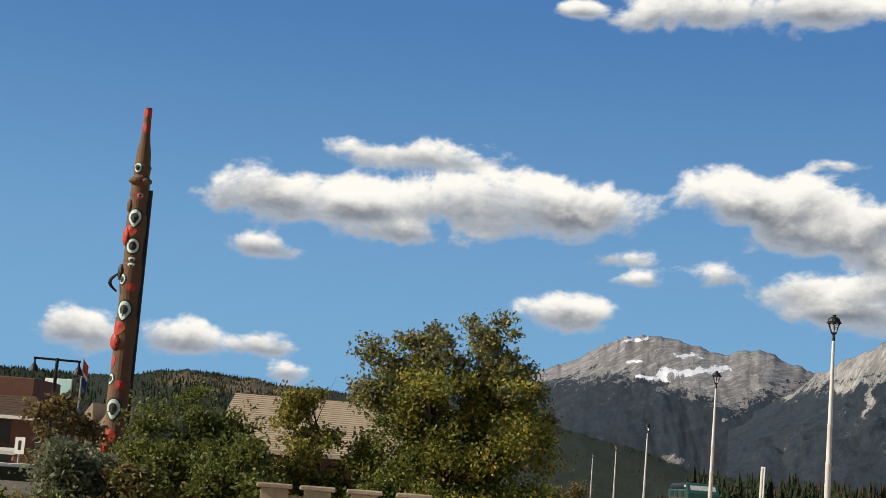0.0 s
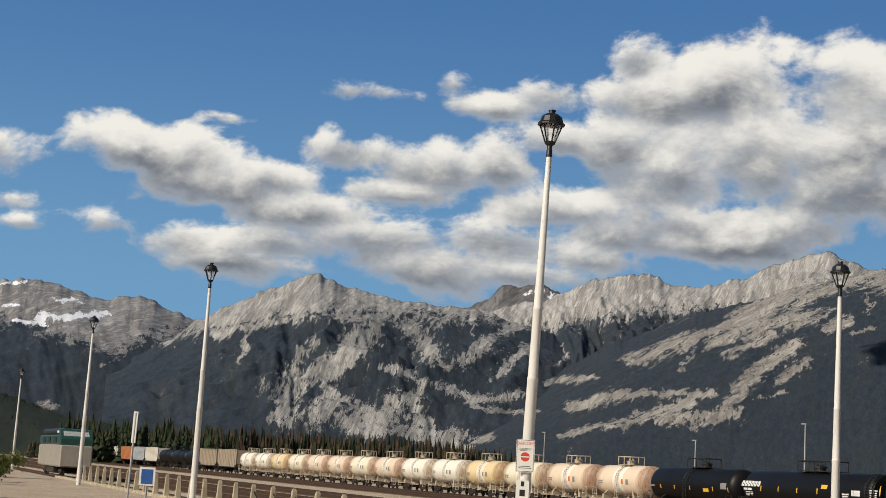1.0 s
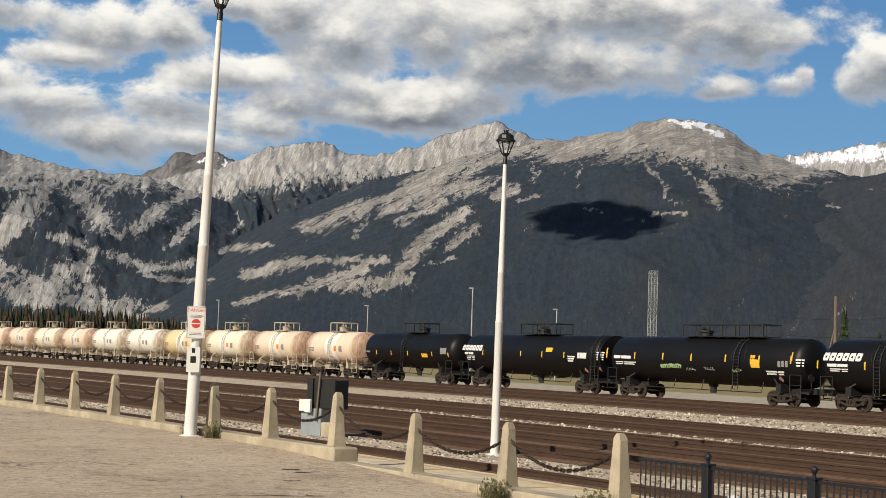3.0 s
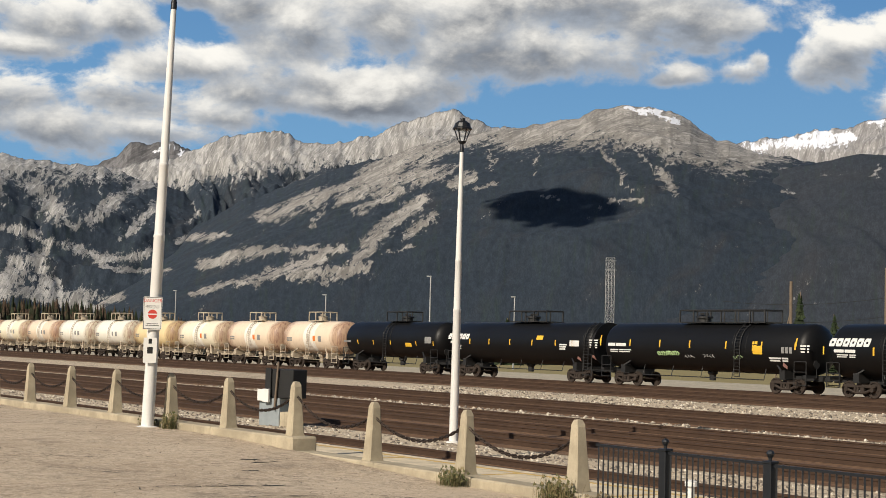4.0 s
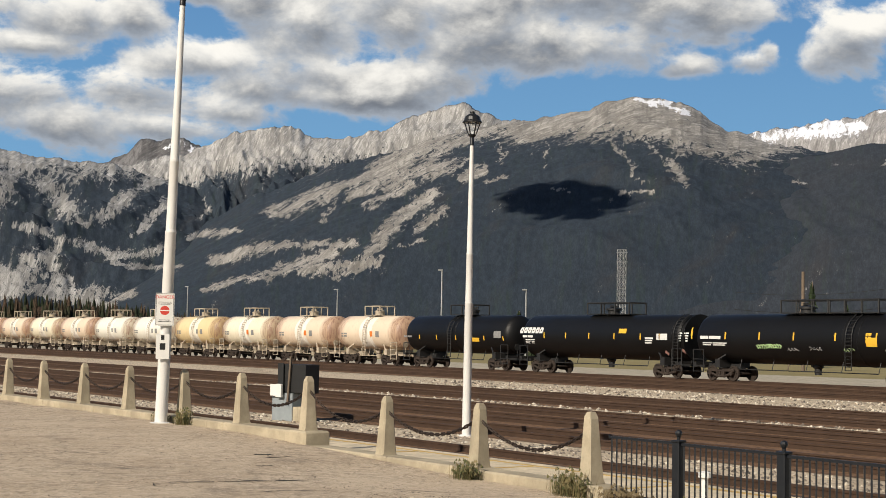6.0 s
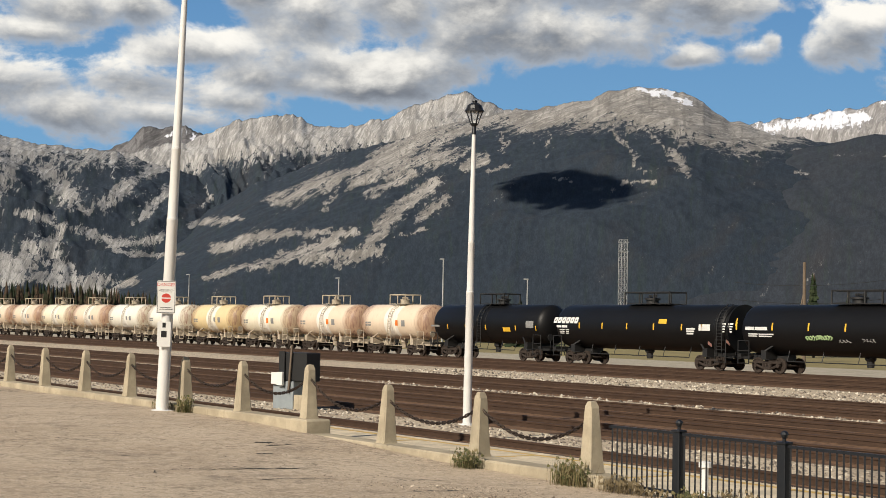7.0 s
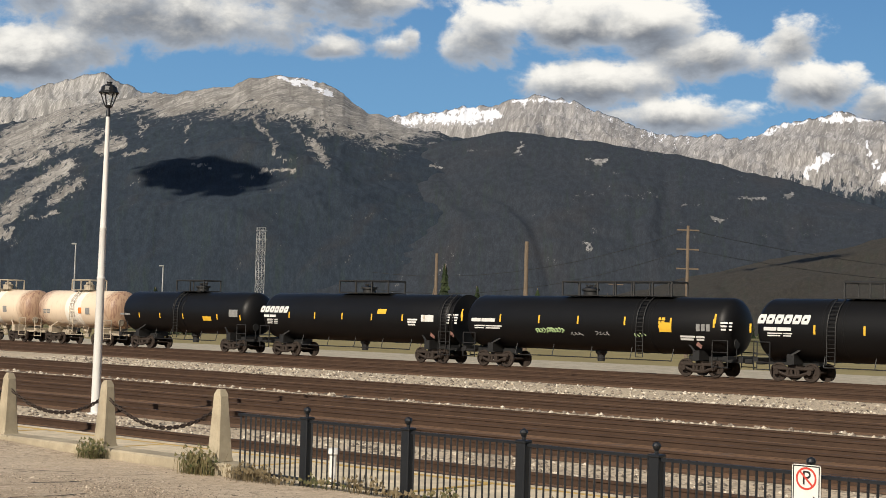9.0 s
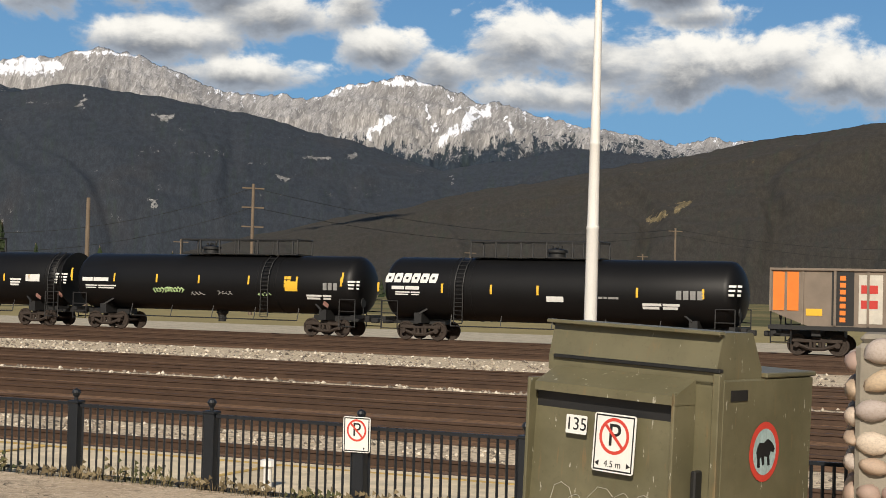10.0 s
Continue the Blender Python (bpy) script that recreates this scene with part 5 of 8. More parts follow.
for k in range(7):
    part("lettering", box(B(), hx + 2.70, hx + 2.95, -1.535, -1.526, 1.5 + k * 0.3, 1.5 + k * 0.3 + 0.2, bevel=0.0), ORANGE, hop)
for a in (0, 1):
    for z in (2.1, 2.75):
        part("lettering", box(B(), hx + 3.6 + 1.22 * a, hx + 4.3 + 1.22 * a, -1.535, -1.526, z, z + 0.36), RED, hop)
part("placard", box(B(), hx + 1.25, hx + 1.95, -1.53, -1.504, 1.75, 2.05), YELLOW, hop, "small yellow placard")
tail = -94.2 - 11.25 * 13 - 5.7
TAN = plain("tan_hopper_paint", (0.40, 0.33, 0.25), 0.7, 0, 0.3, 0.8, 0.65)
CREAMY = plain("cream_hopper_paint", (0.66, 0.62, 0.54), 0.7, 0, 0.3, 0.8, 0.75)
BLUEGREY = plain("blue_grey_hopper_paint", (0.40, 0.44, 0.46), 0.7, 0, 0.3, 0.8, 0.75)
RUSTY = plain("rusty_orange_hopper_paint", (0.50, 0.20, 0.08), 0.7, 0, 0.3, 0.8, 0.7)
far_cars = (("h", 17.0, TAN, "tan covered hopper car"), ("h", 17.0, TAN, "tan covered hopper car"), ("t", 15.5, None, ""), ("t", 15.5, None, ""), ("t", 15.5, None, ""), ("h", 18.0, CREAMY, "cream covered hopper car"),
            ("h", 18.0, BLUEGREY, "blue-grey covered hopper car"), ("h", 19.0, RUSTY, "rust-orange covered hopper car"), ("h", 19.0, CREAMY, "cream covered hopper car"), ("h", 19.0, CREAMY, "cream covered hopper car"), ("h", 19.0, TAN, "tan covered hopper car"))
for kind, length, paint, label in far_cars:
    if kind == "h":
        hopper_car(length, 4.45, paint, label + " far along the train", tail - length / 2)
    else:
        tank_car(length, 1.45, BLACK, "black tank car far along the train", tail - length / 2, wide=True)
    tail -= length

# ---- bollards and chains ----
IRON_CHAIN = plain("rusty_chain", (0.07, 0.05, 0.04), 0.7, 0.5, 0.3, 20.0, 0.5)


def bollard_mesh(h=0.86):
    bm = B()
    lathe(bm, [(0.165, 0), (0.158, 0.04), (0.100, h - 0.08), (0.055, h), (0.005, h + 0.006)], 4, "Z", pose(0, 0, 0, 0, 0, 45))
    bmesh.ops.bevel(bm, geom=[e for e in bm.edges if e.calc_length() > 0.3], offset=0.018, segments=1, affect="EDGES")
    for v in bm.verts:
        v.co += Vector((noise.noise(v.co * 7), noise.noise(v.co * 7 + Vector((5, 0, 0))), 0)) * 0.008
    return mesh_of(bm, "bollard", CONCRETE)


BOLLARD = bollard_mesh()


def chain(a, b, sag=0.28):
    """Links hung between two bollards."""
    n = 34
    bm = B()
    pts = []
    for k in range(n + 1):
        f = k / n
        q = a.lerp(b, f)
        q.z -= sag * 4 * f * (1 - f)
        pts.append(q)
    for k in range(n):
        q0, q1 = pts[k], pts[k + 1]
        d = (q1 - q0)
        side = Vector((0, 0, 1)).cross(d).normalized() if k % 2 else Vector((0, 0, 1))
        for w in (-0.016, 0.016):
            tube(bm, q0 + side * w - d * 0.1, q1 + side * w + d * 0.1, 0.011, n=4)
    ob = part("chain", bm, IRON_CHAIN)
    return tagged(ob, "rusty iron chain sagging between two concrete bollards", "chain", "chains")


tops = []
for k in range(32):
    s = -14.42 - 2.335 * k if k < 6 else -28.72 - 2.44 * (k - 6)
    base = -0.035 if s > -20.5 else 0.18 if k == 3 else 0.165
    q = yard(KERB_P + 0.1, s, base)
    ob = new("bollard", BOLLARD)
    ob.matrix_basis = pose(q.x, q.y, q.z, random.uniform(-1, 1), random.uniform(-1, 1), TRACK_TURN + random.uniform(-3, 3))
    tagged(ob, "tapered sandy concrete bollard on the kerb", "bollard", "bollards along the kerb")
    tops.append(q + Vector((0, 0, 0.66)))
for a, b in zip(tops[:14], tops[1:15]):
    chain(a, b, random.uniform(0.26, 0.34))

# ---- iron fence ----
FENCE_PAINT = plain("blue_black_fence_paint", (0.014, 0.017, 0.022), 0.45, 0.1, 0.3, 8.0, 0.6)


def fence_z(s):
    """The fence's foot drops slowly along the kerb."""
    return -0.205 - 0.010 * max(0.0, s + 12.8)


def fence():
    f = thing("iron_fence", "black iron picket fence with ball-topped square posts", "fence")
    turn = pose(0, 0, 0, 0, 0, TRACK_TURN)
    pk = tube(B(), (0, 0, 0.04), (0, 0, 0.775), 0.0135, n=4)
    picket = mesh_of(pk, "picket", FENCE_PAINT)
    bm = box(B(), -0.055, 0.055, -0.055, 0.055, 0, 0.78, bevel=0.008)
    box(bm, -0.065, 0.065, -0.065, 0.065, 0.77, 0.80, bevel=0.008)
    lathe(bm, [(0.02, 0.80), (0.02, 0.83), (0.033, 0.85), (0.044, 0.875), (0.033, 0.90), (0.005, 0.915)], 12)
    post = mesh_of(bm, "post", FENCE_PAINT)
    step = 1.575
    for k in range(14):
        s = -12.79 + step * k
        q = yard(KERB_P, s, fence_z(s))
        part("post", post, None, f, at=Matrix.Translation(q) @ turn)
    for k in range(-1, 13):
        s0 = -12.79 + step * k
        for z in (0.08, 0.745):
            q = yard(KERB_P, s0 + step / 2, fence_z(s0 + step / 2))
            part("rail", box(B(), -step / 2 + (0.40 if k < 0 else 0.06), step / 2 - 0.06, -0.018, 0.018, z, z + 0.03), FENCE_PAINT, f, at=Matrix.Translation(q) @ turn)
        for j in range(5 if k < 0 else 1, 18):
            q = yard(KERB_P, s0 + step * j / 18, fence_z(s0 + step * j / 18))
            part("picket", picket, None, f, at=Matrix.Translation(q) @ turn)
    return f


fence()

# ---- signs ----
SIGN_WHITE = plain("sign_white", (0.80, 0.79, 0.75), 0.4, 0, 0.25, 6.0, 0.9)
SIGN_BLACK = plain("sign_black", (0.015, 0.015, 0.015), 0.5, 0, 0.25, 6.0, 0.8)
SIGN_RED = plain("sign_red", (0.62, 0.06, 0.04), 0.5, 0, 0.25, 6.0, 0.85)


def text(parent, words, size, at, material, name="lettering"):
    cu = bpy.data.curves.new(name, "FONT")
    cu.body, cu.size, cu.extrude = words, size, 0.001
    cu.align_x, cu.align_y = "CENTER", "CENTER"
    cu.materials.append(material)
    ob = new(name, cu)
    ob.parent, ob.matrix_basis = parent, at
    return ob


def plate(w, h, depth=0.006, r=0.02):
    """A sign plate with rounded corners that faces -y, its back on y 0."""
    bm = B()
    pts = []
    for cx, cz, a0 in ((w / 2 - r, h / 2 - r, 0), (-w / 2 + r, h / 2 - r, 90), (-w / 2 + r, -h / 2 + r, 180), (w / 2 - r, -h / 2 + r, 270)):
        pts += [(cx + r * math.cos(radians(a0 + k * 30)), cz + r * math.sin(radians(a0 + k * 30))) for k in range(4)]
    f = bm.faces.new([bm.verts.new((x, 0, z)) for x, z in pts])
    e = bmesh.ops.extrude_face_region(bm, geom=[f])
    bmesh.ops.translate(bm, verts=[v for v in e["geom"] if isinstance(v, bmesh.types.BMVert)], vec=(0, -depth, 0))
    bmesh.ops.recalc_face_normals(bm, faces=bm.faces)
    return bm


def ring(r0, r1, y, n=28):
    bm = B()
    a = [[bm.verts.new((r * math.cos(k * math.tau / n), y, r * math.sin(k * math.tau / n))) for k in range(n)] for r in (r0, r1)]
    for k in range(n):
        bm.faces.new((a[0][k], a[1][k], a[1][(k + 1) % n], a[0][(k + 1) % n]))
    bmesh.ops.recalc_face_normals(bm, faces=bm.faces)
    return bm


def frame_line(w, h, y, t=0.012):
    bm = B()
    for x0, x1, z0, z1 in ((-w / 2, w / 2, h / 2 - t, h / 2), (-w / 2, w / 2, -h / 2, -h / 2 + t), (-w / 2, -w / 2 + t, -h / 2 + t, h / 2 - t), (w / 2 - t, w / 2, -h / 2 + t, h / 2 - t)):
        box(bm, x0, x1, y - 0.001, y, z0, z1)
    return bm


def no_parking(at, w, h, wide_text="", label=""):
    s = thing("parking_sign", label, "sign", "no parking signs", at)
    part("plate", plate(w, h), SIGN_WHITE, s)
    part("border", frame_line(w * 0.93, h * 0.95, -0.0065, 0.010), SIGN_BLACK, s, "black border line")
    cz = h * 0.12
    r = w * 0.36
    text(s, "P", r * 1.75, pose(0, -0.0075, cz, 90, 0, 0), SIGN_BLACK)
    part("circle", ring(r * 0.82, r, -0.0085), SIGN_RED, s, "red circle")
    part("slash", box(B(), -r * 0.9, r * 0.9, -0.0105, -0.0095, -r * 0.085, r * 0.085, pose(0, 0, cz, 0, 45, 0)), SIGN_RED, s, "red slash")
    for c in s.children:
        if c.name.startswith("circle"):
            c.matrix_basis = pose(0, 0, cz)
    if wide_text:
        text(s, wide_text, h * 0.16, pose(0, -0.0075, -h * 0.36, 90, 0, 0), SIGN_BLACK)
        for e in (-1, 1):
            bm = B()
            bm.faces.new([bm.verts.new(p) for p in ((e * w * 0.43, -0.0075, -h * 0.36), (e * w * 0.33, -0.0075, -h * 0.31), (e * w * 0.33, -0.0075, -h * 0.41))])
            part("arrow", bm, SIGN_BLACK, s, "black arrow head")
    else:
        bm = B()
        bm.faces.new([bm.verts.new(p) for p in ((w * 0.32, -0.0075, -h * 0.38), (w * 0.25, -0.0075, -h * 0.34), (w * 0.25, -0.0075, -h * 0.42))])
        part("arrow", bm, SIGN_BLACK, s, "black arrow head")
    return s


q = yard(KERB_P - 0.075, -12.79 + 1.575 * 4, 0.43)
no_parking(Matrix.Translation(q) @ pose(0, 0, 0, 0, 0, TRACK_TURN), 0.27, 0.31, "", "white no parking sign on a fence post")

# danger sign on the lamp post
dg = polar(-11.27, 28.6, 0)
face = pose(0, 0, 0, 0, 0, 11)
d_at = Matrix.Translation((dg.x + 0.05, dg.y - 0.15, 2.13)) @ face
danger = thing("danger_sign", "white danger sign with a red emblem on the lamp post", "sign", at=d_at)
part("plate", plate(0.34, 0.60, 0.004), SIGN_WHITE, danger)
part("border", frame_line(0.32, 0.58, -0.0045, 0.008), SIGN_BLACK, danger, "thin black border")
text(danger, "DANGER", 0.085, pose(0, -0.0055, 0.225, 90, 0, 0), SIGN_RED)
for k, w in enumerate((0.22, 0.26, 0.2)):
    part("writing", box(B(), -w / 2, w / 2, -0.0055, -0.0045, 0.13 - k * 0.02, 0.137 - k * 0.02), SIGN_BLACK, danger)
part("emblem", ring(0.0, 0.085, -0.0055), SIGN_RED, danger, "round red emblem", at=pose(0, 0, -0.02))
part("emblem_band", box(B(), -0.09, 0.09, -0.0075, -0.006, -0.03, -0.01), SIGN_WHITE, danger)
for k, w in enumerate((0.2, 0.24)):
    part("writing", box(B(), -w / 2, w / 2, -0.0055, -0.0045, -0.2 - k * 0.03, -0.19 - k * 0.03), SIGN_BLACK, danger)
notice = thing("notice_plate", "small white notice strapped to the lamp post", "sign", at=Matrix.Translation((dg.x + 0.03, dg.y - 0.17, 1.45)) @ face)
part("plate", plate(0.24, 0.46, 0.004), SIGN_WHITE, notice)
for z, w, h in ((0.12, 0.06, 0.09), (-0.06, 0.10, 0.12)):
    part("writing", box(B(), -w / 2, w / 2, -0.0055, -0.0045, z, z + h), SIGN_BLACK, notice)

# ---- refuse bin ----


def bin_material():
    m = Nodes("olive_bin_paint")
    v = m.coords()
    big, fine = m.noise(v, 1.8, 5, 0.6), m.noise(v, 30.0, 4, 0.7)
    run = m.noise(m.coords("Object", (14, 14, 1.6)), 1.5, 5, 0.65)
    c = m.mix(m.step(big, 0.3, 0.7), (0.105, 0.096, 0.054), (0.155, 0.140, 0.082))
    c = m.mix(m.step(run, 0.57, 0.75, 0, 0.6), c, (0.22, 0.135, 0.06))
    chips = m.noise(m.coords("Object", (22, 22, 7)), 1.0, 4, 0.6)
    c = m.mix(m.step(chips, 0.66, 0.69, 0, 0.85), c, (0.42, 0.40, 0.33))
    c = m.mix(m.step(fine, 0.55, 0.75, 0, 0.35), c, (0.055, 0.052, 0.032))
    m.bump(m.math("ADD", big, m.math("MULTIPLY", fine, 0.3)), 0.25, 0.02)
    return m.done(c, 0.45)


OLIVE = bin_material()
SCRATCH = plain("pale_scratch", (0.35, 0.34, 0.27), 0.8, 0, 0.3, 10, 0.7)


def refuse_bin():
    a, b = polar(33.10, 10.95), polar(39.12, 10.15)
    d = b - a
    turn = math.degrees(math.atan2(d.y, d.x))
    L = d.length
    ob = thing("refuse_bin", "scratched olive-green steel bear-proof refuse bin", "refuse bin", at=Matrix.Translation((a.x, a.y, -0.12)) @ pose(0, 0, 0, 0, 1.8, turn))
    # x along the front, y away from the viewer
    body = part("body", box(B(), 0.02, L, 0.0, 1.20, 0.0, 1.335, bevel=0.012), OLIVE, ob)
    hood = B()
    prof = [(0.0, 1.30), (0.0, 1.40), (0.06, 1.63), (0.10, 1.64), (0.42, 1.64), (0.55, 1.40), (0.55, 1.30)]
    f = [[hood.verts.new((x, y, z)) for y, z in prof] for x in (-0.03, L - 0.02)]
    hood.faces.new(f[0][::-1])
    hood.faces.new(f[1])
    for k in range(len(prof)):
        n = (k + 1) % len(prof)
        hood.faces.new((f[0][k], f[0][n], f[1][n], f[1][k]))
    bmesh.ops.recalc_face_normals(hood, faces=hood.faces)
    part("hood", hood, OLIVE, ob, "upright olive hood with paint chips")
    part("hood_lip", box(B(), -0.05, L, -0.02, 0.05, 1.625, 1.65, bevel=0.005), OLIVE, ob)
    part("seam", box(B(), 0.03, L + 0.02, -0.03, 0.02, 1.385, 1.41, bevel=0.005), SIGN_BLACK, ob, "dark rubber seam")
    shelf = B()
    prof = [(-0.02, 1.33), (-0.25, 1.23), (-0.25, 1.17), (-0.02, 1.17)]
    f = [[shelf.verts.new((x, y, z)) for y, z in prof] for x in (0.06, L - 0.16)]
    shelf.faces.new(f[0][::-1])
    shelf.faces.new(f[1])
    for k in range(4):
        n = (k + 1) % 4
        shelf.faces.new((f[0][k], f[0][n], f[1][n], f[1][k]))
    bmesh.ops.recalc_face_normals(shelf, faces=shelf.faces)
    part("chute_cover", shelf, OLIVE, ob, "sloping rust-edged chute cover")
    door = part("hatch", box(B(), 0.0, L - 0.20, -0.22, -0.17, 0.05, 1.11, pose(0, 0, 0, -3, 0, 0), 0.01), OLIVE, ob, "scratched hatch door")
    # solid black block: the shade inside the slot is put in as colour
    part("chute", box(B(), 0.02, L - 0.2, -0.165, 0.0, 0.05, 1.165), DEEP_BLACK, ob, "black block standing in for the chute's shaded inside")
    for x in (-0.012, L - 0.19):
        part("chute_cheek", box(B(), x, x + 0.025, -0.25, 0.0, 0.05, 1.25, bevel=0.006), OLIVE, ob)
    part("latch", box(B(), L - 0.13, L - 0.09, -0.09, 0.0, 0.45, 0.75, bevel=0.01), SIGN_BLACK, ob, "black steel latch")
    part("lid", box(B(), 0.0, L + 0.02, 0.56, 1.22, 1.338, 1.372, bevel=0.008), OLIVE, ob)
    part("side_panel", box(B(), L + 0.002, L + 0.016, 0.04, 1.18, 0.03, 1.33, bevel=0.004), OLIVE, ob)
    part("corner_post", box(B(), L - 0.03, L + 0.022, -0.03, 0.03, 0.0, 1.38, bevel=0.006), OLIVE, ob)
    part("name_plate", box(B(), L + 0.017, L + 0.024, 0.12, 0.32, 1.20, 1.27), SIGN_BLACK, ob)
    num = part("number_plate", plate(0.175, 0.125, 0.003, 0.008), SIGN_WHITE, ob, "white number decal", at=pose(0.41, -0.222, 0.965, -3, 0, 0))
    text(num, "135", 0.12, pose(0, -0.0045, 0, 90, 0, 0), SIGN_BLACK)
    # oval badge
    badge = B()
    n = 28
    badge.faces.new([badge.verts.new((0.19 * math.cos(k * math.tau / n), 0, 0.20 * math.sin(k * math.tau / n))) for k in range(n)][::-1])
    bd = part("badge", badge, SIGN_RED, ob, "red-rimmed oval badge", at=pose(L + 0.022, 0.56, 0.85, 0, 0, 90))
    inner = B()
    inner.faces.new([inner.verts.new((0.145 * math.cos(k * math.tau / n), -0.002, 0.155 * math.sin(k * math.tau / n))) for k in range(n)][::-1])
    part("badge_field", inner, plain("badge_blue", (0.42, 0.55, 0.55), 0.5, 0, 0.2, 9, 0.6), bd, "pale blue-green field")
    dark = B()
    shape = ((-0.10, 0.03), (-0.075, 0.065), (-0.02, 0.06), (0.03, 0.085), (0.06, 0.075), (0.10, 0.05), (0.125, 0.015), (0.11, -0.01), (0.075, 0.0), (0.06, -0.03), (0.07, -0.09), (0.04, -0.095), (0.03, -0.035), (-0.005, -0.03), (0.0, -0.085), (-0.03, -0.09), (-0.045, -0.03), (-0.06, -0.05), (-0.055, -0.10), (-0.09, -0.10), (-0.095, -0.04), (-0.11, 0.0))
    dark.faces.new([dark.verts.new((x, -0.0045, z)) for x, z in shape][::-1])
    part("badge_figure", dark, SIGN_BLACK, bd, "dark animal shape")
    # scratched scrawl
    rng = random.Random(3)
    for cx, cz, r in ((0.28, 0.42, 0.13), (0.42, 0.38, 0.10), (0.62, 0.44, 0.12), (0.80, 0.40, 0.14), (0.97, 0.42, 0.13)):
        bm = B()
        p = None
        for k in range(12):
            a2 = k * 0.5 + rng.random()
            nq = Vector((cx + r * math.cos(a2) * rng.uniform(0.6, 1), -0.2235, cz + r * math.sin(a2)))
            if p is not None:
                tube(bm, p, nq, 0.0035, n=4)
            p = nq
        part("scratch", bm, SCRATCH, ob, "pale scratched scrawl", at=pose(0, 0, 0, -3, 0, 0))
    return ob, turn, L


bin_ob, bin_turn, bin_len = refuse_bin()
bm_at = bin_ob.matrix_basis @ pose(0.735, -0.232, 0.875, -3, 0, 0)
no_parking(bm_at, 0.335, 0.385, "4.5 m", "white no parking sign on the olive bin")

# ---- cobblestone pillar ----
MORTAR = concrete_material("grey_mortar", (0.30, 0.27, 0.22))


def stone_material():
    m = Nodes("river_cobble")
    v = m.coords()
    r = m.random()
    c = m.ramp(r, (0.0, (0.58, 0.48, 0.36)), (0.3, (0.40, 0.34, 0.31)), (0.55, (0.62, 0.53, 0.42)), (0.8, (0.33, 0.23, 0.20)), (1.0, (0.52, 0.40, 0.26)))
    c = m.mix(m.step(m.noise(v, 6, 5, 0.65), 0.4, 0.7, 0, 0.5), c, (0.28, 0.23, 0.19))
    m.bump(m.noise(v, 30, 4), 0.2, 0.01)
    return m.done(c, 0.75)


def stone_pillar():
    c = polar(46.4, 10.9)
    ob = thing("stone_pillar", "pillar of rounded river cobbles set in mortar", "pillar", at=pose(c.x, c.y, -0.15, 0, 0, -46.4))
    part("core", box(B(), -0.42, 0.42, -0.42, 0.42, 0, 1.58, bevel=0.03), MORTAR, ob)
    part("cap", box(B(), -0.40, 0.40, -0.40, 0.40, 1.58, 1.64, bevel=0.03), MORTAR, ob)
    stone_m = stone_material()
    shapes = []
    for k in range(5):
        bm = B()
        bmesh.ops.create_icosphere(bm, subdivisions=2, radius=1)
        for v in bm.verts:
            v.co *= 1 + 0.16 * noise.noise(v.co * 1.1 + Vector((k * 7, 0, 0)))
        shapes.append(mesh_of(bm, "cobble", stone_m, True))
    rng = random.Random(5)
    for face, (nx, ny) in enumerate(((0, -1), (-1, 0), (1, 0))):
        z = 0.1
        while z < 1.55:
            x = -0.38 + rng.uniform(-0.03, 0.03)
            hh = rng.uniform(0.055, 0.10)
            while x < 0.42:
                w = rng.uniform(0.08, 0.15)
                px, py = (x + w * 0.8, -0.43) if ny else (nx * 0.43, x + w * 0.8)
                sc = (w, 0.07, hh * rng.uniform(0.75, 1.0)) if ny else (0.07, w, hh * rng.uniform(0.75, 1.0))
                o = part("cobble", rng.choice(shapes), None, ob)
                o.matrix_basis = Matrix.LocRotScale((px, py, z), Euler((rng.uniform(-0.2, 0.2), rng.uniform(-0.3, 0.3) if ny else 0, 0)), sc)
                x += w * 1.9
            z += hh * 2.15
    return ob


stone_pillar()

# ---- yard furniture ----
POLE_WOOD = plain("weathered_pole_wood", (0.19, 0.145, 0.105), 0.9, 0, 0.3, 1.5, 0.6, 0.2)
GALV = plain("galvanised_steel", (0.42, 0.43, 0.43), 0.5, 0.5, 0.25, 4.0, 0.8)
CABINET_GREY = plain("grey_cabinet_paint", (0.32, 0.36, 0.38), 0.55, 0.1, 0.3, 3.0, 0.7)


def signal_cabinet():
    q = yard(22.4, -40.9, BED_Z)
    ob = thing("signal_cabinet", "grey trackside relay cabinet with open dark doors", "cabinet", at=pose(q.x, q.y, q.z, 0, 0, TRACK_TURN + 14))
    part("body", box(B(), -0.45, 0.45, -0.3, 0.3, 0.0, 0.85, bevel=0.02), CABINET_GREY, ob)
    part("plinth", box(B(), 0.47, 0.95, -0.3, 0.25, 0.0, 0.45, bevel=0.02), CONCRETE, ob, "small concrete plinth")
    part("door", box(B(), -0.15, 0.1, -0.36, -0.31, 0.82, 1.75, bevel=0.01), FRAME_BLACK, ob, "dark raised door")
    part("hood", box(B(), -0.15, 1.0, -0.29, 0.3, 0.86, 1.72, bevel=0.02), FRAME_BLACK, ob, "dark cabinet hood")
    part("meter_box", box(B(), -0.42, -0.16, -0.42, -0.28, 0.75, 1.1, bevel=0.01), SIGN_WHITE, ob, "pale meter box")
    part("meter_box", box(B(), -0.14, 0.12, -0.46, -0.37, 0.72, 1.12, bevel=0.01), SIGN_WHITE, ob, "pale meter box")
    part("stick", tube(B(), (0.3, -0.35, 0.5), (0.42, -0.35, 1.95), 0.04, n=6), POLE_WOOD, ob, "leaning wooden stick")


signal_cabinet()


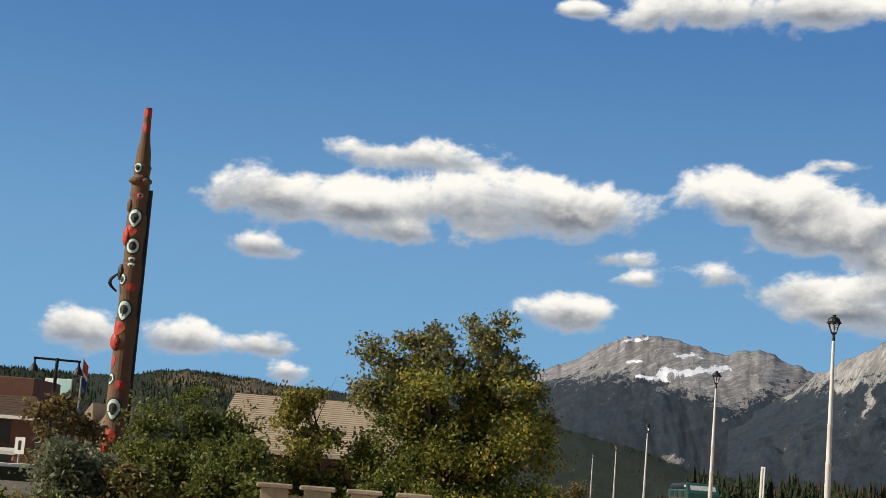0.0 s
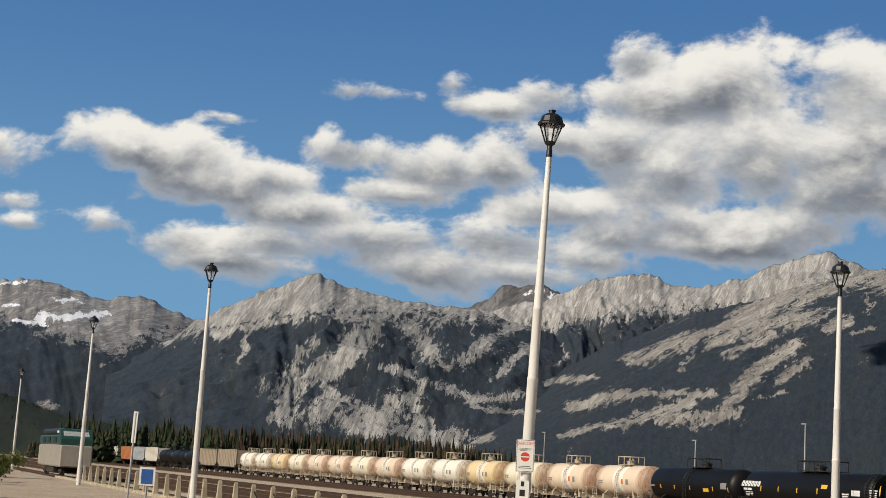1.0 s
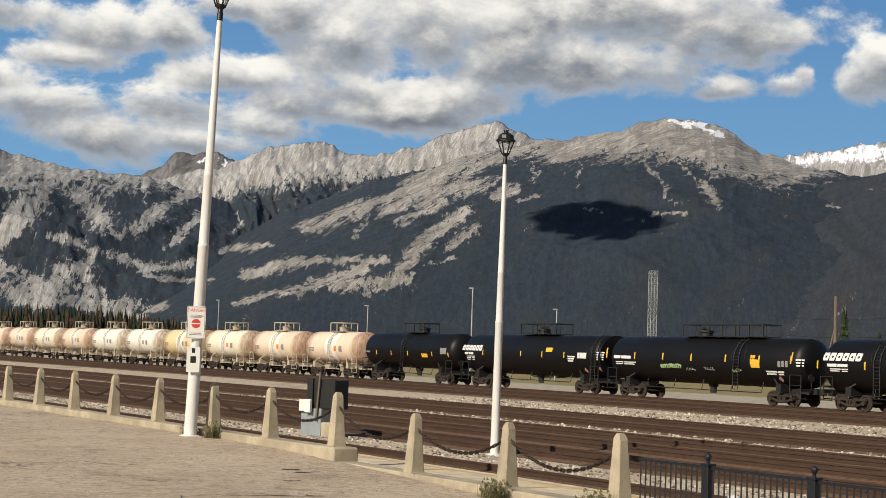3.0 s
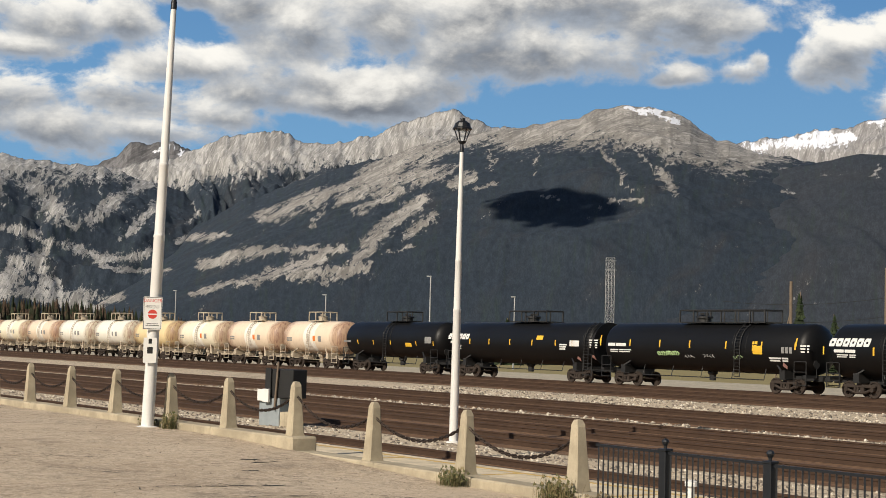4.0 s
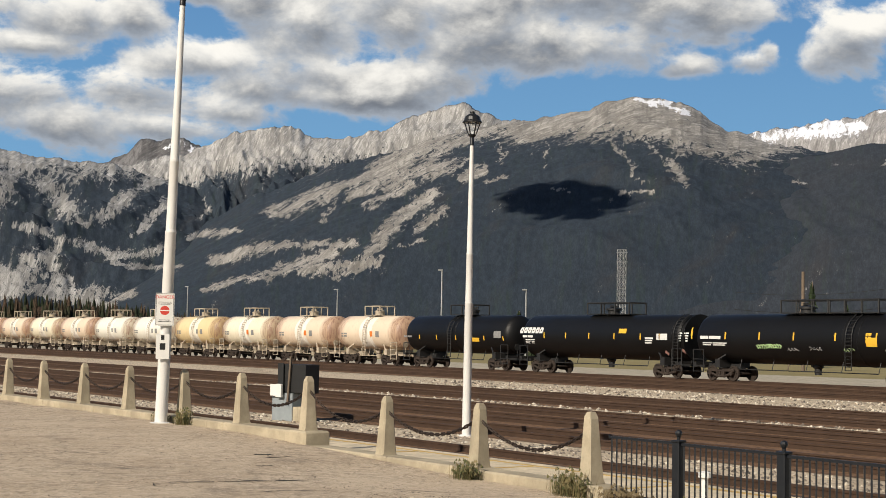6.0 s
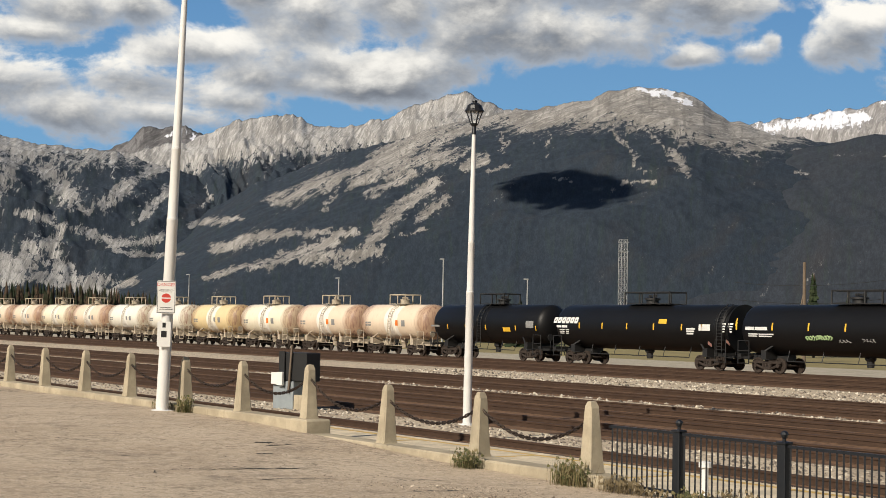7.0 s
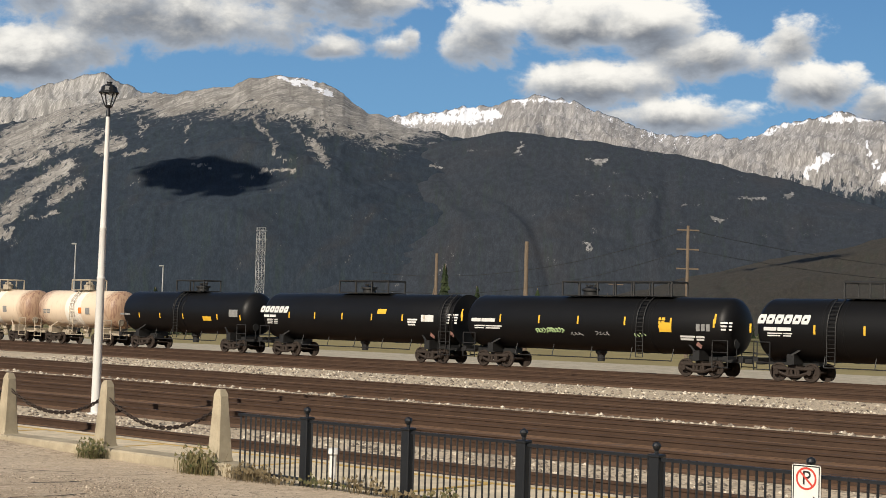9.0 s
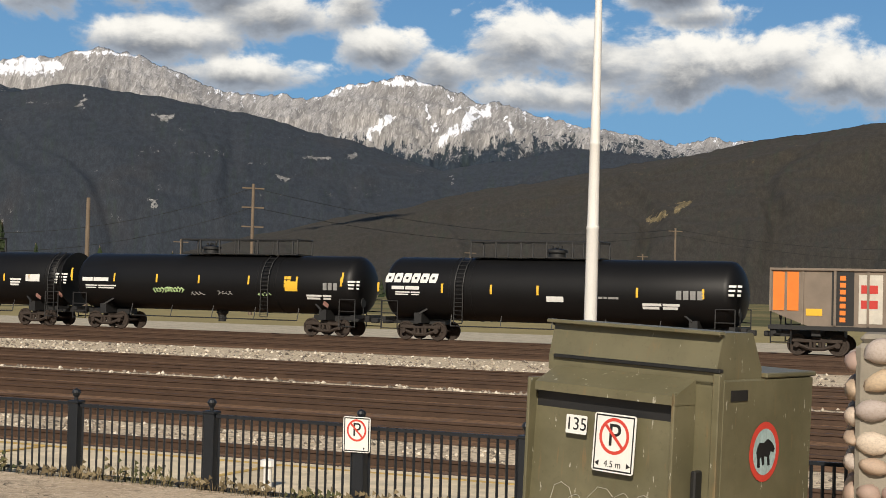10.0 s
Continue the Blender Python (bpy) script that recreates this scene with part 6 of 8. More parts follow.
def marker_post(at, h):
    ob = thing("marker_post", "short white painted pipe post", "post", "white marker posts", at=Matrix.Translation(at))
    part("pipe", lathe(B(), [(0.05, 0), (0.05, h - 0.1), (0.09, h - 0.09), (0.09, h - 0.02), (0.02, h)], 12), WHITE_STEEL, ob)


for az, d, h in ((-9.35, 33.5, 0.75), (8.85, 22.0, 0.80), (22.85, 18.2, 0.35)):
    marker_post(polar(az, d, PLATFORM_Z if d < 20 else BED_Z), h)


def wood_pole(az, d, rise, r=0.16, label="bare weathered wooden pole", arms=0, lean=0.0, brace=False):
    q = polar(az, d, BED_Z - 0.35)
    h = d * math.tan(radians(rise)) + EYE_Z - q.z
    ob = thing("utility_pole", label, "utility pole", "poles beyond the train", at=pose(q.x, q.y, q.z, 0, lean, 0))
    part("pole", tube(B(), (0, 0, 0), (0, 0, h), r * 1.15, r * 0.85, 10), POLE_WOOD, ob)
    if brace:
        part("brace", tube(B(), (-1.5, 0, 0), (0, 0, h * 0.72), 0.07, n=6), POLE_WOOD, ob)
    for k in range(arms):
        z = h - 0.5 - 1.9 * k
        a = part("crossarm", box(B(), -1.15, 1.15, -0.07, 0.07, z, z + 0.14), POLE_WOOD, ob)
        for x in (-1.05, -0.6, 0.6, 1.05):
            part("insulator", lathe(B(), [(0.05, z + 0.14), (0.09, z + 0.22), (0.05, z + 0.32), (0.01, z + 0.34)], 8), GALV, a)
    return q + Vector((0, 0, h))


wood_pole(12.5, 150, 2.59, 0.17, brace=True)
wood_pole(15.9, 140, 3.13, 0.21)
tip1 = wood_pole(21.94, 150, 3.85, 0.17, "tall wooden utility pole with crossarms and insulators", 3)
tip2 = wood_pole(37.9, 210, 2.55, 0.17, "wooden utility pole with crossarms", 1)
tip3 = wood_pole(36.7, 260, 1.55, 0.15, "wooden utility pole with crossarms", 1)
wood_pole(42.0, 230, 1.2, 0.13)
wood_pole(19.3, 230, 1.7, 0.13, "wooden utility pole with crossarms", 1)
wood_pole(30.2, 260, 1.55, 0.15, "wooden utility pole with crossarms", 1)


def steel_pole(az, d, rise, label):
    q = polar(az, d, BED_Z - 0.35)
    h = d * math.tan(radians(rise)) + EYE_Z - q.z
    ob = thing("light_pole", label, "light pole", "thin steel poles beyond the train", at=Matrix.Translation(q))
    part("pole", tube(B(), (0, 0, 0), (0, 0, h), 0.11, 0.07, 8), GALV, ob)
    part("lamp_head", box(B(), -0.45, 0.1, -0.12, 0.12, h - 0.05, h + 0.10, bevel=0.03), GALV, ob)


steel_pole(-0.95, 170, 2.50, "thin grey steel light pole")
steel_pole(2.25, 170, 1.80, "thin grey steel light pole")
steel_pole(-4.9, 190, 1.70, "thin grey steel light pole")
steel_pole(-10.5, 230, 1.70, "thin grey steel light pole")


def lattice_tower():
    q = polar(5.84, 300, BED_Z - 0.35)
    h = 300 * math.tan(radians(3.37)) + EYE_Z - q.z
    ob = thing("lattice_tower", "grey steel lattice radio tower on a white base", "tower", at=pose(q.x, q.y, q.z, 0, 0, 20))
    w = 0.65
    part("base", box(B(), -1.1, 1.1, -1.1, 1.1, 0, 6.6, bevel=0.05), SIGN_WHITE, ob, "white equipment base")
    bm = B()
    for x in (-w, w):
        for y in (-w, w):
            tube(bm, (x, y, 6.6), (x, y, h), 0.06, n=5)
    n = 11
    for k in range(n):
        z0, z1 = 6.6 + (h - 6.6) * k / n, 6.6 + (h - 6.6) * (k + 1) / n
        for a, b in (((-w, -w), (w, -w)), ((w, -w), (w, w)), ((w, w), (-w, w)), ((-w, w), (-w, -w))):
            tube(bm, (*a, z0), (*b, z1), 0.03, n=4)
            tube(bm, (*b, z0), (*a, z1), 0.03, n=4)
            tube(bm, (*a, z1), (*b, z1), 0.03, n=4)
    part("lattice", bm, GALV, ob)
    for k, z in enumerate((h - 0.6, h - 2.4)):
        part("antenna", tube(B(), (-1.1, 0, z), (1.3, 0, z), 0.07, n=5), GALV, ob)


lattice_tower()


def wire(a, b, sag):
    pts = []
    for k in range(13):
        f = k / 12
        q = a.lerp(b, f)
        q.z -= sag * 4 * f * (1 - f)
        pts.append(q)
    tagged(part("power_line", bent_tube(B(), pts, 0.022, 4), FRAME_BLACK), "thin dark power line between the poles", "power line", "power lines")


for dz in (-0.4, -2.3):
    wire(tip1 + Vector((0, 0, dz)), tip2 + Vector((0, 0, dz * 0.4)), 2.2)
    wire(tip1 + Vector((0, 0, dz)), polar(10.0, 170, 7.5 + dz), 2.0)
    wire(tip2 + Vector((0, 0, dz * 0.4)), polar(52.0, 210, 10.5 + dz), 2.0)


# ---- conifers and far woods ----
def needle_material(name, stops):
    m = Nodes(name)
    n, _ = m.node("ShaderNodeNewGeometry")
    c = m.ramp(n.outputs["Random Per Island"], *stops)
    c = m.mix(m.step(m.noise(m.place(), 0.9, 4, 0.7), 0.35, 0.65, 0, 0.6), c, (0.012, 0.016, 0.010))
    return m.done(c, 0.95, spec=0.1)


SPRUCE = needle_material("spruce_needles", ((0.0, (0.025, 0.04, 0.02)), (0.6, (0.045, 0.06, 0.03)), (1.0, (0.06, 0.065, 0.035))))
MIXED = needle_material("mixed_wood_needles", ((0.0, (0.022, 0.034, 0.020)), (0.4, (0.045, 0.05, 0.03)), (0.65, (0.085, 0.06, 0.042)), (1.0, (0.10, 0.066, 0.048))))


def conifer_geometry(verts, faces, base, h, r, rng, tiers=7, n=9):
    for k in range(tiers):
        f = k / tiers
        z0, z1 = base.z + h * (0.10 + 0.80 * f), base.z + h * (0.10 + 0.80 * f + 1.9 / tiers * 0.62)
        rr = r * (1 - f) ** 0.85 * rng.uniform(0.8, 1.1) + 0.03 * h * 0.2
        tip = len(verts)
        verts.append((base.x, base.y, min(z1, base.z + h)))
        a0 = rng.random() * 6
        for j in range(n):
            a = a0 + j * math.tau / n
            q = rr * rng.uniform(0.55, 1.15)
            verts.append((base.x + q * math.cos(a), base.y + q * math.sin(a), z0 - rr * rng.uniform(0.0, 0.35)))
        for j in range(n):
            faces.append((tip, tip + 1 + j, tip + 1 + (j + 1) % n))


def conifer_stand(name, label, trees, material, category="woods", tiers=7):
    rng = random.Random(11)
    verts, faces = [], []
    for az, d, h, r, z in trees:
        conifer_geometry(verts, faces, polar(az, d, z), h, r, rng, tiers)
    me = bpy.data.meshes.new(name)
    me.from_pydata(verts, [], faces)
    me.materials.append(material)
    return tagged(new(name, me), label, category, kind="stuff")


rng = random.Random(21)
trees = []
for k in range(1500):
    az = rng.uniform(-29.5, -8)
    d = rng.uniform(470, 640)
    trees.append((az, d, rng.uniform(11.5, 16.0) * min(1.0, 0.45 + (-8 - az) * 0.09) * min(1.0, 0.45 + (az + 29.5) * 0.12), rng.uniform(1.5, 2.6), -2))
conifer_stand("far_woods", "dense brown and dark green woods beyond the train", trees, MIXED, tiers=5)
trees = [(rng.uniform(-28.5, -22.5), rng.uniform(420, 470), rng.uniform(7, 16), rng.uniform(2.2, 3.2), -2) for k in range(110)]
conifer_stand("far_woods", "tall dark spruces beyond the train", trees, SPRUCE, tiers=7)
trees = [(rng.uniform(-8, 30), rng.uniform(500, 700), rng.uniform(4, 9), rng.uniform(1.5, 2.5), -2) for k in range(260)]
conifer_stand("far_woods", "low dark woods on the valley floor", trees, SPRUCE, tiers=4)
west = smooth_profile(((-66, 3.0), (-50, 3.05), (-48, 3.45), (-46.8, 3.5), (-45, 3.4), (-43.4, 3.2), (-36, 2.9), (-33.5, 2.45), (-30.9, 1.96), (-27.9, 1.14), (-24, 0.6)))
trees = []
for k in range(9000):
    az = rng.uniform(-60, -25)
    f = rng.random() ** 3.2
    d = 1300 - 420 * f
    z = (1300 * math.tan(radians(west(az))) + 9) * (1 - 0.525 * f) - 12
    trees.append((az, d, rng.uniform(3.5, 7.5), rng.uniform(1.1, 1.9), z))
conifer_stand("hill_woods", "dark spruce woods on the low hill", trees, SPRUCE, tiers=4)


def conifer(az, d, h, r):
    rr = random.Random(int(az * 100))
    q = polar(az, d, BED_Z - 0.35)
    ob = thing("spruce_tree", "dark ragged spruce beyond the train", "tree", "spruces beyond the train", at=Matrix.Translation(q))
    part("trunk", tube(B(), (0, 0, 0), (0, 0, h * 0.9), 0.16, 0.04, 7), POLE_WOOD, ob)
    verts, faces = [], []
    for k in range(3):
        conifer_geometry(verts, faces, Vector((rr.uniform(-0.15, 0.15), rr.uniform(-0.15, 0.15), 0)), h * rr.uniform(0.93, 1.0), r * rr.uniform(0.8, 1.1), rr, 13, 11)
    me = bpy.data.meshes.new("crown")
    me.from_pydata(verts, [], faces)
    me.materials.append(SPRUCE)
    part("crown", me, None, ob)


for az, d, rise, r in ((12.85, 175, 2.55, 1.5), (14.05, 200, 1.65, 1.7), (16.35, 200, 1.62, 1.8), (2.0, 210, 1.2, 2.2), (3.1, 220, 0.9, 1.8), (19.0, 260, 1.45, 2.0), (25.0, 300, 1.1, 2.0)):
    conifer(az, d, d * math.tan(radians(rise)) + EYE_Z + 1.3, r)


# ---- locomotive ----
def locomotive():
    # a passenger diesel seen nearly end on, on the platform track
    q = yard(19.4, -156.0, RAIL_Z)
    ob = thing("locomotive", "green and grey streamlined diesel locomotive with rusty streaks", "locomotive", at=pose(q.x, q.y, q.z, 0, 0, TRACK_TURN))
    GREEN = plain("dark_green_loco_paint", (0.02, 0.075, 0.065), 0.4, 0, 0.3, 1.0, 0.7)
    STEEL = plain("fluted_rusty_steel", (0.46, 0.42, 0.36), 0.5, 0.2, 0.35, 0.9, 0.55)
    TOP = plain("black_loco_roof", (0.02, 0.022, 0.022), 0.5, 0, 0.3, 2.0, 0.7)
    bm = box(B(), -9.0, 9.0, -1.52, 1.52, 0.95, 3.05, bevel=0.12)
    part("body", bm, STEEL, ob, "rust-streaked fluted steel lower body")
    bm = box(B(), -9.0, 8.2, -1.50, 1.50, 3.054, 4.0, bevel=0.15)
    part("upper_body", bm, GREEN, ob, "dark green upper body")
    bm = box(B(), -9.0, 6.6, -1.3, 1.3, 4.0, 4.65, bevel=0.25)
    part("roof", bm, TOP, ob, "black roof")
    bm = B()
    prof = [(6.4, 4.0), (6.7, 4.6), (7.2, 4.55), (8.9, 3.6), (8.9, 3.06), (6.4, 3.06)]
    f = [[bm.verts.new((x, y, z)) for x, z in prof] for y in (-1.47, 1.47)]
    bm.faces.new(f[0])
    bm.faces.new(f[1][::-1])
    for k in range(6):
        bm.faces.new((f[0][k], f[1][k], f[1][(k + 1) % 6], f[0][(k + 1) % 6]))
    bmesh.ops.recalc_face_normals(bm, faces=bm.faces)
    part("cab", bm, GREEN, ob, "sloping green cab nose")
    part("windscreen", box(B(), -0.02, 0.02, -1.2, 1.2, -0.45, 0.45, pose(8.05, 0, 4.12, 0, -61, 0)), PANE, ob, "dark cab windscreen")
    for x in (-5.5, -1.5, 3.5):
        part("grille", box(B(), x, x + 2.2, -1.56, -1.51, 3.2, 3.8), TOP, ob)
    part("name_block", box(B(), 4.2, 5.6, -1.35, -1.29, 4.2, 4.4), SIGN_WHITE, ob, "small white lettering block")
    for e in (-1, 1):
        part("truck", TRUCK, None, ob, at=pose(e * 6.3, 0, 0))
        for x in (-0.89, 0.89):
            part("wheelset", WHEELSET, None, ob, at=pose(e * 6.3 + x, 0, 0.46))
    part("fuel_tank", box(B(), -2.6, 2.6, -1.3, 1.3, 0.3, 0.95, bevel=0.1), TOP, ob)


locomotive()

# ---- small signs near the far end of the kerb ----
sp = polar(-25.8, 62, 0.0)
board = thing("sign_post", "blank white board on a thin steel post", "sign", at=pose(sp.x, sp.y, 0, 0, 1.2, 12))
part("post", tube(B(), (0, 0, 0), (0, 0, 3.4), 0.045, n=8), GALV, board)
part("board", box(B(), -0.09, 0.09, -0.03, 0.03, 2.2, 3.45, bevel=0.006), SIGN_WHITE, board)
sp = polar(-25.15, 60, 0.0)
board = thing("information_sign", "small blue information sign on a post", "sign", at=pose(sp.x, sp.y, 0, 0, 0, 20))
part("post", tube(B(), (0, 0, 0), (0, 0, 1.3), 0.04, n=8), GALV, board)
part("plate", box(B(), -0.3, 0.3, -0.05, -0.04, 0.6, 1.3), SIGN_WHITE, board)
part("panel", box(B(), -0.22, 0.22, -0.058, -0.051, 0.66, 1.22), plain("sign_blue", (0.03, 0.12, 0.40), 0.5), board, "blue panel")


# ---- leafy trees and shrubs ----
def leaf_material(name, stops):
    m = Nodes(name)
    n, _ = m.node("ShaderNodeNewGeometry")
    c = m.ramp(n.outputs["Random Per Island"], *stops)
    c = m.mix(m.step(m.noise(m.place(), 1.1, 4, 0.6), 0.4, 0.65, 0, 0.45), c, stops[0][1])
    t = m.tree.nodes.new("ShaderNodeBsdfTranslucent")
    m.put(t.inputs[0], c)
    mixer = m.tree.nodes.new("ShaderNodeMixShader")
    mixer.inputs[0].default_value = 0.38
    m.put(mixer.inputs[1], m.bsdf.outputs[0])
    m.put(mixer.inputs[2], t.outputs[0])
    m.put(m.tree.nodes["Material Output"].inputs[0], mixer.outputs[0])
    return m.done(c, 0.6, spec=0.25)


GREEN_LEAF = leaf_material("green_leaves", ((0.0, (0.070, 0.095, 0.026)), (0.5, (0.170, 0.200, 0.050)), (1.0, (0.300, 0.300, 0.080))))
YELLOW_LEAF = leaf_material("yellowing_leaves", ((0.0, (0.125, 0.160, 0.042)), (0.45, (0.296, 0.307, 0.064)), (0.85, (0.501, 0.433, 0.079)), (1.0, (0.592, 0.364, 0.091))))
GREY_LEAF = leaf_material("grey_green_leaves", ((0.0, (0.105, 0.128, 0.075)), (0.5, (0.224, 0.247, 0.149)), (1.0, (0.359, 0.359, 0.239))))
BROWN_LEAF = leaf_material("brown_leaves", ((0.0, (0.103, 0.095, 0.044)), (0.5, (0.207, 0.164, 0.069)), (1.0, (0.345, 0.224, 0.095))))
BARK = plain("grey_brown_bark", (0.10, 0.075, 0.055), 0.95, 0, 0.3, 4.0, 0.5, 0.5)


def leaves_mesh(clumps, count, size, material, seed):
    """Small leaves in uneven clumps: each clump is x, y, z and its three radii."""
    g = np.random.default_rng(seed)
    c = np.array(clumps)
    vol = (c[:, 3] * c[:, 4] * c[:, 5]) ** 0.75
    pick = g.choice(len(c), count, p=vol / vol.sum())
    d = g.normal(size=(count, 3))
    d /= np.linalg.norm(d, axis=1)[:, None]
    rad = g.random(count) ** 0.6 * g.choice([0.8, 1.0, 1.25], count)
    lump = 1 + 0.35 * np.sin(d[:, 0] * 5 + pick) * np.sin(d[:, 2] * 6 + pick * 2)
    p = c[pick, :3] + d * c[pick, 3:] * (rad * lump)[:, None]
    u = g.normal(size=(count, 3))
    u /= np.linalg.norm(u, axis=1)[:, None]
    w = np.cross(u, g.normal(size=(count, 3)))
    w /= np.linalg.norm(w, axis=1)[:, None]
    s = size * g.uniform(0.6, 1.3, count)[:, None]
    v = np.stack([p - u * s, p + w * s * 0.55, p + u * s, p - w * s * 0.55], 1).reshape(-1, 3)
    v[:, 2] = np.maximum(v[:, 2], 0.02)
    me = bpy.data.meshes.new("crown")
    me.from_pydata(v.tolist(), [], np.arange(count * 4).reshape(-1, 4).tolist())
    me.materials.append(material)
    return me


def limbs_mesh(targets, trunk_h, r, seed, base=(0, 0)):
    rr = random.Random(seed)
    bm = B()
    fork = Vector((base[0] + rr.uniform(-0.2, 0.2), base[1], trunk_h))
    tube(bm, (base[0], base[1], -0.1), fork, r, r * 0.75, 9)
    for t in targets:
        t = Vector(t)
        mid = fork.lerp(t, 0.5) + Vector((rr.uniform(-0.3, 0.3), rr.uniform(-0.3, 0.3), rr.uniform(-0.1, 0.5)))
        tube(bm, fork, mid, r * 0.5, r * 0.28, 7)
        tube(bm, mid, t, r * 0.28, r * 0.06, 6)
        for k in range(3):
            tube(bm, mid.lerp(t, 0.3 * k), t + Vector((rr.uniform(-1, 1), rr.uniform(-1, 1), rr.uniform(-0.2, 0.9))) * 0.8, r * 0.12, r * 0.02, 5)
    return bm


def leafy(name, label, category, az, d, clumps, count, size, material, trunk=1.2, r=0.12, seed=1, group="", extra=None, z=0.0):
    """Clumps are given across (x), in depth (y) and upwards (z) as seen from the path."""
    q = polar(az, d, z)
    ob = thing(name, label, category, group, at=pose(q.x, q.y, q.z, 0, 0, -az))
    part("trunk", limbs_mesh([c[:3] for c in clumps[:: max(1, len(clumps) // 14)]], trunk, r, seed), BARK, ob)
    part("crown", leaves_mesh(clumps, count, size, material, seed), None, ob)
    for cl, n, mt in extra or ():
        part("crown", leaves_mesh(cl, n, size, mt, seed + 5), None, ob)
    return ob


def cloud_of(rr, n, box6, radius):
    x0, x1, y0, y1, z0, z1 = box6
    out = []
    for k in range(n):
        s = rr.uniform(0.6, 1.25) * radius
        out.append((rr.uniform(x0, x1), rr.uniform(y0, y1), rr.uniform(z0, z1), s, s, s * rr.uniform(0.6, 0.9)))
    return out


rr = random.Random(4)
# the big tree: a yellowing lower mass, an open grey-green upper crown
low_mass = cloud_of(rr, 56, (-1.7, 2.3, -1.6, 1.2, 0.9, 4.9), 0.85) + cloud_of(rr, 18, (1.2, 2.9, -1.2, 1, 0.7, 4.2), 0.65)
high = cloud_of(rr, 22, (-1.8, 1.8, -1, 1, 4.5, 6.2), 0.5) + cloud_of(rr, 20, (-3.0, -0.6, -1, 1, 4.0, 5.6), 0.52) + cloud_of(rr, 12, (-1.6, -0.5, -1, 1, 5.2, 6.5), 0.42) + cloud_of(rr, 18, (0.2, 1.7, -1, 1, 4.6, 6.9), 0.45) + cloud_of(rr, 10, (1.2, 2.4, -1, 1, 4.2, 5.6), 0.5)
leafy("broadleaf_tree", "large yellowing broadleaf tree with an open upper crown", "tree", -37.2, 46, low_mass, 40000, 0.07, YELLOW_LEAF, 1.6, 0.22, 3,
      extra=((high, 11000, GREY_LEAF), (high, 6500, YELLOW_LEAF), (cloud_of(rr, 24, (-2.6, 0.2, -1, 1, 0.8, 3.6), 0.75), 8000, GREEN_LEAF), (high, 4800, BROWN_LEAF), (low_mass[::2], 9000, GREEN_LEAF)))
side = cloud_of(rr, 20, (-1.4, 1.6, -0.8, 0.8, 0.6, 3.4), 0.65) + cloud_of(rr, 8, (-1.3, 0.3, -0.5, 0.5, 3.0, 4.4), 0.45)
leafy("broadleaf_tree", "smaller tree with thinning yellow-brown leaves and bare twigs", "tree", -42.0, 47, side, 12000, 0.07, YELLOW_LEAF, 1.0, 0.12, 8, extra=((side, 3000, BROWN_LEAF), (side[:12], 3000, GREEN_LEAF)))
leafy("shrub", "dense green shrub by the station wall", "shrub", -40.2, 45, cloud_of(rr, 14, (-1.5, 1.9, -0.6, 0.6, 0.5, 1.6), 0.7), 13000, 0.07, GREEN_LEAF, 0.4, 0.06, 12)
leafy("shrub", "tall dense green shrub beside the carved pole", "shrub", -46.9, 45, cloud_of(rr, 26, (-1.7, 1.9, -1, 1, 0.6, 3.2), 0.8) + cloud_of(rr, 6, (-0.6, 0.4, -0.5, 0.5, 3.0, 3.9), 0.5), 24000, 0.07, GREEN_LEAF, 0.6, 0.09, 14)
leafy("shrub", "rounded green shrub with darker leaves", "shrub", -45.1, 43, cloud_of(rr, 14, (-1.0, 0.55, -0.7, 0.7, 0.5, 2.4), 0.65), 12000, 0.07, GREEN_LEAF, 0.5, 0.07, 15)
leafy("shrub", "silvery grey-green shrub in front of the carved pole", "shrub", -50.7, 42, cloud_of(rr, 14, (-0.8, 1.0, -0.6, 0.6, 0.4, 2.0), 0.6), 8000, 0.08, GREY_LEAF, 0.4, 0.06, 16)
leafy("shrub", "brown-green shrub at the foot of the carved pole", "shrub", -49.1, 41, cloud_of(rr, 10, (-0.9, 0.9, -0.5, 0.5, 0.3, 1.4), 0.5), 5000, 0.085, BROWN_LEAF, 0.3, 0.05, 17, extra=((cloud_of(rr, 8, (-0.9, 0.9, -0.5, 0.5, 0.3, 1.3), 0.5), 3500, GREEN_LEAF),))
leafy("shrub", "rusty brown feathery shrub behind the hedge", "shrub", -51.6, 50, cloud_of(rr, 12, (-0.9, 0.9, -0.6, 0.6, 1.0, 3.4), 0.5), 4500, 0.09, BROWN_LEAF, 0.6, 0.06, 18)
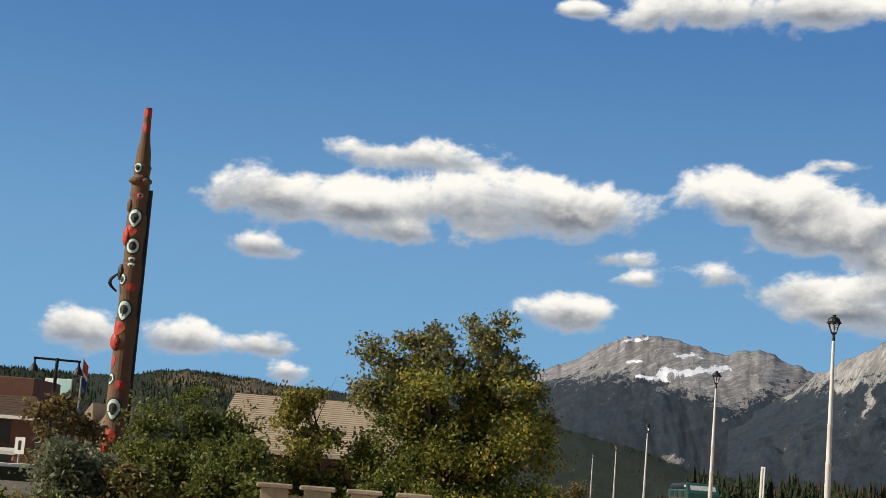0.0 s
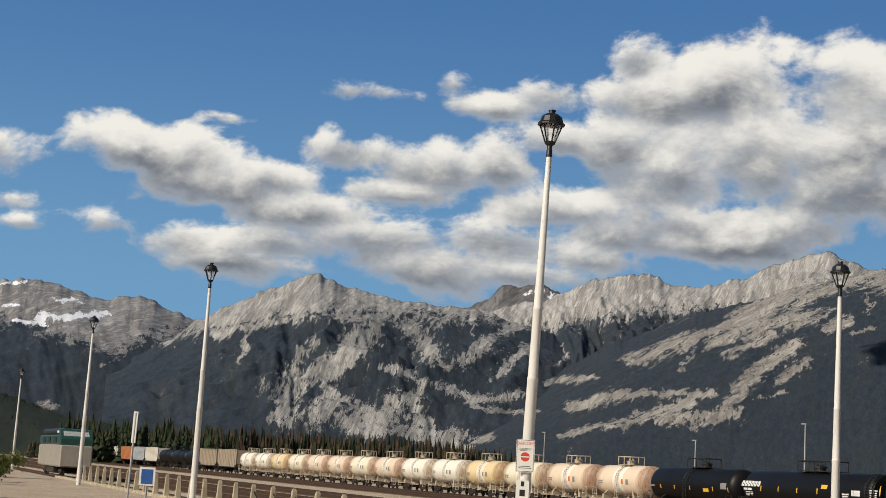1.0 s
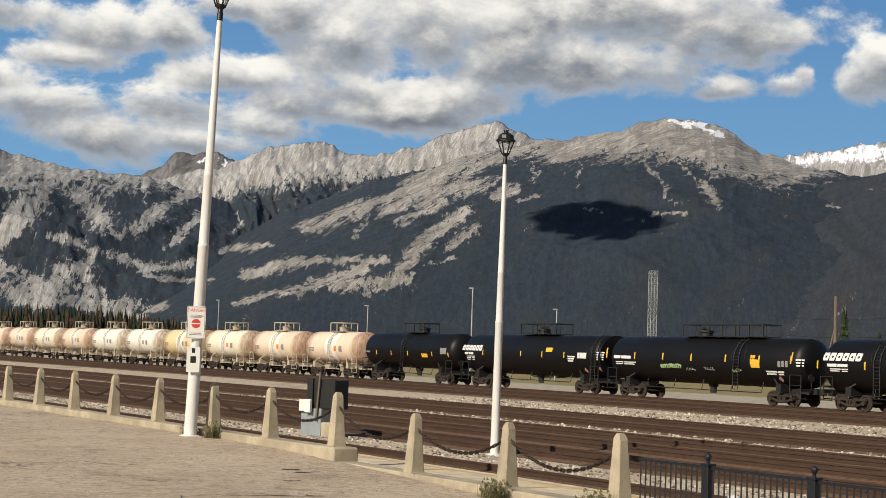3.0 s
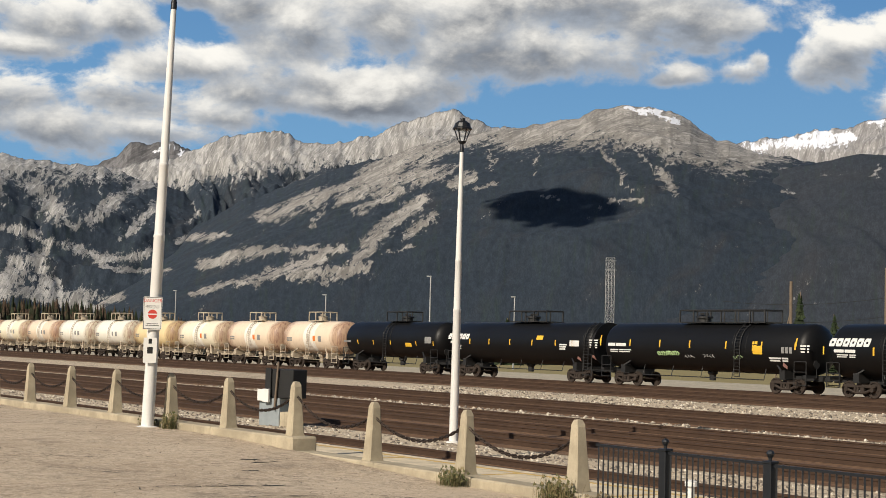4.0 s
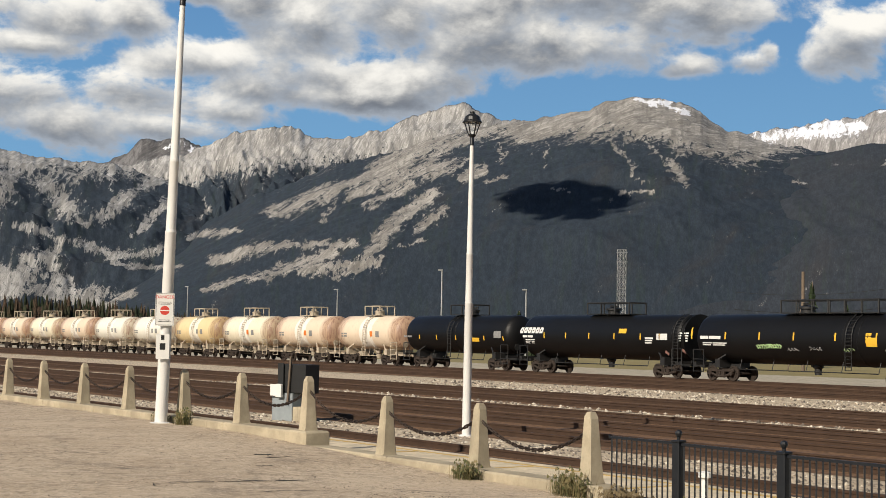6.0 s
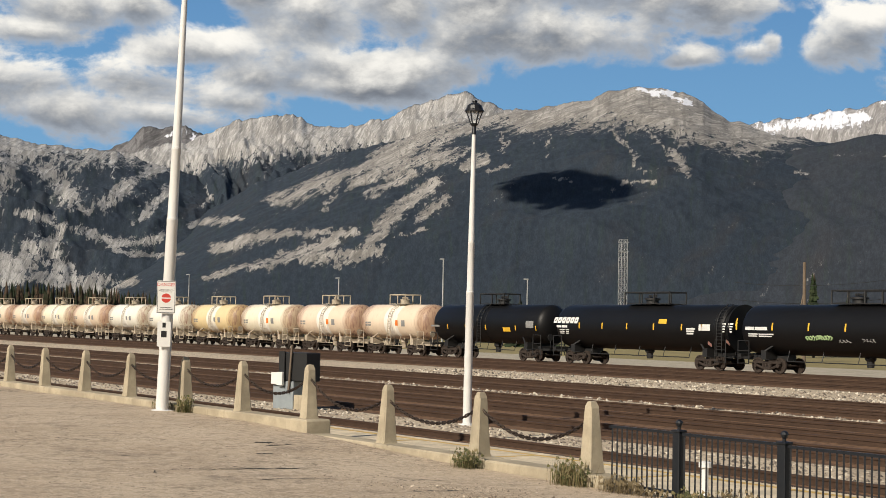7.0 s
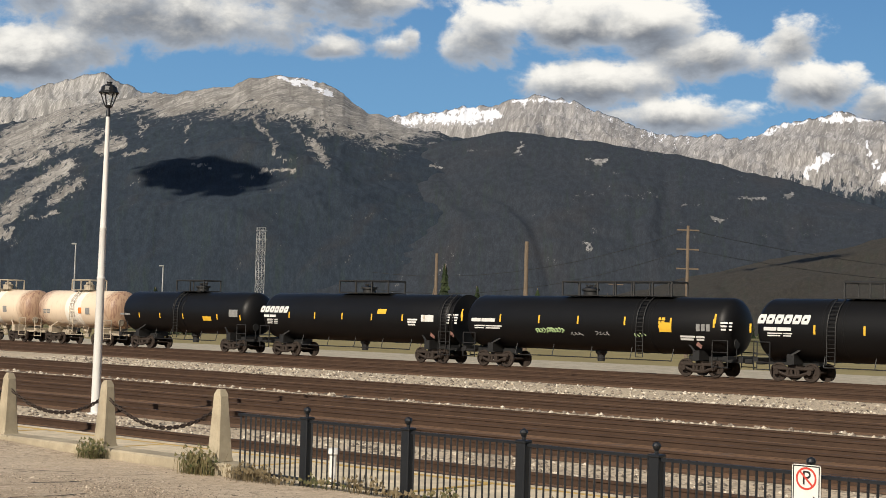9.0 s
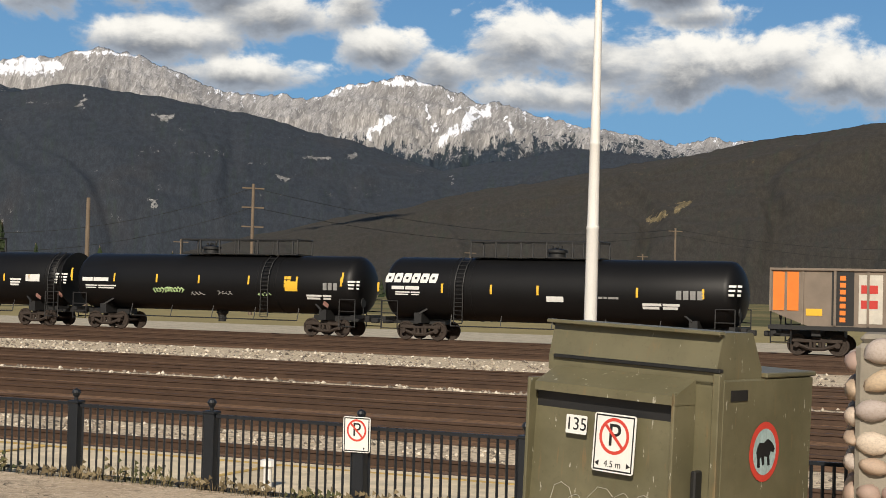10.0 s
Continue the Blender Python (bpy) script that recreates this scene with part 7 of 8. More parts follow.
for k, (az, d, w, h, mt) in enumerate(((-53.4, 36, 1.6, 0.75, GREEN_LEAF), (-51.6, 34, 1.3, 0.5, BROWN_LEAF), (-48.3, 34, 1.2, 0.5, GREEN_LEAF), (-46.0, 33, 1.2, 0.45, GREEN_LEAF), (-43.8, 33, 1.0, 0.5, GREEN_LEAF), (-41.6, 33, 1.0, 0.55, YELLOW_LEAF), (-39.3, 34, 1.1, 0.4, GREEN_LEAF), (-36.9, 34, 1.3, 0.4, GREEN_LEAF), (-34.4, 36, 1.3, 0.6, YELLOW_LEAF), (-33.6, 52, 1.0, 0.9, YELLOW_LEAF), (-33.0, 75, 1.3, 2.2, BROWN_LEAF), (-33.9, 66, 1.4, 1.9, GREEN_LEAF), (-31.4, 80, 1.6, 1.0, GREEN_LEAF), (-30.6, 92, 1.8, 1.2, GREEN_LEAF))):
    leafy("shrub", "low leafy hedge shrub at the edge of the car park", "shrub", az, d, cloud_of(rr, 9, (-w * 0.8, w * 0.8, -0.4, 0.4, 0.2, h), 0.42 if h < 1 else 0.6), 3200, 0.075, mt, 0.25, 0.04, 30 + k, "hedge shrubs")


# ---- carved pole ----
def carved_pole():
    mats = [plain("cedar_brown", (0.19, 0.105, 0.055), 0.8, 0, 0.3, 2.0, 0.55, 0.2), plain("carving_red", (0.50, 0.05, 0.03), 0.6, 0, 0.25, 4.0, 0.8), plain("carving_pale_green", (0.62, 0.78, 0.70), 0.6, 0, 0.2, 4.0, 0.9), plain("carving_black", (0.02, 0.02, 0.02), 0.6, 0, 0.25, 4.0, 0.8)]
    bm = B()
    H = 13.75
    prof = [(0.0, 0.42), (2.0, 0.41), (2.3, 0.44), (3.0, 0.43), (3.1, 0.40), (4.2, 0.40), (4.5, 0.43), (5.2, 0.42), (5.3, 0.38), (6.0, 0.37), (6.3, 0.41), (7.0, 0.41), (7.1, 0.36), (7.9, 0.36), (8.1, 0.40), (8.9, 0.40), (9.0, 0.34), (9.6, 0.34), (9.8, 0.37), (10.5, 0.36), (10.6, 0.31), (10.9, 0.34), (11.0, 0.37), (11.1, 0.31), (11.5, 0.29), (11.8, 0.27), (12.1, 0.22), (12.6, 0.17), (13.2, 0.155), (H, 0.15)]

    def rad(z):
        for (z0, r0), (z1, r1) in zip(prof, prof[1:]):
            if z <= z1:
                return r0 + (r1 - r0) * (z - z0) / (z1 - z0)
        return prof[-1][1]

    def up(z):
        return float(np.interp(z, (0, 1, 8, 8.75, 10.9, 12.6, H), (0, 2.25, 9.25, 9.85, 11.6, 12.85, H)))
    prof = [(up(z), r * 0.86) for z, r in prof]
    lathe(bm, [(r, z) for z, r in prof], 20)

    def patch(z, ang, w, h, mat, lift=0.012, point=0.0, n=14):
        """A painted oval that follows the pole; point draws its lower end out."""
        ring_v, z = [], up(z)
        for k in range(n):
            a = k * math.tau / n
            dx, dz = math.cos(a) * w / 2, math.sin(a) * h / 2
            if dz < 0:
                dx *= 1 - point * (-dz / (h / 2))
            r = rad(z + dz) + lift
            t = radians(ang) + dx / r
            ring_v.append(bm.verts.new((r * math.sin(t), -r * math.cos(t), z + dz)))
        r = rad(z) + lift + 0.02
        c = bm.verts.new((r * math.sin(radians(ang)), -r * math.cos(radians(ang)), z))
        for k in range(n):
            f = bm.faces.new((c, ring_v[k], ring_v[(k + 1) % n]))
            f.material_index = mat

    def eye(z, ang, w, h, point=0.5):
        patch(z, ang, w * 1.4, h * 1.3, 3, 0.010, point)
        patch(z, ang, w * 1.12, h * 1.1, 2, 0.022, point)
        patch(z, ang, w * 0.7, h * 0.68, 3, 0.036, point)

    def lump(z, ang, out, w, h, mat):
        z = up(z)
        r = rad(z)
        t = radians(ang)
        c = Vector((r * math.sin(t), -r * math.cos(t), z))
        m = Matrix.Translation(c) @ Matrix.Rotation(t, 4, "Z") @ Matrix.Diagonal((w, out, h, 1))
        res = bmesh.ops.create_icosphere(bm, subdivisions=2, radius=1, matrix=m)
        for f in {f for v in res["verts"] for f in v.link_faces}:
            f.material_index = mat
    eye(2.15, -22, 0.46, 0.62)
    eye(5.45, -22, 0.44, 0.60)
    eye(7.65, -10, 0.40, 0.46, 0.0)
    eye(8.75, -14, 0.42, 0.56)
    eye(3.15, -58, 0.22, 0.32, 0.2)
    eye(6.50, -50, 0.24, 0.32, 0.2)
    eye(10.9, -30, 0.26, 0.30, 0.2)
    eye(9.72, 5, 0.2, 0.12, 0.0)
    for z, ang, w, h in ((1.25, -35, 0.5, 0.5), (2.95, 0, 0.42, 0.34), (3.75, -62, 0.25, 0.45), (4.85, -45, 0.55, 0.5), (6.25, 5, 0.36, 0.3), (8.2, -35, 0.5, 0.4), (9.7, 0, 0.34, 0.3)):
        patch(z, ang, w, h, 1, 0.011, 0.3)
    for z, w in ((13.5, 0.31), (12.85, 0.32)):
        for a in range(0, 360, 60):
            patch(z, a, 0.19, 0.38, 1, 0.004)
    for z, ang in ((7.2, -8), (7.0, -8)):
        patch(z, ang, 0.26, 0.16, 2, 0.012, 0.6)
        patch(z - 0.02, ang, 0.12, 0.1, 3, 0.02)
    for z, ang, o, w, h, mt in ((4.4, -60, 0.12, 0.22, 0.3, 1), (8.0, -70, 0.1, 0.2, 0.35, 1), (1.0, -60, 0.14, 0.22, 0.3, 1), (10.35, -40, 0.16, 0.26, 0.12, 0), (10.35, 40, 0.16, 0.2, 0.12, 0), (6.75, -75, 0.12, 0.16, 0.3, 3), (9.3, -75, 0.1, 0.15, 0.25, 0)):
        lump(z, ang, o, w, h, mt)
    # curved black beak
    last = None
    for k in range(9):
        a = k / 8
        q = Vector((-0.42 - 0.26 * math.sin(a * math.pi), -0.1, up(6.75) - 0.05 - 0.62 * a))
        if last:
            n0 = len(bm.faces)
            tube(bm, last, q, 0.07 * (1 - abs(a - 0.6)), 0.06 * (1 - abs(a - 0.5)), 7)
            bm.faces.ensure_lookup_table()
            for f in bm.faces[n0:]:
                f.material_index = 3
        last = q
    # the dark steel spine behind
    n0 = len(bm.faces)
    box(bm, 0.29, 0.44, -0.05, 0.25, 0, 10.9)
    bm.faces.ensure_lookup_table()
    for f in bm.faces[n0:]:
        f.material_index = 3
    q = polar(-49.70, 52, 0.0)
    me = mesh_of(bm, "carved_pole", mats)
    ob = new("carved_pole", me)
    ob.matrix_basis = pose(q.x, q.y, q.z, 0, -0.3, 49.70)
    tagged(ob, "tall carved cedar pole with red, pale green and black painting", "totem pole")


carved_pole()

# ---- station and town ----
SHINGLE = plain("tan_wood_shingles", (0.50, 0.40, 0.29), 0.9, 0, 0.35, 1.2, 0.7, 0.3)
BROWN_WALL = plain("brown_timber_wall", (0.10, 0.06, 0.04), 0.85, 0, 0.3, 2.0, 0.6)
BRICK_WALL = plain("dark_red_brick_wall", (0.16, 0.07, 0.05), 0.85, 0, 0.3, 2.0, 0.7)
BEIGE_WALL = plain("beige_stucco", (0.52, 0.44, 0.33), 0.9, 0, 0.3, 2.0, 0.8)
GLASS_DARK = plain("dark_window_glass", (0.02, 0.025, 0.03), 0.08, 0, 0.2, 2.0, 0.8)


def shingled_slope(ob, material, w0, w1, depth, z0, z1, rows, at=None):
    """A roof slope of boards under courses of shingles, each one lapping the course below; the eave is at y 0, the ridge at y depth."""
    boards = B()
    v = [boards.verts.new(p) for p in ((-w0, 0, z0), (w0, 0, z0), (w1, depth, z1), (-w1, depth, z1), (-w0, 0, z0 - 0.12), (w0, 0, z0 - 0.12), (w1, depth, z1 - 0.12), (-w1, depth, z1 - 0.12))]
    for q in ((0, 1, 2, 3), (7, 6, 5, 4), (0, 4, 5, 1), (1, 5, 6, 2), (2, 6, 7, 3), (3, 7, 4, 0)):
        boards.faces.new([v[i] for i in q])
    bmesh.ops.recalc_face_normals(boards, faces=boards.faces)
    roof = part("roof", boards, material, ob, at=at)
    for k in range(rows):
        f0, f1 = k / rows, (k + 1) / rows
        y0, y1 = depth * f0, depth * f1 + 0.05
        za, zb = z0 + 0.006 + (z1 - z0) * f0, z0 + 0.006 + (z1 - z0) * f1
        a, b = w0 + (w1 - w0) * f0, w0 + (w1 - w0) * f1
        bm = B()
        v = [bm.verts.new(p) for p in ((-a, y0, za), (a, y0, za), (b, y1, zb), (-b, y1, zb), (-a, y0, za + 0.04), (a, y0, za + 0.04), (b, y1, zb + 0.02), (-b, y1, zb + 0.02))]
        for q in ((4, 5, 6, 7), (0, 1, 5, 4), (1, 2, 6, 5), (3, 0, 4, 7)):
            bm.faces.new([v[i] for i in q])
        bmesh.ops.recalc_face_normals(bm, faces=bm.faces)
        part("shingle_course", bm, material, roof)


def station():
    az, d = -41.0, 74
    q = polar(az, d, 0)
    ob = thing("station_building", "low station building with a broad tan shingled hip roof", "building", at=pose(q.x, q.y, -0.1, 0, 0, -az))
    part("wall", box(B(), -5.9, 6.4, 0.9, 8.0, 0, 3.1), BROWN_WALL, ob)
    shingled_slope(ob, SHINGLE, 6.9, 6.2, 5.2, 2.85, 5.75, 26)
    shingled_slope(ob, SHINGLE, 6.9, 6.2, 5.2, 2.85, 5.75, 10, at=pose(0, 10.4, 0, 0, 0, 180))
    part("gable", box(B(), -1.2, 1.2, 0, 2.0, 2.75, 2.9), SHINGLE, ob)
    part("fascia", box(B(), -6.95, 6.95, -0.05, 0.0, 2.7, 2.88), BEIGE_WALL, ob)
    for x in (-5.2, -4.2, -2.2, 0.2, 2.5):
        w = part("window", box(B(), x, x + 0.75, 0.86, 0.9, 1.0, 2.3), GLASS_DARK, ob)
        part("frame", box(B(), x - 0.08, x, 0.82, 0.9, 0.95, 2.35), SIGN_WHITE, w)
    part("door", box(B(), -3.2, -2.4, 0.86, 0.9, 0, 2.1), BRICK_WALL, ob, "dark red door")
    for x in (-5.6, -3.7, 4.5):
        part("porch_post", box(B(), x - 0.1, x + 0.1, 0.1, 0.3, 0, 2.8), BROWN_WALL, ob)


station()


def low_wall():
    ob = thing("garden_wall", "low concrete garden wall with capped piers", "wall", at=pose(0, 0, 0))
    CAP = concrete_material("pale_cap_stone", (0.46, 0.38, 0.29))
    for a0, a1 in ((-44.0, -42.2), (-42.2, -40.4), (-40.4, -38.4), (-38.4, -36.2)):
        p0, p1 = polar(a0, 41.0), polar(a1, 41.0)
        d = p1 - p0
        m = Matrix.Translation(p0) @ pose(0, 0, 0, 0, 0, math.degrees(math.atan2(d.y, d.x)))
        part("wall_length", box(B(), 0.0, d.length - 0.01, -0.15, 0.15, 0, 1.18, m), CONCRETE, ob)
    for a in (-43.7, -42.1, -40.35, -38.5):
        p = polar(a, 40.9)
        m = Matrix.Translation(p) @ pose(0, 0, 0, 0, 0, -a)
        pier = part("pier", box(B(), -0.36, 0.36, -0.3, 0.3, 0, 1.34, m, 0.01), CONCRETE, ob)
        part("cap", box(B(), -0.48, 0.48, -0.4, 0.4, 1.342, 1.47, m, 0.03), CAP, pier, "pale overhanging cap stone")


low_wall()


def town():
    az, d = -53.6, 92
    q = polar(az, d, 0)
    ob = thing("shop_building", "dark brick building with an overhanging brown roof", "building", at=pose(q.x, q.y, -0.1, 0, 0, -az - 18))
    part("wall", box(B(), -6, 1.6, 0, 9, 0, 4.0), BRICK_WALL, ob)
    shingled_slope(ob, BROWN_WALL, 4.4, 3.0, 3.5, 3.9, 5.2, 8, at=pose(-2.2, -0.9, 0))
    part("upper_wall", box(B(), -5.5, 0.6, 2.5, 8, 4.0, 6.3, bevel=0.05), BRICK_WALL, ob)
    part("eave_board", box(B(), -6.4, 2.2, -0.95, -0.88, 3.72, 3.92), SIGN_WHITE, ob, "pale eave board")
    part("awning", box(B(), -6.0, 1.2, -1.4, -0.05, 1.9, 2.1, pose(0, 0, 0, 8, 0, 0)), SIGN_WHITE, ob, "pale awning")
    for x in (-4.8, -3.4, -2.0, -0.6):
        part("window", box(B(), x, x + 0.9, -0.04, -0.003, 2.3, 3.6), GLASS_DARK, ob)
        part("window", box(B(), x, x + 1.0, -0.04, -0.003, 0.5, 1.8), GLASS_DARK, ob)
    az, d = -51.4, 118
    q = polar(az, d, 0)
    ob = thing("gabled_building", "beige building with steep shingled gables", "building", at=pose(q.x, q.y, -0.1, 0, 0, -az - 22))
    part("wall", box(B(), -3.6, 3.4, 0, 8, 0, 3.8), BEIGE_WALL, ob)
    for x, w in ((0.9, 1.1), (2.6, 1.0)):
        bm = B()
        f = [[bm.verts.new(p) for p in ((x - w, y, 3.2), (x + w, y, 3.2), (x + w * 0.8, y, 6.0))] for y in (-0.3, 6)]
        bm.faces.new(f[0])
        bm.faces.new(f[1][::-1])
        for k in range(3):
            bm.faces.new((f[0][k], f[1][k], f[1][(k + 1) % 3], f[0][(k + 1) % 3]))
        bmesh.ops.recalc_face_normals(bm, faces=bm.faces)
        part("gable", bm, SHINGLE, ob)
    for x in (-2.8, -1.6):
        part("window", box(B(), x, x + 0.7, -0.04, -0.003, 1.2, 2.2), GLASS_DARK, ob)
    q = polar(-51.95, 100, 0)
    ob = thing("billboard", "pale blue and white billboard above the roofs", "billboard", at=pose(q.x, q.y, 0, 0, 0, 18))
    part("panel", box(B(), -1.0, 1.0, -0.05, 0.05, 5.0, 6.6), SIGN_WHITE, ob)
    part("picture", box(B(), 0.0, 0.97, -0.06, -0.052, 5.03, 6.57), plain("pale_teal", (0.42, 0.68, 0.66), 0.6, 0, 0.3, 0.8, 0.7), ob, "pale teal picture")
    for x in (-0.8, 0.8):
        part("post", tube(B(), (x, 0.1, 0), (x, 0.1, 6.4), 0.06, n=6), BLACK_IRON, ob)
    # twin street lamp
    q = polar(-52.05, 58, 0)
    ob = thing("twin_street_lamp", "black iron street lamp with two hanging bells", "street lamp", at=pose(q.x, q.y, 0, 0, 0, 52))
    part("post", tube(B(), (0, 0, 0), (0, 0, 5.3), 0.09, 0.06, 10), BLACK_IRON, ob)
    part("arm", box(B(), -0.85, 0.85, -0.04, 0.04, 5.2, 5.28), BLACK_IRON, ob)
    for x in (-0.8, 0.8):
        part("bell", lathe(B(), [(0.03, 5.2), (0.05, 5.05), (0.12, 4.95), (0.2, 4.75), (0.19, 4.73), (0.02, 4.8)], 14, "Z", pose(x, 0, 0)), BLACK_IRON, ob, "bell-shaped lamp shade")
    # flag
    q = polar(-51.15, 95, 0)
    ob = thing("flagpole", "flagpole with a limp red, white and blue flag", "flagpole", at=pose(q.x, q.y, 0, 0, 0, 52))
    part("pole", tube(B(), (0, 0, 0), (0, 0, 7.7), 0.05, n=8), GALV, ob)
    for z0, z1, mt in ((6.9, 7.6, SIGN_RED), (6.65, 6.9, SIGN_WHITE), (6.0, 6.65, plain("flag_blue", (0.03, 0.06, 0.30), 0.8))):
        bm = B()
        for k in range(6):
            x0, x1 = 0.05 + 0.05 * k, 0.10 + 0.05 * k
            box(bm, x0, x1, 0.04 * math.sin(k * 1.7) - 0.01, 0.04 * math.sin(k * 1.7) + 0.02, z0 - 0.07 * k, z1 - 0.07 * k)
        part("flag", bm, mt, ob)
    # crossing sign
    q = polar(-53.0, 47, 0)
    ob = thing("crossing_sign", "white pedestrian crossing sign with a dark figure shape", "sign", at=pose(q.x, q.y, 0, 0, 0, 24))
    part("post", tube(B(), (0, 0.03, 0), (0, 0.03, 2.2), 0.035, n=8), GALV, ob)
    part("plate", plate(0.32, 0.5), SIGN_WHITE, ob, at=pose(0, 0, 1.95))
    part("symbol", box(B(), -0.05, 0.05, -0.009, -0.007, 1.82, 2.1), SIGN_BLACK, ob)
    # parked cars, half hidden by the hedge
    for az, d, mt, lab in ((-53.3, 44, WHITE_STEEL, "white parked car behind the hedge"), (-50.35, 55, plain("dark_blue_car_paint", (0.02, 0.03, 0.06), 0.25), "dark blue parked car behind the shrubs"), (-47.6, 60, plain("red_car_paint", (0.30, 0.03, 0.03), 0.25), "dark red parked car behind the shrubs")):
        q = polar(az, d, 0)
        ob = thing("parked_car", lab, "car", "parked cars", at=pose(q.x, q.y, 0, 0, 0, -az + 8))
        bm = B()
        prof = [(-2.1, 0.35), (-2.15, 0.75), (-1.3, 0.92), (-0.6, 1.42), (0.9, 1.46), (1.6, 0.98), (2.1, 0.9), (2.15, 0.35)]
        f = [[bm.verts.new((x, y, z)) for x, z in prof] for y in (-0.85, 0.85)]
        bm.faces.new(f[0])
        bm.faces.new(f[1][::-1])
        for k in range(len(prof)):
            n = (k + 1) % len(prof)
            bm.faces.new((f[0][k], f[1][k], f[1][n], f[0][n]))
        bmesh.ops.recalc_face_normals(bm, faces=bm.faces)
        bmesh.ops.bevel(bm, geom=list(bm.edges), offset=0.05, segments=2, affect="EDGES")
        part("body", bm, mt, ob, smooth=True)
        bm = B()
        bm.faces.new([bm.verts.new((x, -0.862, z)) for x, z in ((-1.05, 0.98), (1.35, 0.98), (0.85, 1.36), (-0.5, 1.34))])
        part("side_window", bm, GLASS_DARK, ob)
        for x in (-1.35, 1.35):
            for y in (-0.86, 0.68):
                part("wheel", lathe(B(), [(0.06, 0), (0.30, 0.0), (0.32, 0.05), (0.32, 0.15), (0.28, 0.18), (0.05, 0.18)], 18, "Y", pose(x, y, 0.32)), DEEP_BLACK, ob)


town()

# ---- weeds along the kerb and stones on the ballast ----
WEED = leaf_material("dry_weeds", ((0.0, (0.063, 0.077, 0.027)), (0.5, (0.153, 0.140, 0.059)), (1.0, (0.324, 0.252, 0.135))))
DRY = leaf_material("straw_grass", ((0.0, (0.120, 0.090, 0.045)), (0.5, (0.255, 0.195, 0.105)), (1.0, (0.345, 0.277, 0.165))))


def tuft(p, s, w, h, blades, material, label, seed):
    g = random.Random(seed)
    q = yard(p, s, lot_z(p, s) - 0.01)
    verts, faces = [], []
    for k in range(blades * 2):
        x, y = g.gauss(0, w * 0.5), g.gauss(0, 0.07)
        hh = h * g.uniform(0.35, 1.0)
        dx, dy = g.uniform(-0.35, 0.35) * hh, g.uniform(-0.25, 0.25) * hh
        a = g.random() * math.pi
        t = 0.0026
        n = len(verts)
        cx, cy = t * math.cos(a), t * math.sin(a)
        verts += [(x - cx, y - cy, 0), (x + cx, y + cy, 0), (x + dx * 0.4 + cx * 0.8, y + dy * 0.4 + cy * 0.8, hh * 0.6), (x + dx * 0.4 - cx * 0.8, y + dy * 0.4 - cy * 0.8, hh * 0.6), (x + dx, y + dy, hh)]
        faces += [(n, n + 1, n + 2, n + 3), (n + 3, n + 2, n + 4)]
        if k % 3 == 0:
            lx, lz = g.uniform(0.02, 0.05), hh * g.uniform(0.4, 0.95)
            verts += [(x + dx * 0.7, y, lz), (x + dx * 0.7 + lx, y + 0.02, lz + 0.02), (x + dx * 0.7, y + 0.01, lz + 0.05)]
            faces.append((n + 5, n + 6, n + 7))
    me = bpy.data.meshes.new("weed_tuft")
    me.from_pydata(verts, [], faces)
    me.materials.append(material)
    ob = new("weed_tuft", me)
    ob.matrix_basis = pose(q.x, q.y, q.z, 0, 0, TRACK_TURN)
    tagged(ob, label, "weeds", "weeds along the kerb", "stuff")


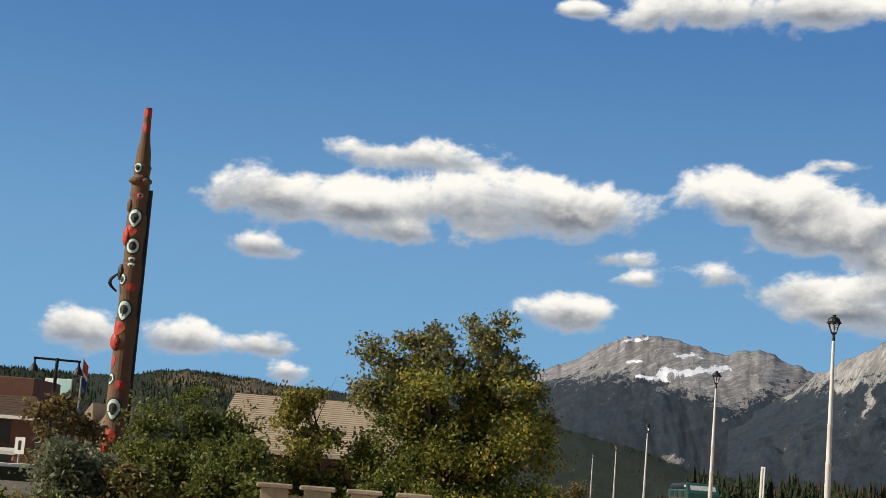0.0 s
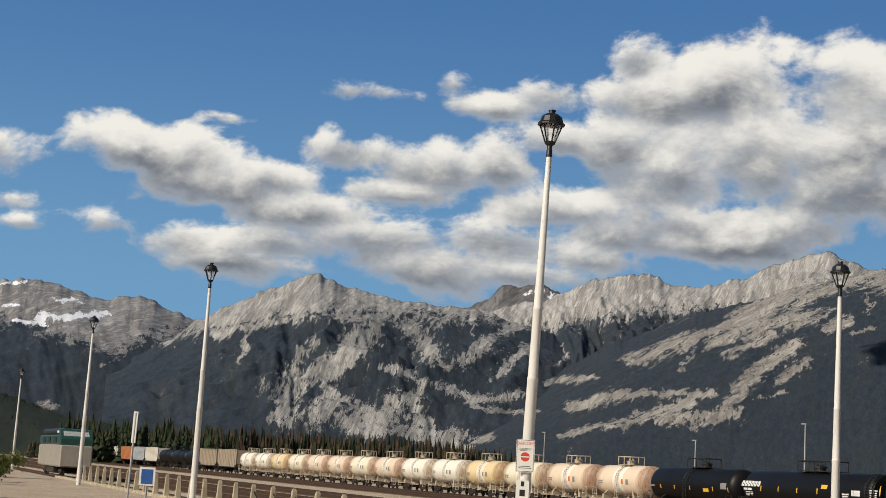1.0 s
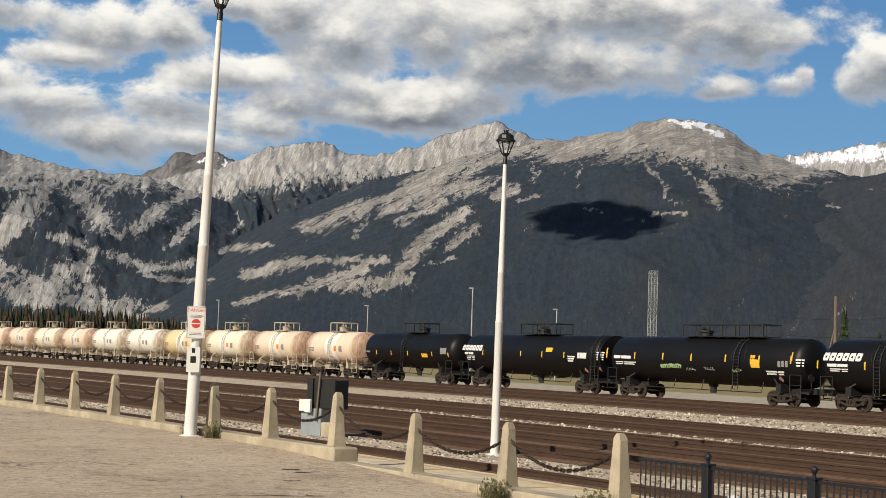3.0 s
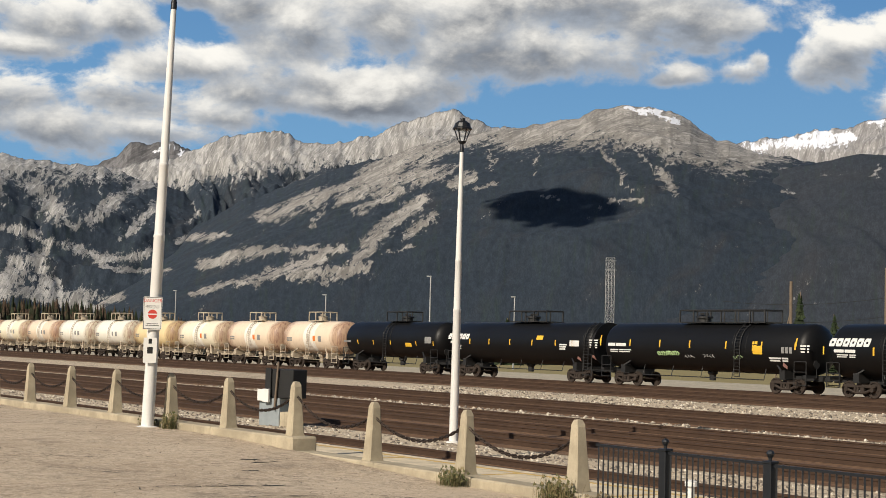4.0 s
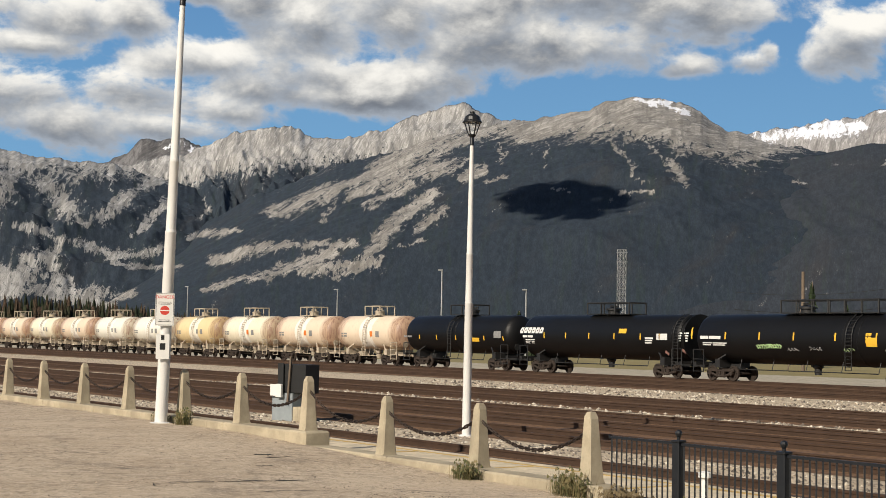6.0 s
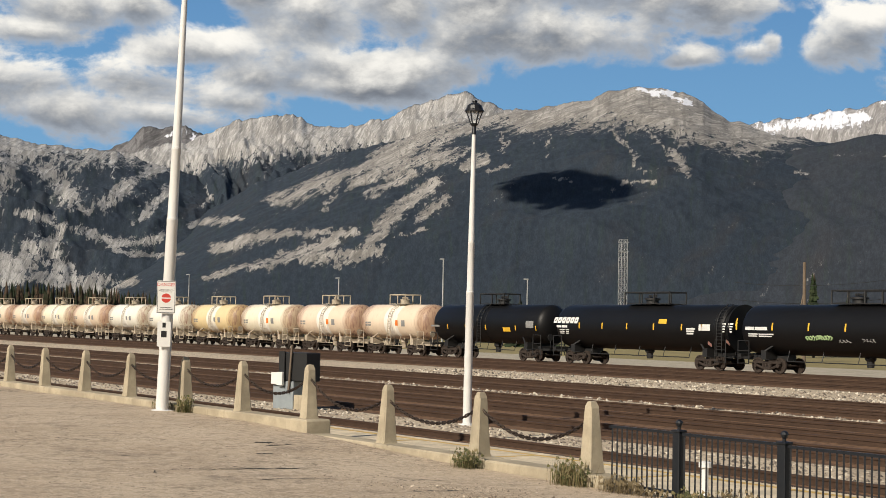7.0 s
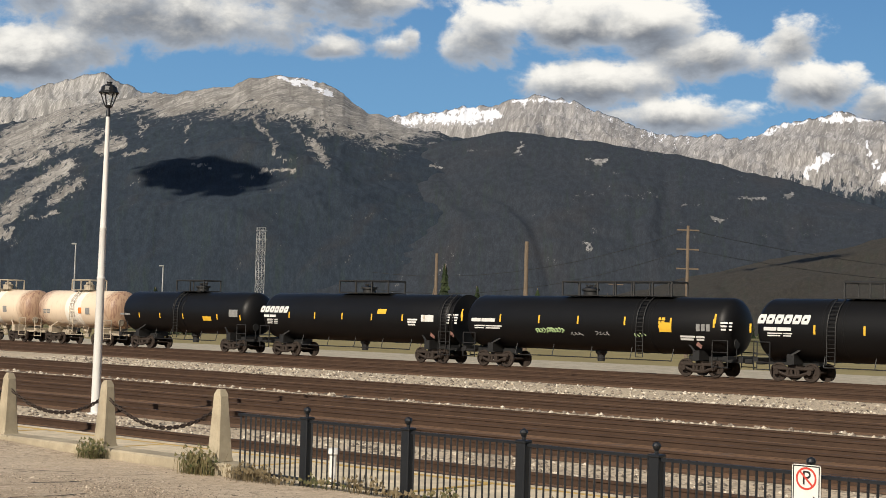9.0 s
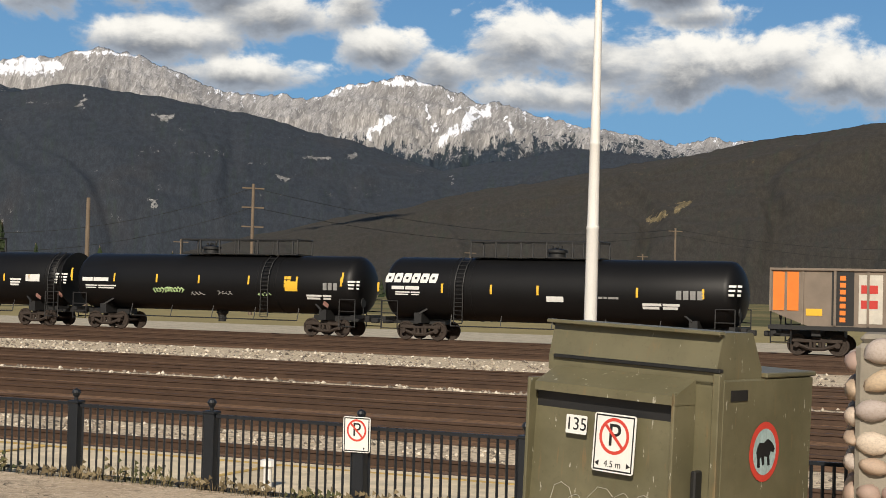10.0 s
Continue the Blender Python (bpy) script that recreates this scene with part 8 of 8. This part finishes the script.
tuft(11.75, -16.6, 0.24, 0.27, 150, WEED, "green weeds at the foot of the kerb", 1)
tuft(11.78, -14.45, 0.30, 0.36, 190, WEED, "tall dry weeds round the last bollard", 2)
tuft(11.8, -13.5, 0.40, 0.20, 120, DRY, "dry grass under the iron fence", 3)
tuft(11.8, -25.5, 0.22, 0.35, 130, WEED, "weeds at the foot of the lamp post", 4)
tuft(11.78, -26.4, 0.22, 0.22, 110, WEED, "weeds at the foot of the lamp post", 5)
for k in range(18):
    tuft(11.86 + 0.04 * (k % 3), -13.1 + 0.62 * k, 0.36, 0.08 + 0.18 * ((k * 7) % 5) / 5 * (0.5 if k > 8 else 1.0), 50, (DRY, WEED, DRY)[k % 3], "dry grass under the iron fence", 40 + k)


def loose_stones():
    g = random.Random(9)
    bm = B()
    verts, faces = [], []
    for k in range(9000):
        p, s = g.choice(((20.9, 23.4), (34.5, 36.5), (45.4, 53.8), (21.0, 23.4)))[0] + g.random() * 2.4, -75 + g.random() * 95
        if g.random() < 0.3:
            p = 45.4 + g.random() * 8.2
        q = yard(p, s, BED_Z)
        r = g.uniform(0.025, 0.07) * (1.5 if p > 30 else 1.0)
        n = len(verts)
        for dx, dy, dz in ((1, 0, 0.2), (0, 1, 0.2), (-1, 0, 0.3), (0, -1, 0.1), (0, 0, 1), (0, 0, -0.5)):
            verts.append((q.x + dx * r * g.uniform(0.6, 1.2), q.y + dy * r * g.uniform(0.6, 1.2), q.z + dz * r * g.uniform(0.6, 1.1)))
        for a, b in ((0, 1), (1, 2), (2, 3), (3, 0)):
            faces += [(n + a, n + b, n + 4), (n + b, n + a, n + 5)]
    bm.free()
    me = bpy.data.meshes.new("loose_stones")
    me.from_pydata(verts, [], faces)
    m = Nodes("pale_loose_stone")
    n, _ = m.node("ShaderNodeNewGeometry")
    me.materials.append(m.done(m.ramp(n.outputs["Random Per Island"], (0.0, (0.09, 0.075, 0.06)), (0.4, (0.28, 0.235, 0.19)), (0.75, (0.50, 0.44, 0.35)), (1.0, (0.66, 0.60, 0.50))), 0.9))
    tagged(new("loose_stones", me), "pale loose ballast stones between the tracks", "stones", kind="stuff")


loose_stones()


motions()
